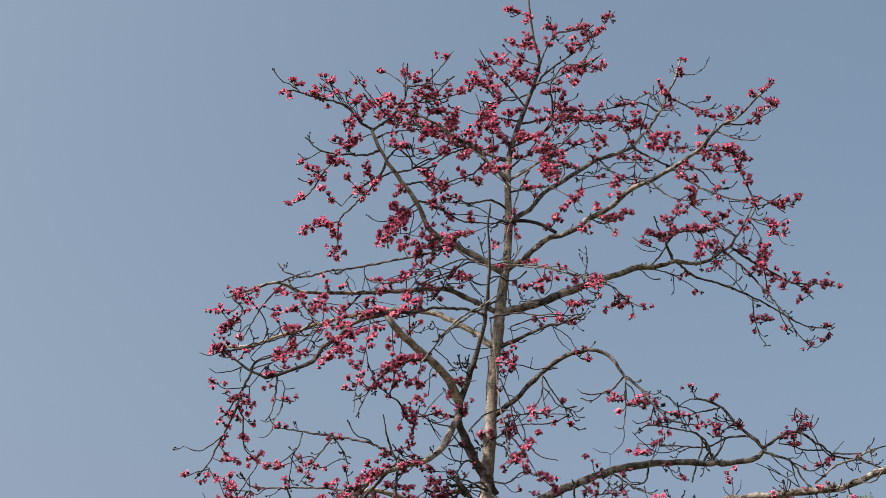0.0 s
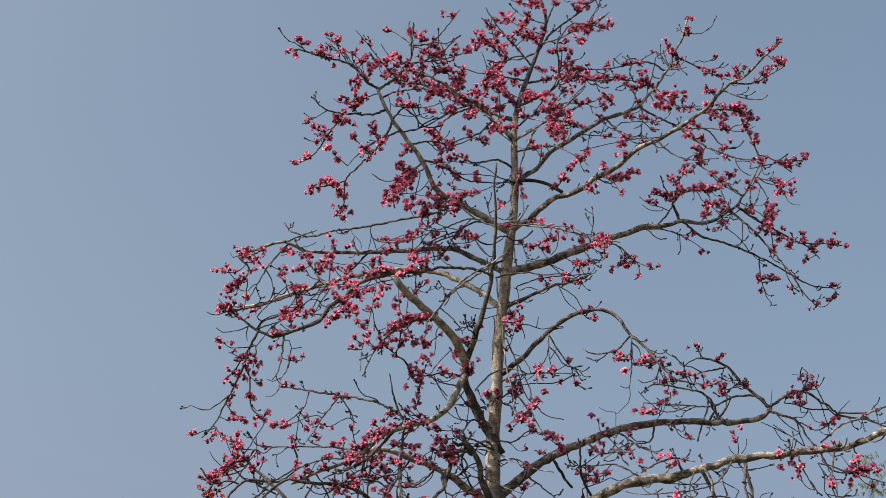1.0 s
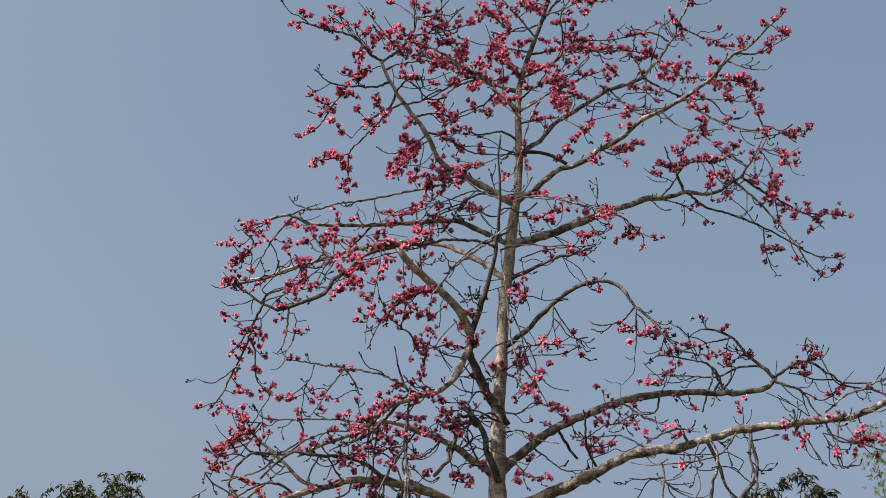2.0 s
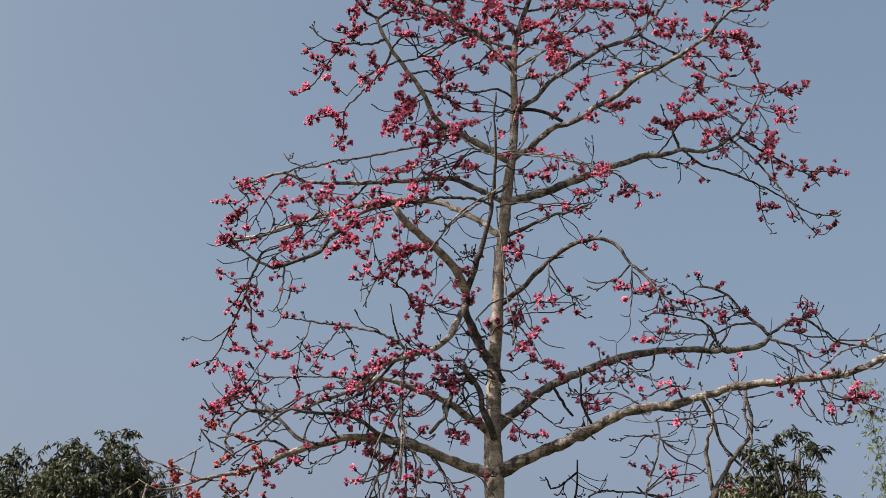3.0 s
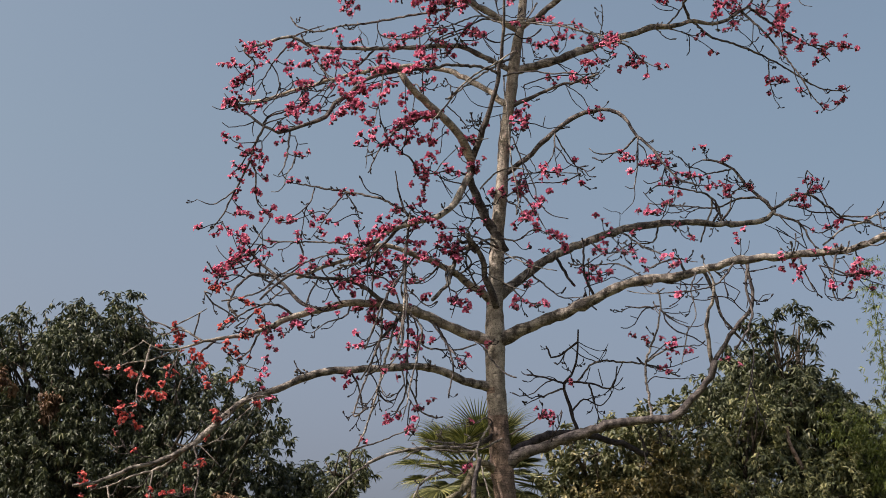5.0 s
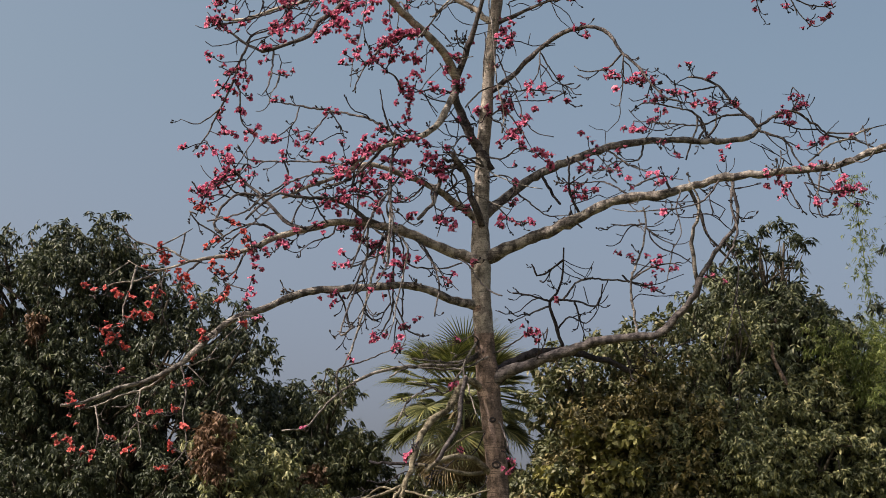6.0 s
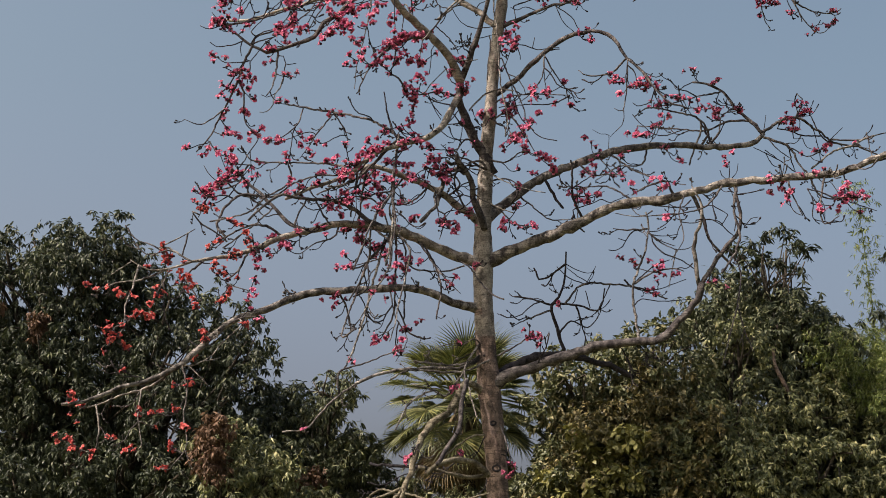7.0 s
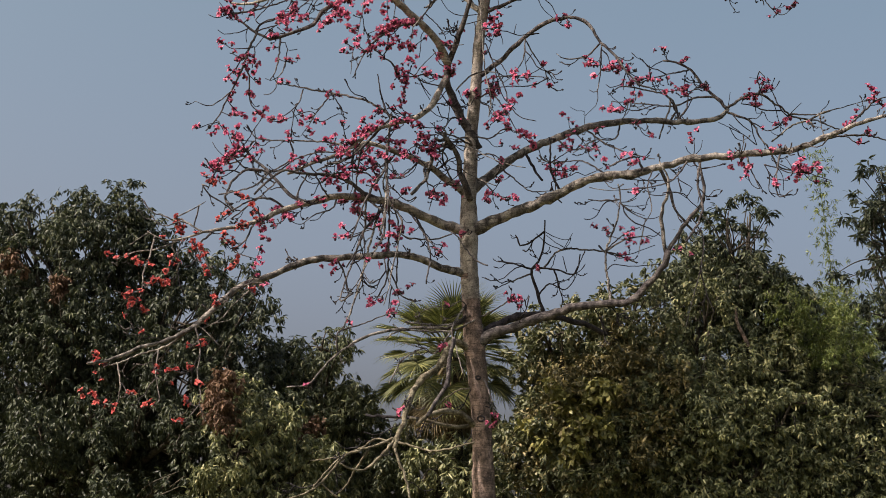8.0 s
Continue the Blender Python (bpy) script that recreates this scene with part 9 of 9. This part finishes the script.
# ---- fan palm behind the trunk ----
def fan_palm(foot, heart, fronds):
    reseed(*foot)
    palm = thing("fan_palm", foot, "fan palm with stiff green fan leaves", "palm")
    foot, heart = np.asarray(foot, float), np.asarray(heart, float)
    wood = Tubes()
    line = spline([foot - (0, 0, 0.3), (foot + heart) / 2 + (0.1, 0, 0), heart], 0.3)
    wood.add(line, spread([0.3, 0.22, 0.2, 0.26], len(line)), 12, 0.04)
    part("trunk", wood.mesh("trunk", bark_mango, foot), palm)
    for k in range(fronds):
        az = k * 2.399 + rng.uniform(-0.2, 0.2)
        lift = radians(68 - 146 * (k + 0.5) / fronds + rng.uniform(-8, 8))
        way = np.array([math.cos(az) * math.cos(lift), math.sin(az) * math.cos(lift), math.sin(lift)])
        reach = rng.uniform(1.0, 1.5) * (1 + 0.16 * math.cos(lift) ** 2)
        hub = heart + way * reach + np.array([0, 0, -0.12])
        stalk = Tubes()
        ln = spline([heart, heart + way * reach * 0.5 + (0, 0, 0.04), hub], 0.15)
        stalk.add(ln, spread([0.035, 0.02], len(ln)), 5)
        dry = lift < radians(-54)
        frond = part("frond", stalk.mesh("stalk", leaf_palm_dry if dry else leaf_palm, foot), palm, "dry brown fan leaf" if dry else "")
        fwd = unit(way + np.array([0, 0, -0.25]))
        side = unit(np.cross(fwd, (0, 0, 1)))
        up = np.cross(side, fwd)
        blade = rng.uniform(0.8, 1.1)
        vs, fs, total = [], [], 40
        for j in range(total):
            a = radians(-125 + 250 * (j + 0.5) / total)
            half = radians(250 / total / 2) * 0.98
            dip = 0.22 + 0.2 * rng.uniform()
            long = blade * (0.82 + 0.18 * math.cos(a)) * rng.uniform(0.92, 1.05)

            def at(r, b, lift_by):
                return hub + (fwd * math.cos(b) + side * math.sin(b)) * r * long + up * (lift_by + 0.16 * r * abs(math.sin(b)) - dip * r ** 3 * 0.6)

            base = len(vs)
            vs += [hub, at(0.36, a - half, -0.01), at(0.36, a, 0.02), at(0.36, a + half, -0.01), at(0.72, a - half * 0.3, 0), at(0.72, a + half * 0.3, 0), at(1.0, a, -0.05 * rng.uniform())]
            fs += [(base, base + 2, base + 1), (base, base + 3, base + 2), (base + 1, base + 2, base + 4), (base + 2, base + 5, base + 4), (base + 2, base + 3, base + 5), (base + 4, base + 5, base + 6)]
        part("blade", mesh_of("blade", np.array(vs) - foot, np.array(fs), leaf_palm_dry if dry else leaf_palm), frond)
    return palm


# the shrub takes leaf_light too: its brightness is sunlight put into the colour
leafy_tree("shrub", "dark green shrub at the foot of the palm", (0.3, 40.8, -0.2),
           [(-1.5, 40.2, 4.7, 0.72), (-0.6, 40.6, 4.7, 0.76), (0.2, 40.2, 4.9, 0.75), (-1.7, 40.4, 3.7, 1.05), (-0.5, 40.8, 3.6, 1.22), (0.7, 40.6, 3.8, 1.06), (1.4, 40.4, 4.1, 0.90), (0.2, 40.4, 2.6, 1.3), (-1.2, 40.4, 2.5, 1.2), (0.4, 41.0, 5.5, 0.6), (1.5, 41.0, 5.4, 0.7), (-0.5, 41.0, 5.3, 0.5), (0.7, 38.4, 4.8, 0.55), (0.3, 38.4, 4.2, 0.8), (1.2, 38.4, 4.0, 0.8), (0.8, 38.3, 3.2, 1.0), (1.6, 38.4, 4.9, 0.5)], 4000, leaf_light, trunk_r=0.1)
fan_palm((0.75, 39.2, -0.2), (0.62, 39.0, 7.15), 76)


# ---- bamboo at the edge ----
def bamboo(foot):
    reseed(*foot)
    clump = thing("bamboo_clump", foot, "light green feathery bamboo clump", "bamboo")
    foot = np.asarray(foot, float)
    cs, ds = [], []
    for k in range(9):
        top = foot + np.array([rng.uniform(-1.3, 1.3), rng.uniform(-0.8, 0.8), rng.uniform(7.5, 9.6)])
        if k == 0:
            top = np.array([10.65, 41.0, 13.3])
        line = spline([foot + (rng.uniform(-0.4, 0.4), rng.uniform(-0.4, 0.4), -0.2), foot + (top - foot) * 0.6 + (0.25 if k == 0 else 0, 0, 0.4), top], 0.25)
        culm = Tubes()
        culm.add(line, spread([0.035, 0.022, 0.006], len(line)), 7)
        part("culm", culm.mesh("culm", leaf_bamboo, foot), clump)
        hi = line[int(len(line) * 0.55):]
        for q in range(110 if k else 240):
            p = hi[rng.integers(len(hi))]
            out = unit(rng.normal(size=3) * (1, 1, 0.5))
            cs.append(p + out * rng.uniform(0.05, 1.0) ** 1.5 * (0.75 if k else 0.6))
            ds.append(out)
    c, d = lobe_points([(9.05, 37.5, 8.4, 0.5), (9.4, 37.5, 7.75, 0.5), (9.6, 37.0, 8.2, 0.5), (10.1, 37.2, 7.9, 0.6), (9.9, 37.1, 7.3, 0.5), (10.5, 37.4, 7.4, 0.7), (10.7, 41.0, 9.0, 0.75), (11.5, 41.4, 8.7, 1.0), (11.3, 42.0, 7.8, 1.1), (11.8, 41.5, 6.8, 1.3)], 2300, 0.6)
    cs, ds = np.vstack([np.array(cs), c]), np.vstack([np.array(ds), d])
    v, f = leaves(cs, ds, 9, 0.14, 0.022, 0.35)
    part("crown", mesh_of("crown", v - foot, f, leaf_bamboo), clump, kind="stuff")


bamboo((11.3, 41.6, -0.2))
